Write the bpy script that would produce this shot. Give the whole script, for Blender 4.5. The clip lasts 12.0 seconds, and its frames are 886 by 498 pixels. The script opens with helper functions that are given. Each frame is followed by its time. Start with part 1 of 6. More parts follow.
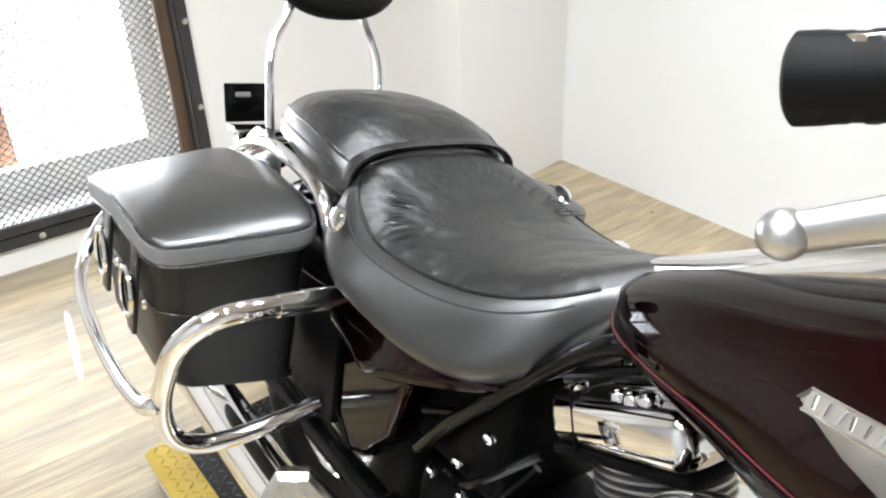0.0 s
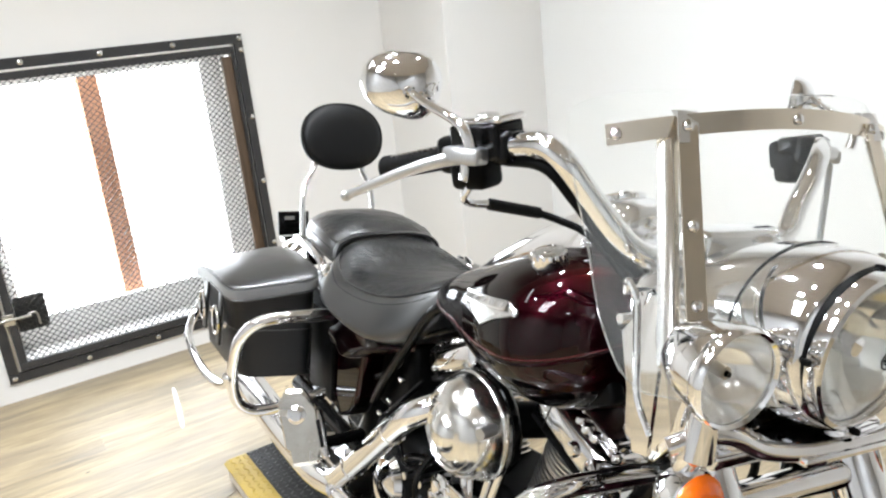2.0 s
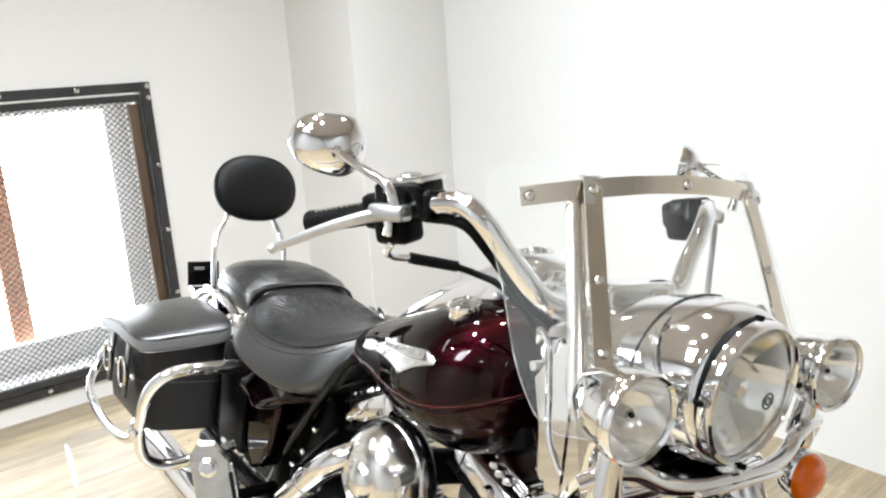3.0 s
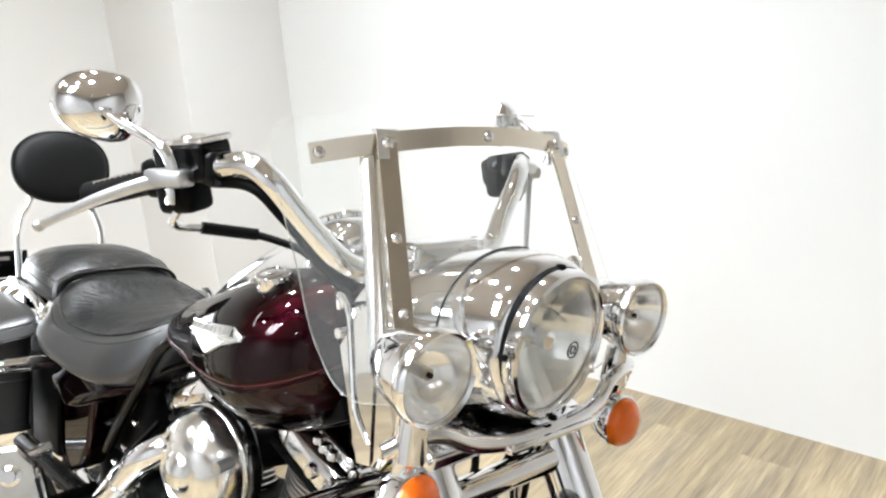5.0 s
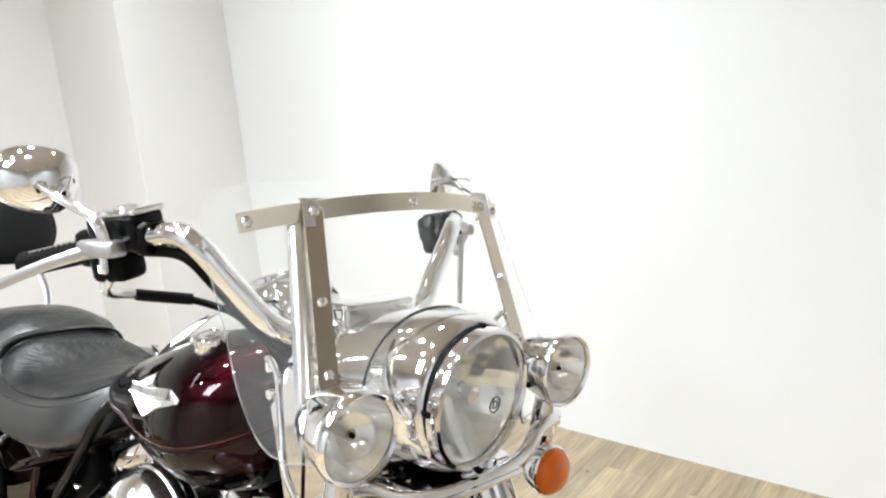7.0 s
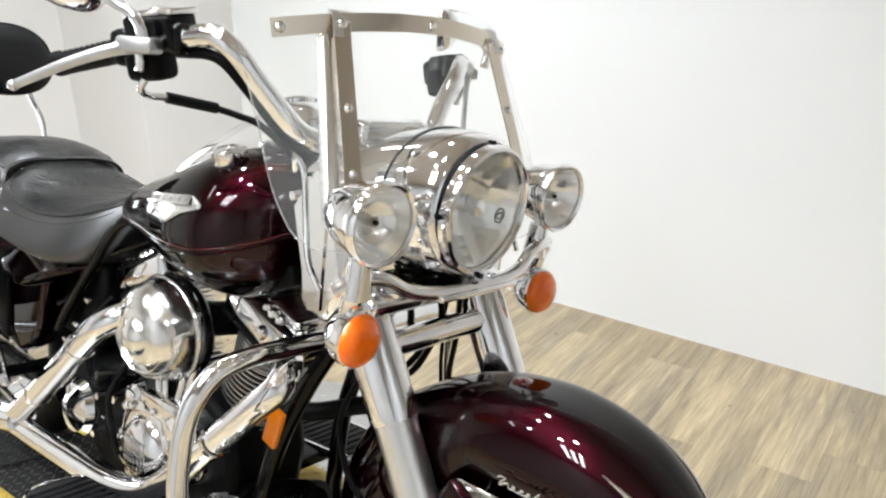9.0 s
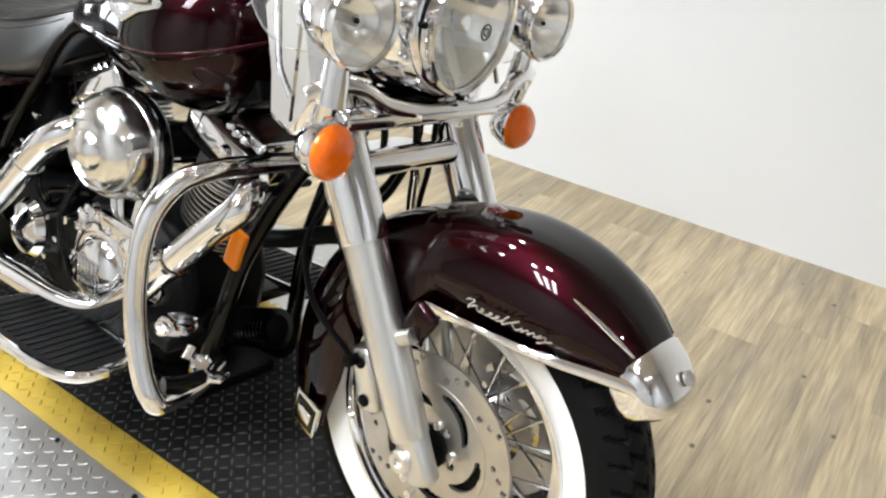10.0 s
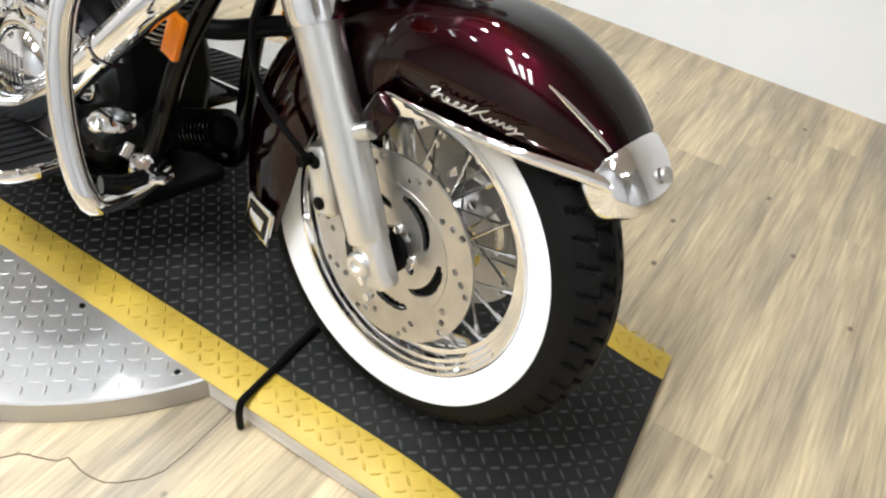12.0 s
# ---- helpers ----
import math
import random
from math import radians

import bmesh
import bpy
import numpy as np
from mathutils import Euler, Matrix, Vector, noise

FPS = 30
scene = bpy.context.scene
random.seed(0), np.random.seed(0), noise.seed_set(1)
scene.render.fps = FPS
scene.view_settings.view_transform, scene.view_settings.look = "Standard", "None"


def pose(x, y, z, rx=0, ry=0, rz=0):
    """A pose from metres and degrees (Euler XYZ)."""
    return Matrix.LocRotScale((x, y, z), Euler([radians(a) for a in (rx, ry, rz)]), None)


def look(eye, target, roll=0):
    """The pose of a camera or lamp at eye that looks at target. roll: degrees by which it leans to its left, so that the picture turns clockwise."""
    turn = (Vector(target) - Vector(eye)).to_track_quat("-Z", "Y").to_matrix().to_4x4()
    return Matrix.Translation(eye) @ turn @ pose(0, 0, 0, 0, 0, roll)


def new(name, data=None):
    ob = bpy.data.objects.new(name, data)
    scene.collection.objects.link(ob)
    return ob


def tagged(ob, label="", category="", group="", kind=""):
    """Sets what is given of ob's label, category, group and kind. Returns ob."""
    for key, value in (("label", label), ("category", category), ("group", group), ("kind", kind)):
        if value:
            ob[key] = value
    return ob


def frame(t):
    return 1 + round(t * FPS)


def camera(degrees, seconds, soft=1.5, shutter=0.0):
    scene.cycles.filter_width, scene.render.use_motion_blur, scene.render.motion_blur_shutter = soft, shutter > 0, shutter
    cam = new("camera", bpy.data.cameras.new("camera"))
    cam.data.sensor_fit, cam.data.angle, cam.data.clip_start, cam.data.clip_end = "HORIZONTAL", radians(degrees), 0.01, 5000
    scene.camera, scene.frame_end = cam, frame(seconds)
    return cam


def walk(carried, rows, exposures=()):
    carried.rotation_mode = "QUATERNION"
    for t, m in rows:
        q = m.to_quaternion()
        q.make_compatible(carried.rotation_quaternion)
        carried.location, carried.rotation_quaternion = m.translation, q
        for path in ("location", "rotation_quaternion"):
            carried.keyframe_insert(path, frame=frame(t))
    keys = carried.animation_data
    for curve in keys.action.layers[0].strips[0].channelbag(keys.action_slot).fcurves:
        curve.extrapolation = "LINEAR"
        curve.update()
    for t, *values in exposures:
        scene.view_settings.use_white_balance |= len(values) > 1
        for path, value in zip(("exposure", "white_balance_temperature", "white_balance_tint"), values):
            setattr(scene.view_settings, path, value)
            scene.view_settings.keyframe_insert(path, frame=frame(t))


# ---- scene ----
cam = camera(59.4, 12.0, soft=2.3)
PATH = [
    (0, (-0.502, -0.443, 1.196), (-1.974, 0.523, 0.248), -2.1),
    (0.5, (-0.237, -0.555, 1.242), (-1.852, 0.338, 0.471), -4.6),
    (1, (0.072, -0.564, 1.269), (-1.67, 0.147, 0.592), -5.9),
    (1.5, (0.311, -0.527, 1.286), (-1.462, 0.12, 0.624), -3.9),
    (2, (0.383, -0.629, 1.316), (-1.317, 0.254, 0.741), -6.2),
    (2.5, (0.411, -0.709, 1.339), (-1.234, 0.316, 0.845), -3.9),
    (3, (0.417, -0.681, 1.337), (-1.171, 0.439, 0.866), -3.8),
    (3.2, (0.419, -0.664, 1.328), (-1.14, 0.485, 0.831), -4.0),
    (4.8, (0.429, -0.588, 1.306), (-0.957, 0.737, 0.734), -4.6),
    (5, (0.434, -0.58, 1.298), (-0.922, 0.781, 0.741), -4.6),
    (5.5, (0.439, -0.57, 1.296), (-0.887, 0.829, 0.763), -4.6),
    (6, (0.449, -0.559, 1.312), (-0.86, 0.871, 0.822), -4.1),
    (6.5, (0.47, -0.571, 1.323), (-0.822, 0.893, 0.89), -4.5),
    (6.7, (0.484, -0.568, 1.329), (-0.818, 0.885, 0.891), -5.1),
    (8.3, (0.539, -0.661, 1.302), (-0.746, 0.78, 0.781), -3.8),
    (8.5, (0.536, -0.679, 1.282), (-0.731, 0.766, 0.727), -4.3),
    (9, (0.529, -0.705, 1.248), (-0.672, 0.727, 0.537), -1.2),
    (9.5, (0.513, -0.72, 1.204), (-0.607, 0.721, 0.385), 1.7),
    (10, (0.505, -0.714, 1.159), (-0.522, 0.684, 0.164), 3.9),
    (10.5, (0.503, -0.714, 1.118), (-0.437, 0.64, -0.015), 5.6),
    (11, (0.505, -0.705, 1.076), (-0.343, 0.612, -0.168), 7.6),
    (11.5, (0.505, -0.697, 1.051), (-0.282, 0.601, -0.252), 8.7),
    (12, (0.489, -0.683, 1.066), (-0.293, 0.597, -0.256), 7.6),
]
walk(cam, [(t, look(eye, target, roll)) for t, eye, target, roll in PATH], exposures=[(0, 0.12), (2, 0.06), (5, 0.18), (6.5, 0.16), (8.5, 0.08), (9.5, -0.02), (11, 0.04), (12, 0.06)])

# ---- world, lamps and exposure ----
world = bpy.data.worlds.new("daylight")
scene.world = world
world.use_nodes = True
wn = world.node_tree.nodes
sky = wn.new("ShaderNodeTexSky")
sky.sky_type = "NISHITA"
sky.sun_disc = False
sky.sun_elevation, sky.sun_rotation = radians(40), radians(200)
world.node_tree.links.new(sky.outputs[0], wn["Background"].inputs[0])
wn["Background"].inputs[1].default_value = 0.12


def area_lamp(name, place, target, size, power, color=(0.885, 0.942, 1.0), shape="DISK", size_y=None, spread=180):
    data = bpy.data.lights.new(name, "AREA")
    data.shape, data.size, data.energy, data.color = shape, size, power, color
    data.spread = radians(spread)
    if size_y:
        data.size_y = size_y
    ob = new(name, data)
    ob.matrix_world = look(place, target)
    return ob


CEIL = 3.1
# the last two are added lamps that brighten the unseen east end
DOWNLIGHTS = [(-0.2, -0.4), (-1.1, -0.2), (-0.1, -1.5), (-1.5, -1.5), (-0.6, -1.0), (-2.0, 0.6), (-1.0, 0.9), (2.7, -0.9), (2.2, -2.2)]
for lx, ly in DOWNLIGHTS:
    area_lamp("downlight_lamp", (lx, ly, CEIL - 0.05), (lx, ly, 0), 0.13, 18.5 if lx < 1 else 30, spread=122)
# the fourth, weaker tube is an added lamp for the west end
TUBES = [(-0.1, -2.1), (-0.35, -2.1), (-0.6, -2.1), (-2.2, -1.4)]
for lx, ly in TUBES:
    area_lamp("tube_lamp", (lx, ly, CEIL - 0.07), (lx, ly, 0), 0.12, 30 if lx > -1 else 9, shape="RECTANGLE", size_y=1.2, spread=160)
area_lamp("window_sky", (-3.52, -0.26, 0.68), (0, -0.1, 0.5), 1.02, 42, (0.84, 0.92, 1.0), "RECTANGLE", 1.08)

# ---- materials ----
def shader(name, color, rough=0.5, metal=0.0, coat=0.0, transmission=0.0, ior=1.45, emission=0.0):
    m = bpy.data.materials.new(name)
    m.use_nodes = True
    b = m.node_tree.nodes["Principled BSDF"]
    b.inputs["Base Color"].default_value = (*color, 1)
    b.inputs["Roughness"].default_value = rough
    b.inputs["Metallic"].default_value = metal
    b.inputs["Coat Weight"].default_value = coat
    b.inputs["Coat Roughness"].default_value = 0.03
    b.inputs["Transmission Weight"].default_value = transmission
    b.inputs["IOR"].default_value = ior
    if emission:
        b.inputs["Emission Color"].default_value = (*color, 1)
        b.inputs["Emission Strength"].default_value = emission
    return m


def vary(m, scale=8.0, amount=0.25, rough=0.15, bump=0.1, bump_scale=120.0, stretch=(1, 1, 1), dist=0.002, island=0.0, random_ob=0.0, dark=(0.5, 0.5, 0.5)):
    """Two scales of colour variation, roughness wear and fine relief."""
    nt = m.node_tree
    b = nt.nodes["Principled BSDF"]
    base = tuple(b.inputs["Base Color"].default_value)
    tc = nt.nodes.new("ShaderNodeTexCoord")
    mp = nt.nodes.new("ShaderNodeMapping")
    mp.inputs["Scale"].default_value = stretch
    nt.links.new(tc.outputs["Object"], mp.inputs["Vector"])
    n1 = nt.nodes.new("ShaderNodeTexNoise")
    n1.inputs["Scale"].default_value, n1.inputs["Detail"].default_value = scale, 6
    n2 = nt.nodes.new("ShaderNodeTexNoise")
    n2.inputs["Scale"].default_value, n2.inputs["Detail"].default_value = bump_scale, 3
    nt.links.new(mp.outputs[0], n1.inputs["Vector"])
    nt.links.new(mp.outputs[0], n2.inputs["Vector"])
    mix = nt.nodes.new("ShaderNodeMix")
    mix.data_type = "RGBA"
    mix.inputs["A"].default_value = base
    mix.inputs["B"].default_value = (base[0] * dark[0], base[1] * dark[1], base[2] * dark[2], 1)
    ramp = nt.nodes.new("ShaderNodeMapRange")
    ramp.inputs["From Min"].default_value, ramp.inputs["From Max"].default_value = 0.35, 0.75
    ramp.inputs["To Max"].default_value = amount
    nt.links.new(n1.outputs[0], ramp.inputs[0])
    nt.links.new(ramp.outputs[0], mix.inputs["Factor"])
    last = mix.outputs["Result"]
    if island or random_ob:
        hsv = nt.nodes.new("ShaderNodeHueSaturation")
        src = nt.nodes.new("ShaderNodeObjectInfo").outputs["Random"] if random_ob else nt.nodes.new("ShaderNodeNewGeometry").outputs["Random Per Island"]
        mr = nt.nodes.new("ShaderNodeMapRange")
        k = random_ob or island
        mr.inputs["To Min"].default_value, mr.inputs["To Max"].default_value = 1 - k, 1 + k
        nt.links.new(src, mr.inputs[0])
        nt.links.new(mr.outputs[0], hsv.inputs["Value"])
        nt.links.new(last, hsv.inputs["Color"])
        last = hsv.outputs[0]
    nt.links.new(last, b.inputs["Base Color"])
    rr = nt.nodes.new("ShaderNodeMapRange")
    r0 = b.inputs["Roughness"].default_value
    rr.inputs["To Min"].default_value, rr.inputs["To Max"].default_value = max(0.0, r0 - rough / 2), min(1.0, r0 + rough / 2)
    nt.links.new(n1.outputs[0], rr.inputs[0])
    nt.links.new(rr.outputs[0], b.inputs["Roughness"])
    if bump:
        bp = nt.nodes.new("ShaderNodeBump")
        bp.inputs["Strength"].default_value, bp.inputs["Distance"].default_value = bump, dist
        nt.links.new(n2.outputs[0], bp.inputs["Height"])
        nt.links.new(bp.outputs[0], b.inputs["Normal"])
    return m


def duller(m, level):
    """Less mirror-like at normal view."""
    m.node_tree.nodes["Principled BSDF"].inputs["Specular IOR Level"].default_value = level
    return m


CHROME = vary(shader("chrome", (0.87, 0.87, 0.885), 0.05, 1.0), 12, 0.08, 0.05, 0.0)
SATINCHROME = vary(shader("satin_chrome", (0.84, 0.835, 0.82), 0.17, 1.0), 14, 0.15, 0.1, 0.0)
BRUSHED = vary(shader("brushed_aluminium", (0.80, 0.79, 0.77), 0.30, 1.0), 14, 0.25, 0.15, 0.12, 220, (1, 1, 0.15), 0.0005)
STEEL = vary(shader("brake_steel", (0.60, 0.58, 0.55), 0.34, 1.0), 30, 0.3, 0.2, 0.15, 300, dist=0.0005)
SPOKE = shader("spoke_steel", (0.75, 0.75, 0.75), 0.15, 1.0)
PAINT = shader("maroon_paint", (0.0105, 0.0005, 0.0018), 0.33, 0.95, 0.8)
PAINT.node_tree.nodes["Principled BSDF"].inputs["Coat IOR"].default_value = 1.4
PAINT.node_tree.nodes["Principled BSDF"].inputs["Specular IOR Level"].default_value = 0.08
PAINT.node_tree.nodes["Principled BSDF"].inputs["Specular Tint"].default_value = (0.06, 0.006, 0.012, 1)
vary(PAINT, 900, 0.35, 0.05, 0.0, dark=(2.4, 1.6, 1.9))
STRIPE = shader("red_pinstripe", (0.075, 0.006, 0.009), 0.25, 0.0, 1.0)
SIDELEATHER = duller(vary(shader("smooth_black_vinyl", (0.003, 0.003, 0.0032), 0.33, 0.0, 0.6, 0.0, 1.5), 7, 0.35, 0.14, 0.25, 14, dist=0.006, dark=(1.8, 1.8, 1.8)), 0.9)
SIDELEATHER.node_tree.nodes["Principled BSDF"].inputs["Coat Roughness"].default_value = 0.34
LEATHER = vary(shader("black_leather", (0.0022, 0.0022, 0.0024), 0.38), 9, 0.35, 0.26, 0.9, 14, dist=0.022, dark=(1.8, 1.8, 1.8))
BAGLEATHER = vary(shader("saddlebag_leather", (0.004, 0.004, 0.0043), 0.36), 4, 0.35, 0.2, 0.3, 120, dist=0.0012, dark=(1.7, 1.7, 1.7))
BANDLEATHER = vary(shader("worn_edge_leather", (0.15, 0.15, 0.15), 0.4), 6, 0.4, 0.2, 0.3, 150, dist=0.001, dark=(0.5, 0.5, 0.5))
THREAD = shader("stitching", (0.02, 0.02, 0.02), 0.7)
BLACKPAINT = vary(shader("black_gloss_paint", (0.0015, 0.0015, 0.0015), 0.18, 0.0, 0.05), 20, 0.3, 0.1, 0.0)
BLACKMATTE = vary(shader("black_crinkle_paint", (0.002, 0.002, 0.002), 0.45), 30, 0.4, 0.2, 0.25, 400, dist=0.0006)
RUBBER = vary(shader("tyre_rubber", (0.0035, 0.0035, 0.0037), 0.5), 18, 0.5, 0.2, 0.2, 300, dist=0.0005, dark=(1.9, 1.8, 1.7))
WHITEWALL = vary(shader("whitewall_rubber", (0.78, 0.77, 0.75), 0.5), 16, 0.12, 0.2, 0.1, 200, dist=0.0004, dark=(0.8, 0.78, 0.74))
AMBER = vary(shader("amber_lens", (0.90, 0.165, 0.004), 0.16, 0.0, 0.4), 22, 0.5, 0.05, 0.9, 110, dist=0.0015, dark=(0.8, 0.6, 0.5))
REFLEX = vary(shader("amber_reflector", (0.88, 0.24, 0.006), 0.25, 0.0, 0.2), 30, 0.3, 0.05, 0.4, 200, dist=0.001, dark=(0.8, 0.7, 0.6))
REDLENS = shader("red_lens", (0.045, 0.003, 0.003), 0.12, 0.0, 0.6)
GLASS = shader("lamp_glass", (1, 1, 1), 0.02, 0.0, 0.0, 1.0, 1.3)
ACRYLIC = shader("clear_acrylic", (0.97, 0.98, 0.97), 0.01, 0.0, 0.0, 0.975, 1.025)
REFLECTOR = vary(shader("lamp_reflector", (0.97, 0.97, 0.95), 0.12, 0.75), 40, 0.2, 0.1, 0.0)
# tan tint stands in for the warm room mirrored in the polished strips
BRACKET = vary(shader("bronzed_bracket", (0.76, 0.69, 0.59), 0.20, 1.0), 8, 0.15, 0.08, 0.0)
BADGE = vary(shader("badge_metal", (0.72, 0.72, 0.71), 0.17, 1.0), 60, 0.3, 0.1, 0.0)
ALUCAST = vary(shader("cast_silver", (0.55, 0.55, 0.55), 0.36, 1.0), 30, 0.3, 0.2, 0.2, 250, dist=0.0006)
WALLPAINT = vary(shader("white_wall_paint", (0.75, 0.735, 0.712), 0.6), 1.1, 0.10, 0.15, 0.12, 160, dist=0.001, dark=(0.93, 0.92, 0.90))
WALLB = vary(shader("white_board", (0.775, 0.772, 0.76), 0.42), 0.8, 0.10, 0.15, 0.06, 90, dist=0.001, dark=(0.94, 0.94, 0.94))
DARKWALL = vary(shader("pale_wall_paint", (0.52, 0.525, 0.53), 0.6), 1.5, 0.3, 0.15, 0.1)
CEILPAINT = vary(shader("ceiling_paint", (0.54, 0.495, 0.44), 0.8), 2, 0.1, 0.1, 0.1)
FRAMEBLACK = vary(shader("black_steel_frame", (0.025, 0.025, 0.026), 0.5), 9, 0.5, 0.2, 0.15, 200, dist=0.0008, dark=(2.2, 2.0, 1.8))
MESHSTEEL = vary(shader("expanded_steel", (0.03, 0.03, 0.029), 0.5), 20, 0.4, 0.2, 0.0)
JAMBWOOD = vary(shader("old_jamb_wood", (0.11, 0.07, 0.042), 0.7), 3, 0.8, 0.2, 0.4, 30, (14, 14, 1.2), 0.002, dark=(0.3, 0.28, 0.26))
# orange wood, lightened in its colour for the window's glare over it
POSTWOOD = vary(shader("orange_post_wood", (0.62, 0.30, 0.17), 0.7), 5, 0.5, 0.2, 0.3, 40, (8, 8, 1), 0.002)
BLOCKWOOD = vary(shader("block_wood", (0.30, 0.19, 0.095), 0.65), 4, 0.7, 0.2, 0.4, 30, (1.5, 10, 10), 0.002, dark=(0.4, 0.36, 0.3))
ZINC = vary(shader("zinc_plated_steel", (0.55, 0.54, 0.50), 0.4, 1.0), 20, 0.4, 0.2, 0.1)
MATBLACK = vary(shader("black_tread_rubber", (0.013, 0.0128, 0.0122), 0.45), 3.5, 0.5, 0.25, 0.2, 150, dist=0.001, dark=(1.9, 1.85, 1.8))
MATYELLOW = vary(shader("yellow_tread_rubber", (0.41, 0.28, 0.03), 0.5), 7, 0.6, 0.2, 0.2, 150, dist=0.001, dark=(0.5, 0.45, 0.4))
# paler base for the worn bars; it also stands in for their shine
MATBAR = vary(shader("worn_tread_bar", (0.05, 0.05, 0.049), 0.34), 6, 0.5, 0.25, 0.1, dark=(0.5, 0.5, 0.5))
EDGEACRYLIC = shader("acrylic_edge", (0.93, 0.95, 0.94), 0.15, 0.0, 0.0, 0.9, 1.2)
WORNCHROME = vary(shader("worn_chrome", (0.72, 0.70, 0.66), 0.24, 1.0), 22, 0.5, 0.3, 0.5, 60, dist=0.002, dark=(0.5, 0.48, 0.45))
PLATE = vary(shader("diamond_plate_steel", (0.50, 0.49, 0.475), 0.45, 1.0), 5, 0.4, 0.25, 0.25, 80, dist=0.001, dark=(0.72, 0.72, 0.72))
DECK = vary(shader("worn_deck_board", (0.60, 0.55, 0.49), 0.4), 9, 0.7, 0.2, 0.2, 90, (1, 4, 4), 0.001, dark=(0.55, 0.55, 0.55))
SKYGLOW = shader("outside_glow", (1.0, 1.0, 1.0), 1.0, emission=2.2)
LAMPGLOW = shader("lamp_glow", (1.0, 0.97, 0.93), 1.0, emission=14.0)
CLOTHBLACK = vary(shader("black_webbing", (0.012, 0.012, 0.012), 0.8), 60, 0.5, 0.1, 0.4, 400)


for m_, c_ in ((LEATHER, 0.6), (BAGLEATHER, 0.0)):
    m_.node_tree.nodes["Principled BSDF"].inputs["Coat Weight"].default_value = c_
    m_.node_tree.nodes["Principled BSDF"].inputs["Coat Roughness"].default_value = 0.36
PADLEATHER = duller(vary(shader("matte_black_leather", (0.003, 0.003, 0.003), 0.5), 9, 0.35, 0.2, 0.3, 60, dist=0.002, dark=(1.8, 1.8, 1.8)), 0.25)
for m_, level in ((BLACKMATTE, 0.08), (RUBBER, 0.12), (MATBLACK, 0.1), (LEATHER, 0.45), (BAGLEATHER, 0.4), (BLACKPAINT, 0.2)):
    duller(m_, level)


def plank_material():
    m = duller(shader("vinyl_plank", (0.5, 0.4, 0.3), 0.42), 0.6)
    nt = m.node_tree
    b = nt.nodes["Principled BSDF"]
    tc = nt.nodes.new("ShaderNodeTexCoord")
    info = nt.nodes.new("ShaderNodeObjectInfo")
    shift = nt.nodes.new("ShaderNodeVectorMath")
    shift.operation = "MULTIPLY_ADD"
    comb = nt.nodes.new("ShaderNodeCombineXYZ")
    nt.links.new(info.outputs["Random"], comb.inputs[0])
    nt.links.new(info.outputs["Random"], comb.inputs[1])
    shift.inputs[1].default_value = (37, 53, 0)
    nt.links.new(comb.outputs[0], shift.inputs[0])
    nt.links.new(tc.outputs["Object"], shift.inputs[2])
    def mapped(scale):
        mp = nt.nodes.new("ShaderNodeMapping")
        mp.inputs["Scale"].default_value = scale
        nt.links.new(shift.outputs[0], mp.inputs["Vector"])
        return mp.outputs[0]

    def noise(scale, detail, distortion, stretch):
        nz = nt.nodes.new("ShaderNodeTexNoise")
        nz.inputs["Scale"].default_value, nz.inputs["Detail"].default_value, nz.inputs["Distortion"].default_value = scale, detail, distortion
        nt.links.new(mapped(stretch), nz.inputs["Vector"])
        return nz

    big = noise(20, 9, 0.5, (1, 0.085, 1))
    grey = noise(9, 8, 0.5, (1, 0.15, 1))
    fine = noise(150, 6, 0.1, (1, 0.05, 1))
    ramp = nt.nodes.new("ShaderNodeValToRGB")
    e = ramp.color_ramp.elements
    e[0].position, e[0].color = 0.25, (0.17, 0.128, 0.078, 1)
    e[1].position, e[1].color = 0.66, (0.42, 0.315, 0.165, 1)
    mid = e.new(0.45)
    mid.color = (0.315, 0.235, 0.128, 1)
    nt.links.new(big.outputs[0], ramp.inputs[0])
    smudge = nt.nodes.new("ShaderNodeMix")
    smudge.data_type = "RGBA"
    smudge.inputs["B"].default_value = (0.19, 0.155, 0.115, 1)
    part_ = nt.nodes.new("ShaderNodeMapRange")
    part_.inputs["From Min"].default_value, part_.inputs["From Max"].default_value, part_.inputs["To Max"].default_value = 0.46, 0.68, 0.62
    nt.links.new(grey.outputs[0], part_.inputs[0])
    nt.links.new(part_.outputs[0], smudge.inputs["Factor"])
    nt.links.new(ramp.outputs[0], smudge.inputs["A"])
    knots = nt.nodes.new("ShaderNodeTexVoronoi")
    knots.inputs["Scale"].default_value = 9
    nt.links.new(mapped((1, 0.75, 1)), knots.inputs["Vector"])
    spot = nt.nodes.new("ShaderNodeMapRange")
    spot.inputs["From Min"].default_value, spot.inputs["From Max"].default_value = 0.035, 0.075
    spot.inputs["To Min"].default_value, spot.inputs["To Max"].default_value = 0.85, 0.0
    nt.links.new(knots.outputs["Distance"], spot.inputs[0])
    dark = nt.nodes.new("ShaderNodeMix")
    dark.data_type = "RGBA"
    dark.inputs["B"].default_value = (0.045, 0.03, 0.018, 1)
    nt.links.new(spot.outputs[0], dark.inputs["Factor"])
    nt.links.new(smudge.outputs["Result"], dark.inputs["A"])
    mix = nt.nodes.new("ShaderNodeMix")
    mix.data_type, mix.blend_type = "RGBA", "OVERLAY"
    mix.inputs["Factor"].default_value = 0.6
    nt.links.new(dark.outputs["Result"], mix.inputs["A"])
    nt.links.new(fine.outputs[0], mix.inputs["B"])
    hsv = nt.nodes.new("ShaderNodeHueSaturation")
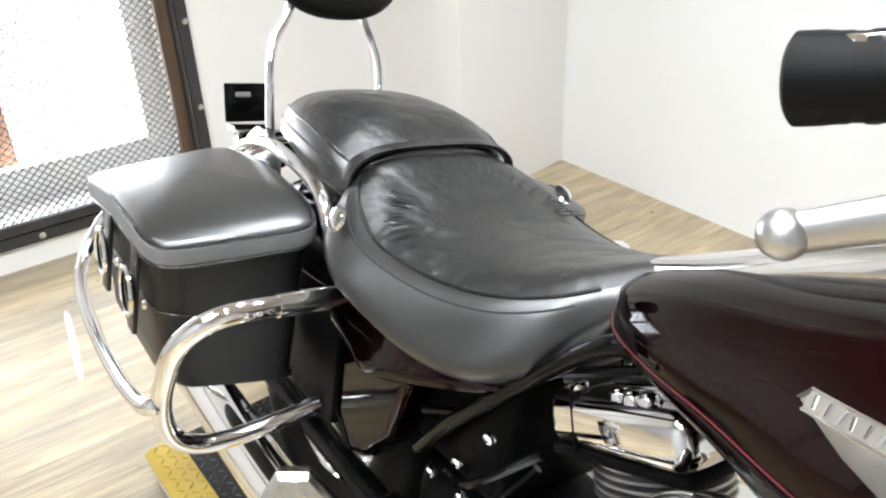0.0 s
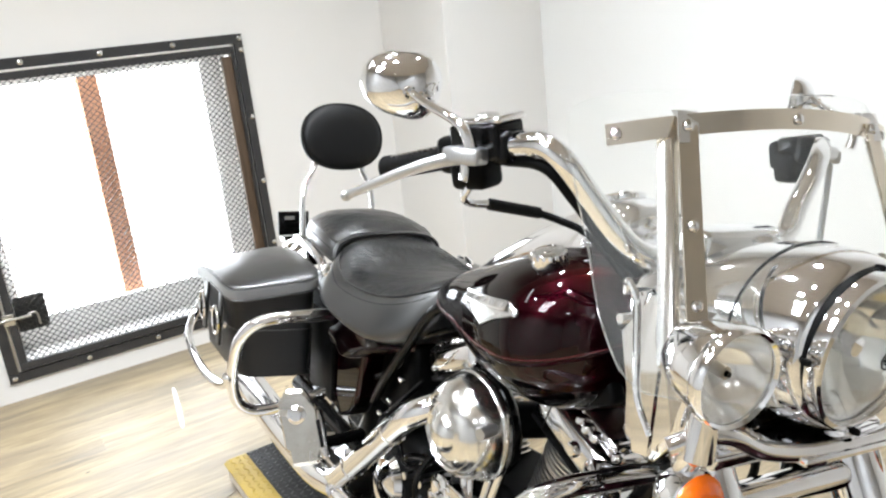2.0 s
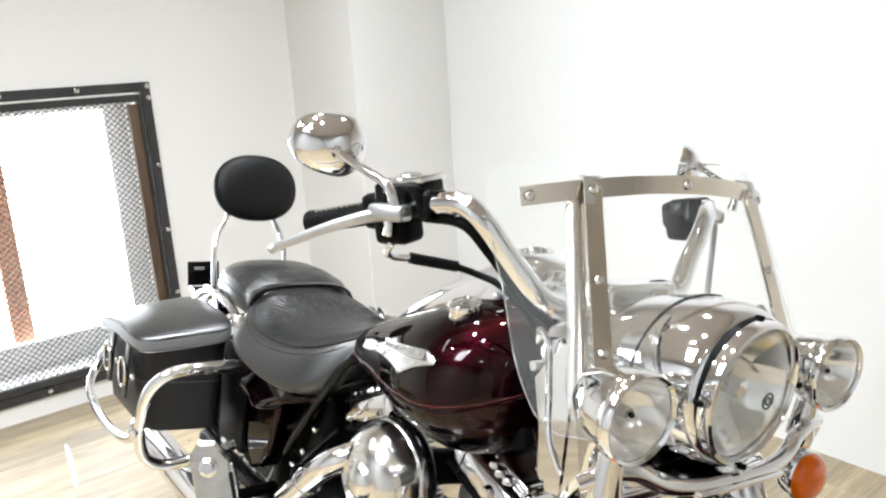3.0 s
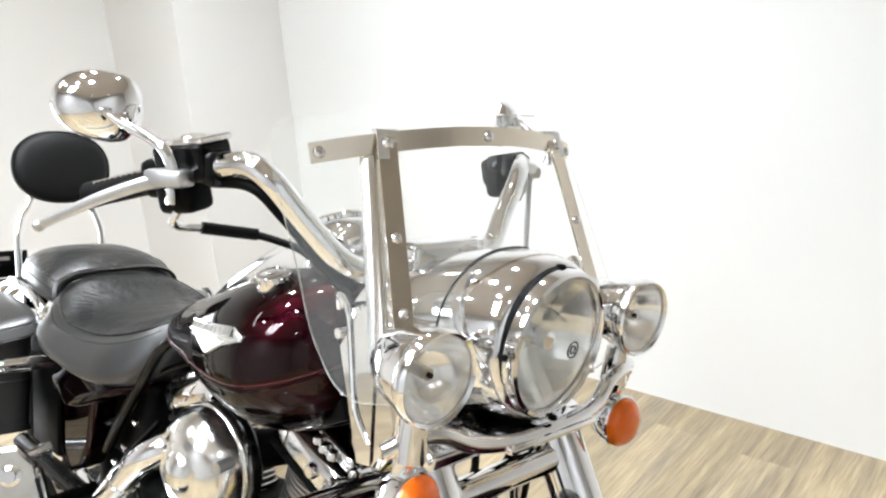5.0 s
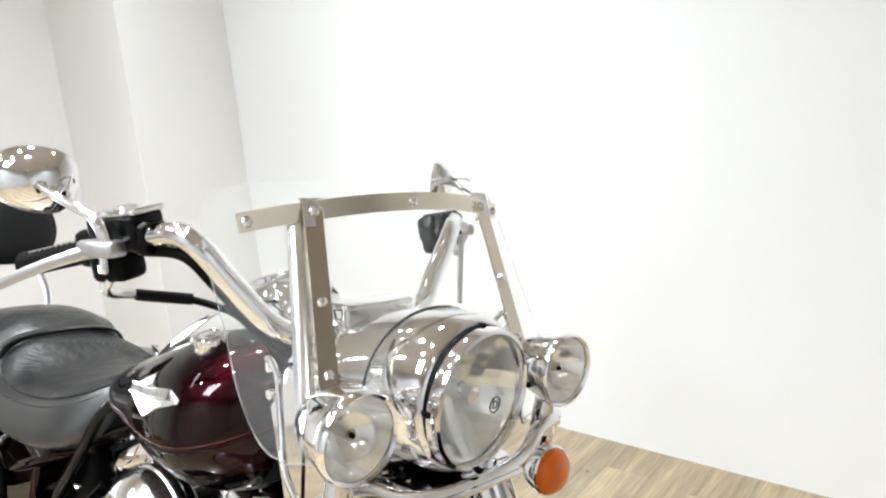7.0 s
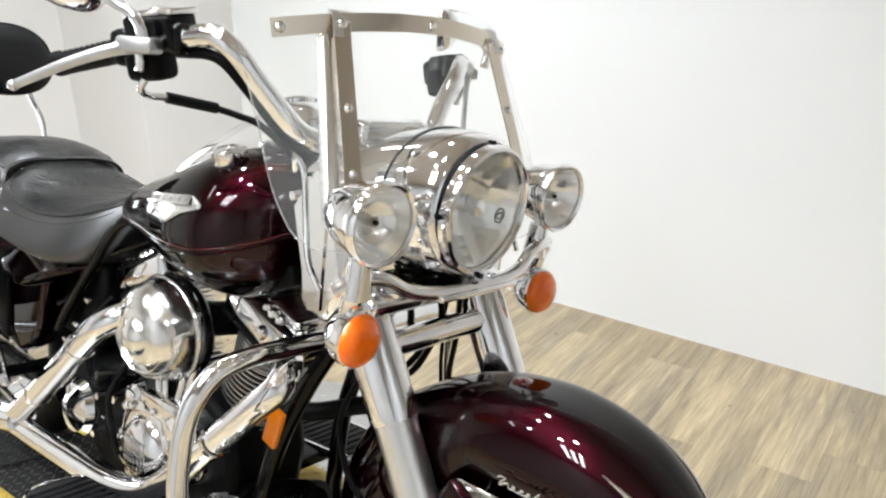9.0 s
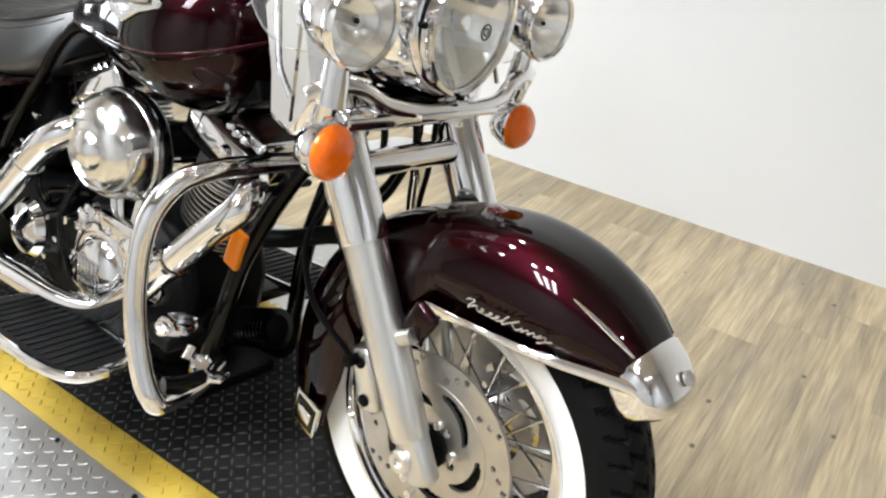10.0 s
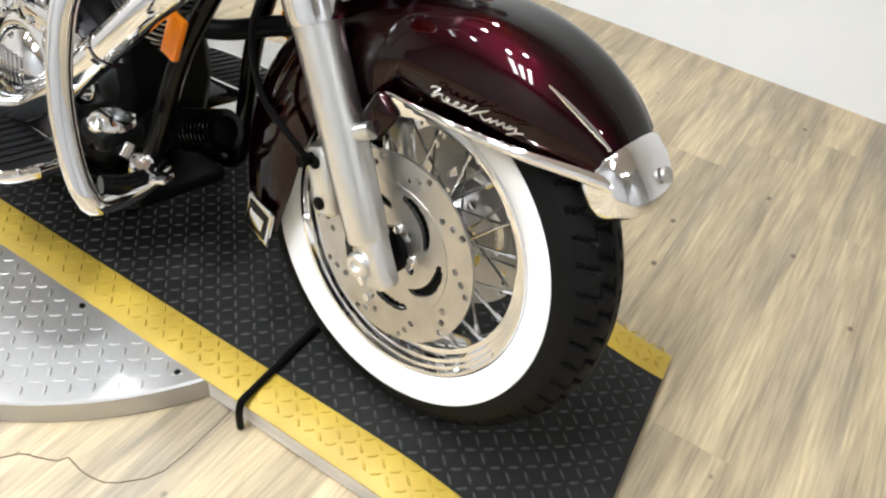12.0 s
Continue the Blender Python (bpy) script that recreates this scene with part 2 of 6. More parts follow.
    hsv.inputs["Saturation"].default_value = 0.85
    mr = nt.nodes.new("ShaderNodeMapRange")
    mr.inputs["To Min"].default_value, mr.inputs["To Max"].default_value = 0.86, 1.15
    nt.links.new(info.outputs["Random"], mr.inputs[0])
    nt.links.new(mr.outputs[0], hsv.inputs["Value"])
    nt.links.new(mix.outputs["Result"], hsv.inputs["Color"])
    nt.links.new(hsv.outputs[0], b.inputs["Base Color"])
    rr = nt.nodes.new("ShaderNodeMapRange")
    rr.inputs["To Min"].default_value, rr.inputs["To Max"].default_value = 0.36, 0.54
    nt.links.new(big.outputs[0], rr.inputs[0])
    nt.links.new(rr.outputs[0], b.inputs["Roughness"])
    bp = nt.nodes.new("ShaderNodeBump")
    bp.inputs["Strength"].default_value, bp.inputs["Distance"].default_value = 0.15, 0.001
    nt.links.new(fine.outputs[0], bp.inputs["Height"])
    nt.links.new(bp.outputs[0], b.inputs["Normal"])
    return m


PLANK = plank_material()

# ---- mesh helpers ----
LEAN, STEER = radians(-10.92), radians(-4.49)
AXIS = Vector((-math.sin(radians(26)), 0, math.cos(radians(26))))
HEAD = Vector((0.157, 0, 0))
STEERED = Matrix.Translation(HEAD) @ Matrix.Rotation(STEER, 4, AXIS) @ Matrix.Translation(-HEAD)


def finish(bm, angle=38):
    bmesh.ops.recalc_face_normals(bm, faces=bm.faces)
    for fc in bm.faces:
        fc.smooth = True
    lim = radians(angle)
    for ed in bm.edges:
        if len(ed.link_faces) == 2 and ed.calc_face_angle(0) > lim:
            ed.smooth = False


class Assembly:
    """A part of the motorcycle: its first mesh is the part, the meshes after it are its sub-parts."""

    def __init__(self, name, root):
        self.name, self.root, self.main = name, root, None


def part(name, bm, material, parent=None, label="", front=False, bevel=0.0, angle=38, keep=False):
    """Links a bmesh as one mesh object under a thing or a part."""
    group = parent if isinstance(parent, Assembly) else None
    if group:
        parent = group.main or group.root
        name = name if group.main else group.name
    elif parent is not None and parent.parent is not None and parent.parent.parent is not None:
        parent = parent.parent
    if front:
        bm.transform(STEERED)
    if not keep:
        finish(bm, angle)
    me = bpy.data.meshes.new(name)
    bm.to_mesh(me)
    bm.free()
    me.materials.append(material)
    ob = new(name, me)
    if parent is not None:
        ob.parent = parent
    if label:
        tagged(ob, label)
    if group and group.main is None:
        group.main = ob
    if bevel:
        md = ob.modifiers.new("bevel", "BEVEL")
        md.width, md.segments, md.limit_method, md.angle_limit = bevel, 2, "ANGLE", radians(40)
    return ob


def thing(name, label, category, group="", kind="", m=None):
    ob = new(name)
    tagged(ob, label, category, group, kind)
    if m is not None:
        ob.matrix_world = m
    return ob


def box(bm, lo, hi, m=None, taper=None):
    vs = []
    for x in (lo[0], hi[0]):
        for y in (lo[1], hi[1]):
            for z in (lo[2], hi[2]):
                v = Vector((x, y, z))
                vs.append(bm.verts.new(m @ v if m else v))
    for idx in ((0, 1, 3, 2), (4, 6, 7, 5), (0, 4, 5, 1), (2, 3, 7, 6), (0, 2, 6, 4), (1, 5, 7, 3)):
        bm.faces.new([vs[i] for i in idx])
    return bm


def chunk(center, size, bevel=0.004, rot=(0, 0, 0), segs=2):
    """A box with rounded edges."""
    bm = bmesh.new()
    h = [s / 2 for s in size]
    box(bm, [-v for v in h], h)
    if bevel:
        bmesh.ops.bevel(bm, geom=list(bm.edges), offset=bevel, segments=segs, profile=0.5, affect="EDGES")
    bm.transform(pose(*center, *rot))
    return bm


def spline(pts, n=8):
    """A smooth line through the points."""
    p = [Vector(q) for q in pts]
    if len(p) < 3:
        return p
    p = [2 * p[0] - p[1]] + p + [2 * p[-1] - p[-2]]
    out = []
    for i in range(1, len(p) - 2):
        for k in range(n):
            t = k / n
            a, b, c, d = p[i - 1], p[i], p[i + 1], p[i + 2]
            out.append(0.5 * (2 * b + (c - a) * t + (2 * a - 5 * b + 4 * c - d) * t * t + (3 * b - a - 3 * c + d) * t ** 3))
    out.append(p[-2])
    return out


def tube(bm, pts, radius, seg=14, smooth=8, cap=True, flat=1.0):
    """A bent tube; radius may be a list along the points."""
    line = spline(pts, smooth) if smooth else [Vector(q) for q in pts]
    n = len(line)
    if not isinstance(radius, (list, tuple)):
        radius = [radius] * 2
    side = None
    rings = []
    for i, q in enumerate(line):
        t = (line[min(i + 1, n - 1)] - line[max(i - 1, 0)]).normalized()
        if side is None:
            side = t.orthogonal().normalized()
            if abs(t.z) < 0.95:
                side = t.cross(Vector((0, 0, 1))).normalized()
        side = (side - t * side.dot(t)).normalized()
        up = t.cross(side)
        f = i / (n - 1) * (len(radius) - 1)
        k = min(int(f), len(radius) - 2)
        r = radius[k] + (radius[k + 1] - radius[k]) * (f - k)
        rings.append([bm.verts.new(q + side * (r * math.cos(2 * math.pi * j / seg)) + up * (r * flat * math.sin(2 * math.pi * j / seg))) for j in range(seg)])
    skin(bm, rings, cap)
    return bm


def skin(bm, rings, cap=True, closed=True):
    for a, b in zip(rings, rings[1:]):
        m = len(a)
        for j in range(m if closed else m - 1):
            bm.faces.new((a[j], a[(j + 1) % m], b[(j + 1) % m], b[j]))
    if cap and closed:
        bm.faces.new(rings[0][::-1])
        bm.faces.new(rings[-1])


def rod(a, b, r, seg=12, r2=None):
    bm = bmesh.new()
    tube(bm, [a, b], [r, r if r2 is None else r2], seg, 0)
    return bm


def lathe(bm, profile, center=(0, 0, 0), axis=(0, 1, 0), seg=48, closed=False):
    """Turns a profile of (radius, height along the axis) round the axis."""
    rot = Vector((0, 0, 1)).rotation_difference(Vector(axis)).to_matrix().to_4x4()
    m = Matrix.Translation(center) @ rot
    rings = []
    for r, h in profile:
        if r < 1e-6:
            rings.append([bm.verts.new(m @ Vector((0, 0, h)))])
        else:
            rings.append([bm.verts.new(m @ Vector((r * math.cos(2 * math.pi * j / seg), r * math.sin(2 * math.pi * j / seg), h))) for j in range(seg)])
    pairs = list(zip(rings, rings[1:])) + ([(rings[-1], rings[0])] if closed else [])
    for a, b in pairs:
        for j in range(seg):
            k = (j + 1) % seg
            if len(a) == 1 and len(b) == 1:
                continue
            if len(a) == 1:
                bm.faces.new((a[0], b[k], b[j]))
            elif len(b) == 1:
                bm.faces.new((a[j], a[k], b[0]))
            else:
                bm.faces.new((a[j], a[k], b[k], b[j]))
    return bm


def loft(bm, sections, cap=True):
    rings = [[bm.verts.new(Vector(p)) for p in s] for s in sections]
    skin(bm, rings, cap)
    return bm


def oval(x, half, bottom, top, n=32, p_top=2.4, p_bot=2.4, yc=0.0, widest=0.5):
    """A cross-section across the bike at x: a rounded shape between bottom and top."""
    zc = bottom + (top - bottom) * widest
    out = []
    for j in range(n):
        a = 2 * math.pi * j / n
        c, s = math.cos(a), math.sin(a)
        p = p_top if s >= 0 else p_bot
        h = (top - zc) if s >= 0 else (zc - bottom)
        out.append((x, yc + half * math.copysign(abs(c) ** (2 / p), c), zc + h * math.copysign(abs(s) ** (2 / p), s)))
    return out


def mixed(keys, x):
    """Reads a table of (x, values...) at x, along a smooth line."""
    n = len(keys)
    for i in range(n - 1):
        a, b = keys[i], keys[i + 1]
        if (a[0] - x) * (b[0] - x) <= 0:
            h = b[0] - a[0]
            t = (x - a[0]) / h
            p, q = keys[max(i - 1, 0)], keys[min(i + 2, n - 1)]
            out = []
            for k in range(1, len(a)):
                d = (b[k] - a[k]) / h
                m0 = (b[k] - p[k]) / (b[0] - p[0]) if i > 0 else d
                m1 = (q[k] - a[k]) / (q[0] - a[0]) if i < n - 2 else d
                out.append((2 * t ** 3 - 3 * t * t + 1) * a[k] + (t ** 3 - 2 * t * t + t) * h * m0 + (3 * t * t - 2 * t ** 3) * b[k] + (t ** 3 - t * t) * h * m1)
            return out
    return list((keys[0] if abs(x - keys[0][0]) < abs(x - keys[-1][0]) else keys[-1])[1:])


def filled(outline, holes, y, thick, m=None):
    """A flat plate in the xz plane at y, with holes through it."""
    bm = bmesh.new()
    edges = []
    for loop in [outline] + holes:
        vs = [bm.verts.new((p[0], y, p[1])) for p in loop]
        edges += [bm.edges.new((vs[i], vs[(i + 1) % len(vs)])) for i in range(len(vs))]
    bmesh.ops.triangle_fill(bm, use_beauty=True, edges=edges, normal=(0, 1, 0))
    ext = bmesh.ops.extrude_face_region(bm, geom=list(bm.faces))
    bmesh.ops.translate(bm, verts=[g for g in ext["geom"] if isinstance(g, bmesh.types.BMVert)], vec=(0, thick, 0))
    return bm


def circle(cx, cz, r, n=24, a0=0.0):
    return [(cx + r * math.cos(a0 + 2 * math.pi * j / n), cz + r * math.sin(a0 + 2 * math.pi * j / n)) for j in range(n)]

# ---- structure ----
FLOOR = -0.064


def structure(name, bm, material, label, parent=None, **kw):
    ob = part(name, bm, material, parent, label, **kw)
    return tagged(ob, kind="structure", category=name.split("_")[0])


WALLM = Matrix.Translation((-3.267, 0.338, 0)) @ Matrix.Rotation(math.atan2(0.9968, -0.0794), 4, "Z")
bm = filled([(-1.335, FLOOR), (0.95, FLOOR), (0.95, CEIL), (-1.335, CEIL)], [[(-1.15, 0.095), (-0.058, 0.095), (-0.058, 1.245), (-1.15, 1.245)]], 0.0, 0.22)
wall_w = structure("wall_west", bm, WALLPAINT, "white painted wall with a grilled window opening", angle=30)
wall_w.matrix_world = WALLM
bm = bmesh.new()
box(bm, (-2.6, 0.06, 1.75), (-1.34, 0.22, CEIL))
box(bm, (-3.6, 0.0, FLOOR), (-2.62, 0.22, CEIL))
structure("wall_door_side", bm, WALLPAINT, "white painted wall above and beside the service door").matrix_world = WALLM
bm = bmesh.new()
foot = [(-2.68, 1.085), (-2.815, 1.70), (-3.5, 1.70), (-3.42, 1.085)]
loft(bm, [[(x, y, FLOOR) for x, y in foot], [(x, y, CEIL) for x, y in foot]])
structure("wall_column", bm, WALLPAINT, "boxed white column standing out of the wall", angle=30)
bm = bmesh.new()
box(bm, (0, 0, FLOOR), (6.7, 0.15, CEIL))
structure("wall_north", bm, WALLB, "smooth white display wall").matrix_world = pose(-2.815, 1.70, 0, 0, 0, 1.31)
bm = bmesh.new()
box(bm, (3.45, -3.5, FLOOR), (3.6, 2.0, CEIL))
structure("wall_east", bm, DARKWALL, "plain pale painted wall")
bm = bmesh.new()
box(bm, (-3.4, -3.5, FLOOR), (3.45, -3.35, CEIL))
structure("wall_south", bm, DARKWALL, "plain pale painted wall")
bm = bmesh.new()
box(bm, (-3.9, -3.6, CEIL), (3.7, 2.1, CEIL + 0.12))
structure("ceiling", bm, CEILPAINT, "plain warm beige ceiling")
bm = bmesh.new()
box(bm, (-3.9, -3.6, FLOOR - 0.12), (3.7, 2.1, FLOOR - 0.006))
floor = structure("floor", bm, vary(shader("floor_joint", (0.17, 0.13, 0.085), 0.8), 6, 0.3), "floor of grey-brown wood-look vinyl planks")


def fixture():
    # fittings are unseen; the two eastern ones only house added lamps
    for lx, ly in DOWNLIGHTS:
        t = thing("ceiling_downlight", "small round recessed ceiling light, lit, out of view", "light", "downlights")
        t.location = (lx, ly, CEIL)
        bm = bmesh.new()
        lathe(bm, [(0.067, -0.052), (0.085, -0.05), (0.088, -0.01), (0.08, 0.0)], (0, 0, 0), (0, 0, 1), 24)
        part("ring", bm, WALLPAINT, t)
        bm = bmesh.new()
        lathe(bm, [(0, -0.01), (0.066, -0.01)], (0, 0, 0), (0, 0, 1), 24)
        part("diffuser", bm, LAMPGLOW, t)
    for lx, ly in TUBES:
        t = thing("tube_light", "white ceiling strip light with a lit tube, out of view", "light", "strip lights")
        t.location = (lx, ly, CEIL)
        part("housing", chunk((0, 0, -0.025), (0.16, 1.26, 0.05), 0.006), WALLPAINT, t)


fixture()

# window behind the grille
bm = bmesh.new()
box(bm, (-1.15, 0.2, 0.05), (-0.058, 0.3, 0.094))
win = structure("window_1", bm, WALLPAINT, "deep white window recess, daylight behind")
win.matrix_world = WALLM
bm = filled([(-1.15, 0.095), (-0.058, 0.095), (-0.058, 1.245), (-1.15, 1.245)], [[(-1.118, 0.225), (-0.155, 0.225), (-0.155, 1.222), (-1.118, 1.222)]], 0.155, 0.05)
part("window_frame", bm, WALLPAINT, win, angle=30)
bm = bmesh.new()
box(bm, (-2.2, 1.2, -1.2), (1.6, 1.22, 2.9))
ob = structure("backdrop", bm, SKYGLOW, "bright overcast daylight outside the window")
ob.matrix_world = WALLM
post = part("window_post", chunk((-0.63, 0.27, 0.72), (0.085, 0.05, 1.5), 0.004), POSTWOOD)
tagged(post, "upright orange-stained wooden post behind the window grille", "post")
post.matrix_world = WALLM


def security_grille():
    g = thing("security_grille", "black steel window grille of expanded metal, latched shut", "grille", m=WALLM)
    L0, L1, B0, B1 = -1.238, 0.014, 0.018, 1.33
    w = 0.042
    fr = lambda a, b, c, d, y0, y1: box(bmesh.new(), (a, y0, c), (b, y1, d))
    frame = part("outer_frame", fr(L0, L1, B1 - w, B1, -0.012, -0.001), FRAMEBLACK, g, "black flat steel frame", bevel=0.002)
    for a, b, c, d in ((L0, L1, B0, B0 + w), (L0, L0 + w, B0 + w, B1 - w), (L1 - w, L1, B0 + w, B1 - w)):
        part("frame_bar", fr(a, b, c, d, -0.012, -0.001), FRAMEBLACK, frame, bevel=0.002)
    leaf = part("leaf_frame", fr(L0 + 0.052, L1 - 0.05, B1 - 0.082, B1 - 0.052, -0.022, 0.0), FRAMEBLACK, g, bevel=0.002)
    for a, b, c, d in ((L0 + 0.052, L1 - 0.05, B0 + 0.05, B0 + 0.082), (L0 + 0.052, L0 + 0.082, B0 + 0.082, B1 - 0.082), (L1 - 0.062, L1 - 0.05, B0 + 0.082, B1 - 0.082)):
        part("leaf_bar", fr(a, b, c, d, -0.022, 0.0), FRAMEBLACK, leaf, bevel=0.002)
    part("jamb_strip", chunk((L1 - 0.085, 0.005, 0.67), (0.045, 0.03, 1.13), 0.003), JAMBWOOD, g, "worn dark brown wooden jamb strip")
    bm = bmesh.new()
    lathe(bm, [(0.012, 0.0), (0.011, 0.004), (0.006, 0.007), (0.0, 0.0075)], (0, -0.012, 0), (0, -1, 0), 12)
    bolt = part("bolt", bm, BADGE, g)
    bm0 = bolt.data
    spots = [(0, 0.04 + 0.3048 * k) for k in range(1, 5)] + [(-0.3 * k, B1 - 0.02) for k in range(0, 5)] + [(-0.02 - 0.3 * k, 0.04) for k in range(0, 4)] + [(-1.216, 0.04 + 0.3048 * k) for k in range(0, 5)]
    bolt.location = (0.0, 0, B1 - 0.02)
    for x, z in spots[:]:
        b = new("bolt", bm0)
        b.parent = g
        b.location = (x, 0, z)
    bpy.data.objects.remove(bolt)
    # expanded metal: rows of zigzag strands
    bm = bmesh.new()
    x0, x1, z0, z1 = -1.16, -0.05, 0.09, 1.255
    px_, pz = 0.0285, 0.0128
    rows = int((z1 - z0) / pz)
    cols = int((x1 - x0) / px_)
    for r in range(rows + 1):
        zc = z0 + r * pz
        sgn = 1 if r % 2 else -1
        prev = None
        for c in range(2 * cols + 1):
            x = x0 + c * px_ / 2
            z = zc + sgn * (pz / 2 if c % 2 else -pz / 2) * 0.92
            ring = [bm.verts.new((x + dx, -0.006 + dy, z + dz)) for dx, dy, dz in ((0, -0.0024, -0.0019), (0, 0.0024, -0.0019), (0, 0.0024, 0.0019), (0, -0.0024, 0.0019))]
            if prev:
                for j in range(4):
                    bm.faces.new((prev[j], prev[(j + 1) % 4], ring[(j + 1) % 4], ring[j]))
            prev = ring
    tagged(part("expanded_mesh", bm, MESHSTEEL, g, "diamond-pattern expanded steel mesh", keep=True), kind="stuff")
    for x, z, w_, h_ in ((-1.125, 1.017, 0.12, 0.145), (-1.105, 0.30, 0.15, 0.15)):
        plate = part("latch_plate", chunk((x, 0.012, z), (w_, 0.004, h_), 0.001), FRAMEBLACK, g, "black steel latch plate")
        part("barrel", rod((x - 0.11, -0.03, z), (x + 0.01, -0.03, z), 0.007), ZINC, plate, "zinc barrel bolt")
        part("staple", chunk((x - 0.075, -0.024, z), (0.045, 0.016, 0.05), 0.003), ZINC, plate)
        bm = bmesh.new()
        tube(bm, [(x - 0.0, -0.03, z + 0.012), (x + 0.03, -0.034, z + 0.005), (x + 0.035, -0.034, z - 0.045)], 0.004, 8)
        part("bolt_knob", bm, ZINC, plate)
    part("edge_bead", rod((-1.18, -0.02, 1.283), (-0.05, -0.02, 1.283), 0.004), WALLPAINT, g, "thin white bead")
    part("hinge_rod", rod((-1.245 + 0.05, -0.02, 0.07), (-1.245 + 0.05, -0.02, 1.3), 0.004), ZINC, g)


security_grille()

# service door beside the grille wall, with its track and wood sill block
d = thing("service_door", "white sheet-metal overhead door with steel edge track", "door", kind="structure", m=WALLM)
part("panel", chunk((-1.97, 0.14, 0.88), (1.24, 0.05, 1.74), 0.004), WALLPAINT, d)
part("track", chunk((-1.375, 0.07, 0.9), (0.05, 0.05, 1.7), 0.004), ZINC, d, "galvanised steel track")
part("foot_plate", chunk((-1.42, 0.045, 0.19), (0.12, 0.012, 0.16), 0.003), ZINC, d)
part("roller_bracket", chunk((-1.40, 0.03, 0.055), (0.09, 0.05, 0.05), 0.006), ZINC, d)
part("cable", rod((-1.40, 0.02, 0.05), (-1.46, 0.02, 1.7), 0.004, 8), ZINC, d)
ob = part("sill_block", chunk((-1.66, -0.0, FLOOR + 0.062), (0.63, 0.2, 0.124), 0.006), BLOCKWOOD)
ob.matrix_world = WALLM
tagged(ob, "rough brown timber block on the floor under the door", "block")

# ---- turntable and mat ----
tt = thing("turntable", "round turntable of bare diamond-plate steel on the floor", "turntable")
bm = bmesh.new()
TC = Vector((-0.85, 0.11))
lathe(bm, [(0, FLOOR + 0.001), (0.665, FLOOR + 0.001), (0.667, FLOOR + 0.006), (0.667, -0.016), (0.663, -0.012), (0, -0.012)], (TC.x, TC.y, 0), (0, 0, 1), 128)
part("disc", bm, PLATE, tt)
MATM = pose(-0.8, 0.0968, 0, 0, 0, 3.4)
MX0, MX1, MY0, MY1 = -1.2, 1.185, -0.316, 0.288


def sag(bm):
    """The front end of the mat hangs down from the turntable to the floor, its end cut askew."""
    for v in bm.verts:
        u = max(0.0, min(1.0, (v.co.x - 0.86) / 0.33))
        u = u * u * (3 - 2 * u)
        v.co.z -= 0.044 * u
        v.co.x -= 0.085 * (v.co.y - 0.08) * u
    return bm


def tread_bar(bm, x, y, z, ang, ln=0.0185, wd=0.0062, h=0.0022):
    c, s = math.cos(ang), math.sin(ang)
    pts = [(-ln / 2, 0), (-ln / 5, wd / 2), (ln / 5, wd / 2), (ln / 2, 0), (ln / 5, -wd / 2), (-ln / 5, -wd / 2)]
    base = [bm.verts.new((x + c * u - s * v, y + s * u + c * v, z)) for u, v in pts]
    top = [bm.verts.new((x + c * u * 0.6 - s * v * 0.45, y + s * u * 0.6 + c * v * 0.45, z + h)) for u, v in pts]
    bm.faces.new(top)
    for i in range(6):
        bm.faces.new((base[i], base[(i + 1) % 6], top[(i + 1) % 6], top[i]))


bm = bmesh.new()
inv = MATM.inverted()
p = 0.0265
for i in range(-26, 27):
    for j in range(-26, 27):
        x, y = TC.x + i * p, TC.y + j * p
        if (x - TC.x) ** 2 + (y - TC.y) ** 2 > 0.648 ** 2:
            continue
        q = inv @ Vector((x, y, 0))
        if MX0 - 0.01 < q.x < MX1 + 0.01 and MY0 - 0.012 < q.y < MY1 + 0.012:
            continue
        tread_bar(bm, x, y, -0.012, radians(45 if (i + j) % 2 else -45), 0.022, 0.006, 0.0018)
tagged(part("raised_tread", bm, PLATE, tt, angle=10), kind="stuff")
for x, y in ((-0.543, -0.217), (-0.787, -0.234), (-0.296, -0.206), (-0.514, -0.42), (-1.28, -0.25), (-1.1, -0.35)):
    bm = bmesh.new()
    lathe(bm, [(0.006, 0.0), (0.0055, 0.003), (0, 0.004)], (x, y, -0.012), (0, 0, 1), 10)
    part("screw", bm, BLACKMATTE, tt)

for x0, x1 in ((0.42, MX1 - 0.03), (MX0 + 0.012, -0.50)):
    bm = bmesh.new()
    loft(bm, [[(x0 + (x1 - x0) * k / 12, y, z) for y, z in ((MY0 + 0.006, FLOOR + 0.001), (MY1 - 0.006, FLOOR + 0.001), (MY1 - 0.006, max(FLOOR + 0.004, -0.0125 - 0.044 * max(0.0, (x0 + (x1 - x0) * k / 12 - 0.86) / 0.30))), (MY0 + 0.006, max(FLOOR + 0.004, -0.0125 - 0.044 * max(0.0, (x0 + (x1 - x0) * k / 12 - 0.86) / 0.30))))] for k in range(13)])
    ob = part("mat_support", bm, DECK, bevel=0.003)
    ob.matrix_world = MATM
    tagged(ob, "pale worn deck board under the end of the tread mat", "support", "mat supports")
mat = thing("tread_mat", "black rubber diamond-tread mat with yellow edges on the turntable", "mat", m=MATM)
BW = 0.076
STEPS = [MX0] + [0.80 + (MX1 - 0.80) * k / 14 for k in range(15)]
bm = bmesh.new()
loft(bm, [[(x, y, z) for y, z in ((MY0 + BW, -0.0118), (MY0 + BW, 0.0), (MY1 - BW, 0.0), (MY1 - BW, -0.0118))] for x in STEPS])
part("mat_body", sag(bm), MATBLACK, mat)
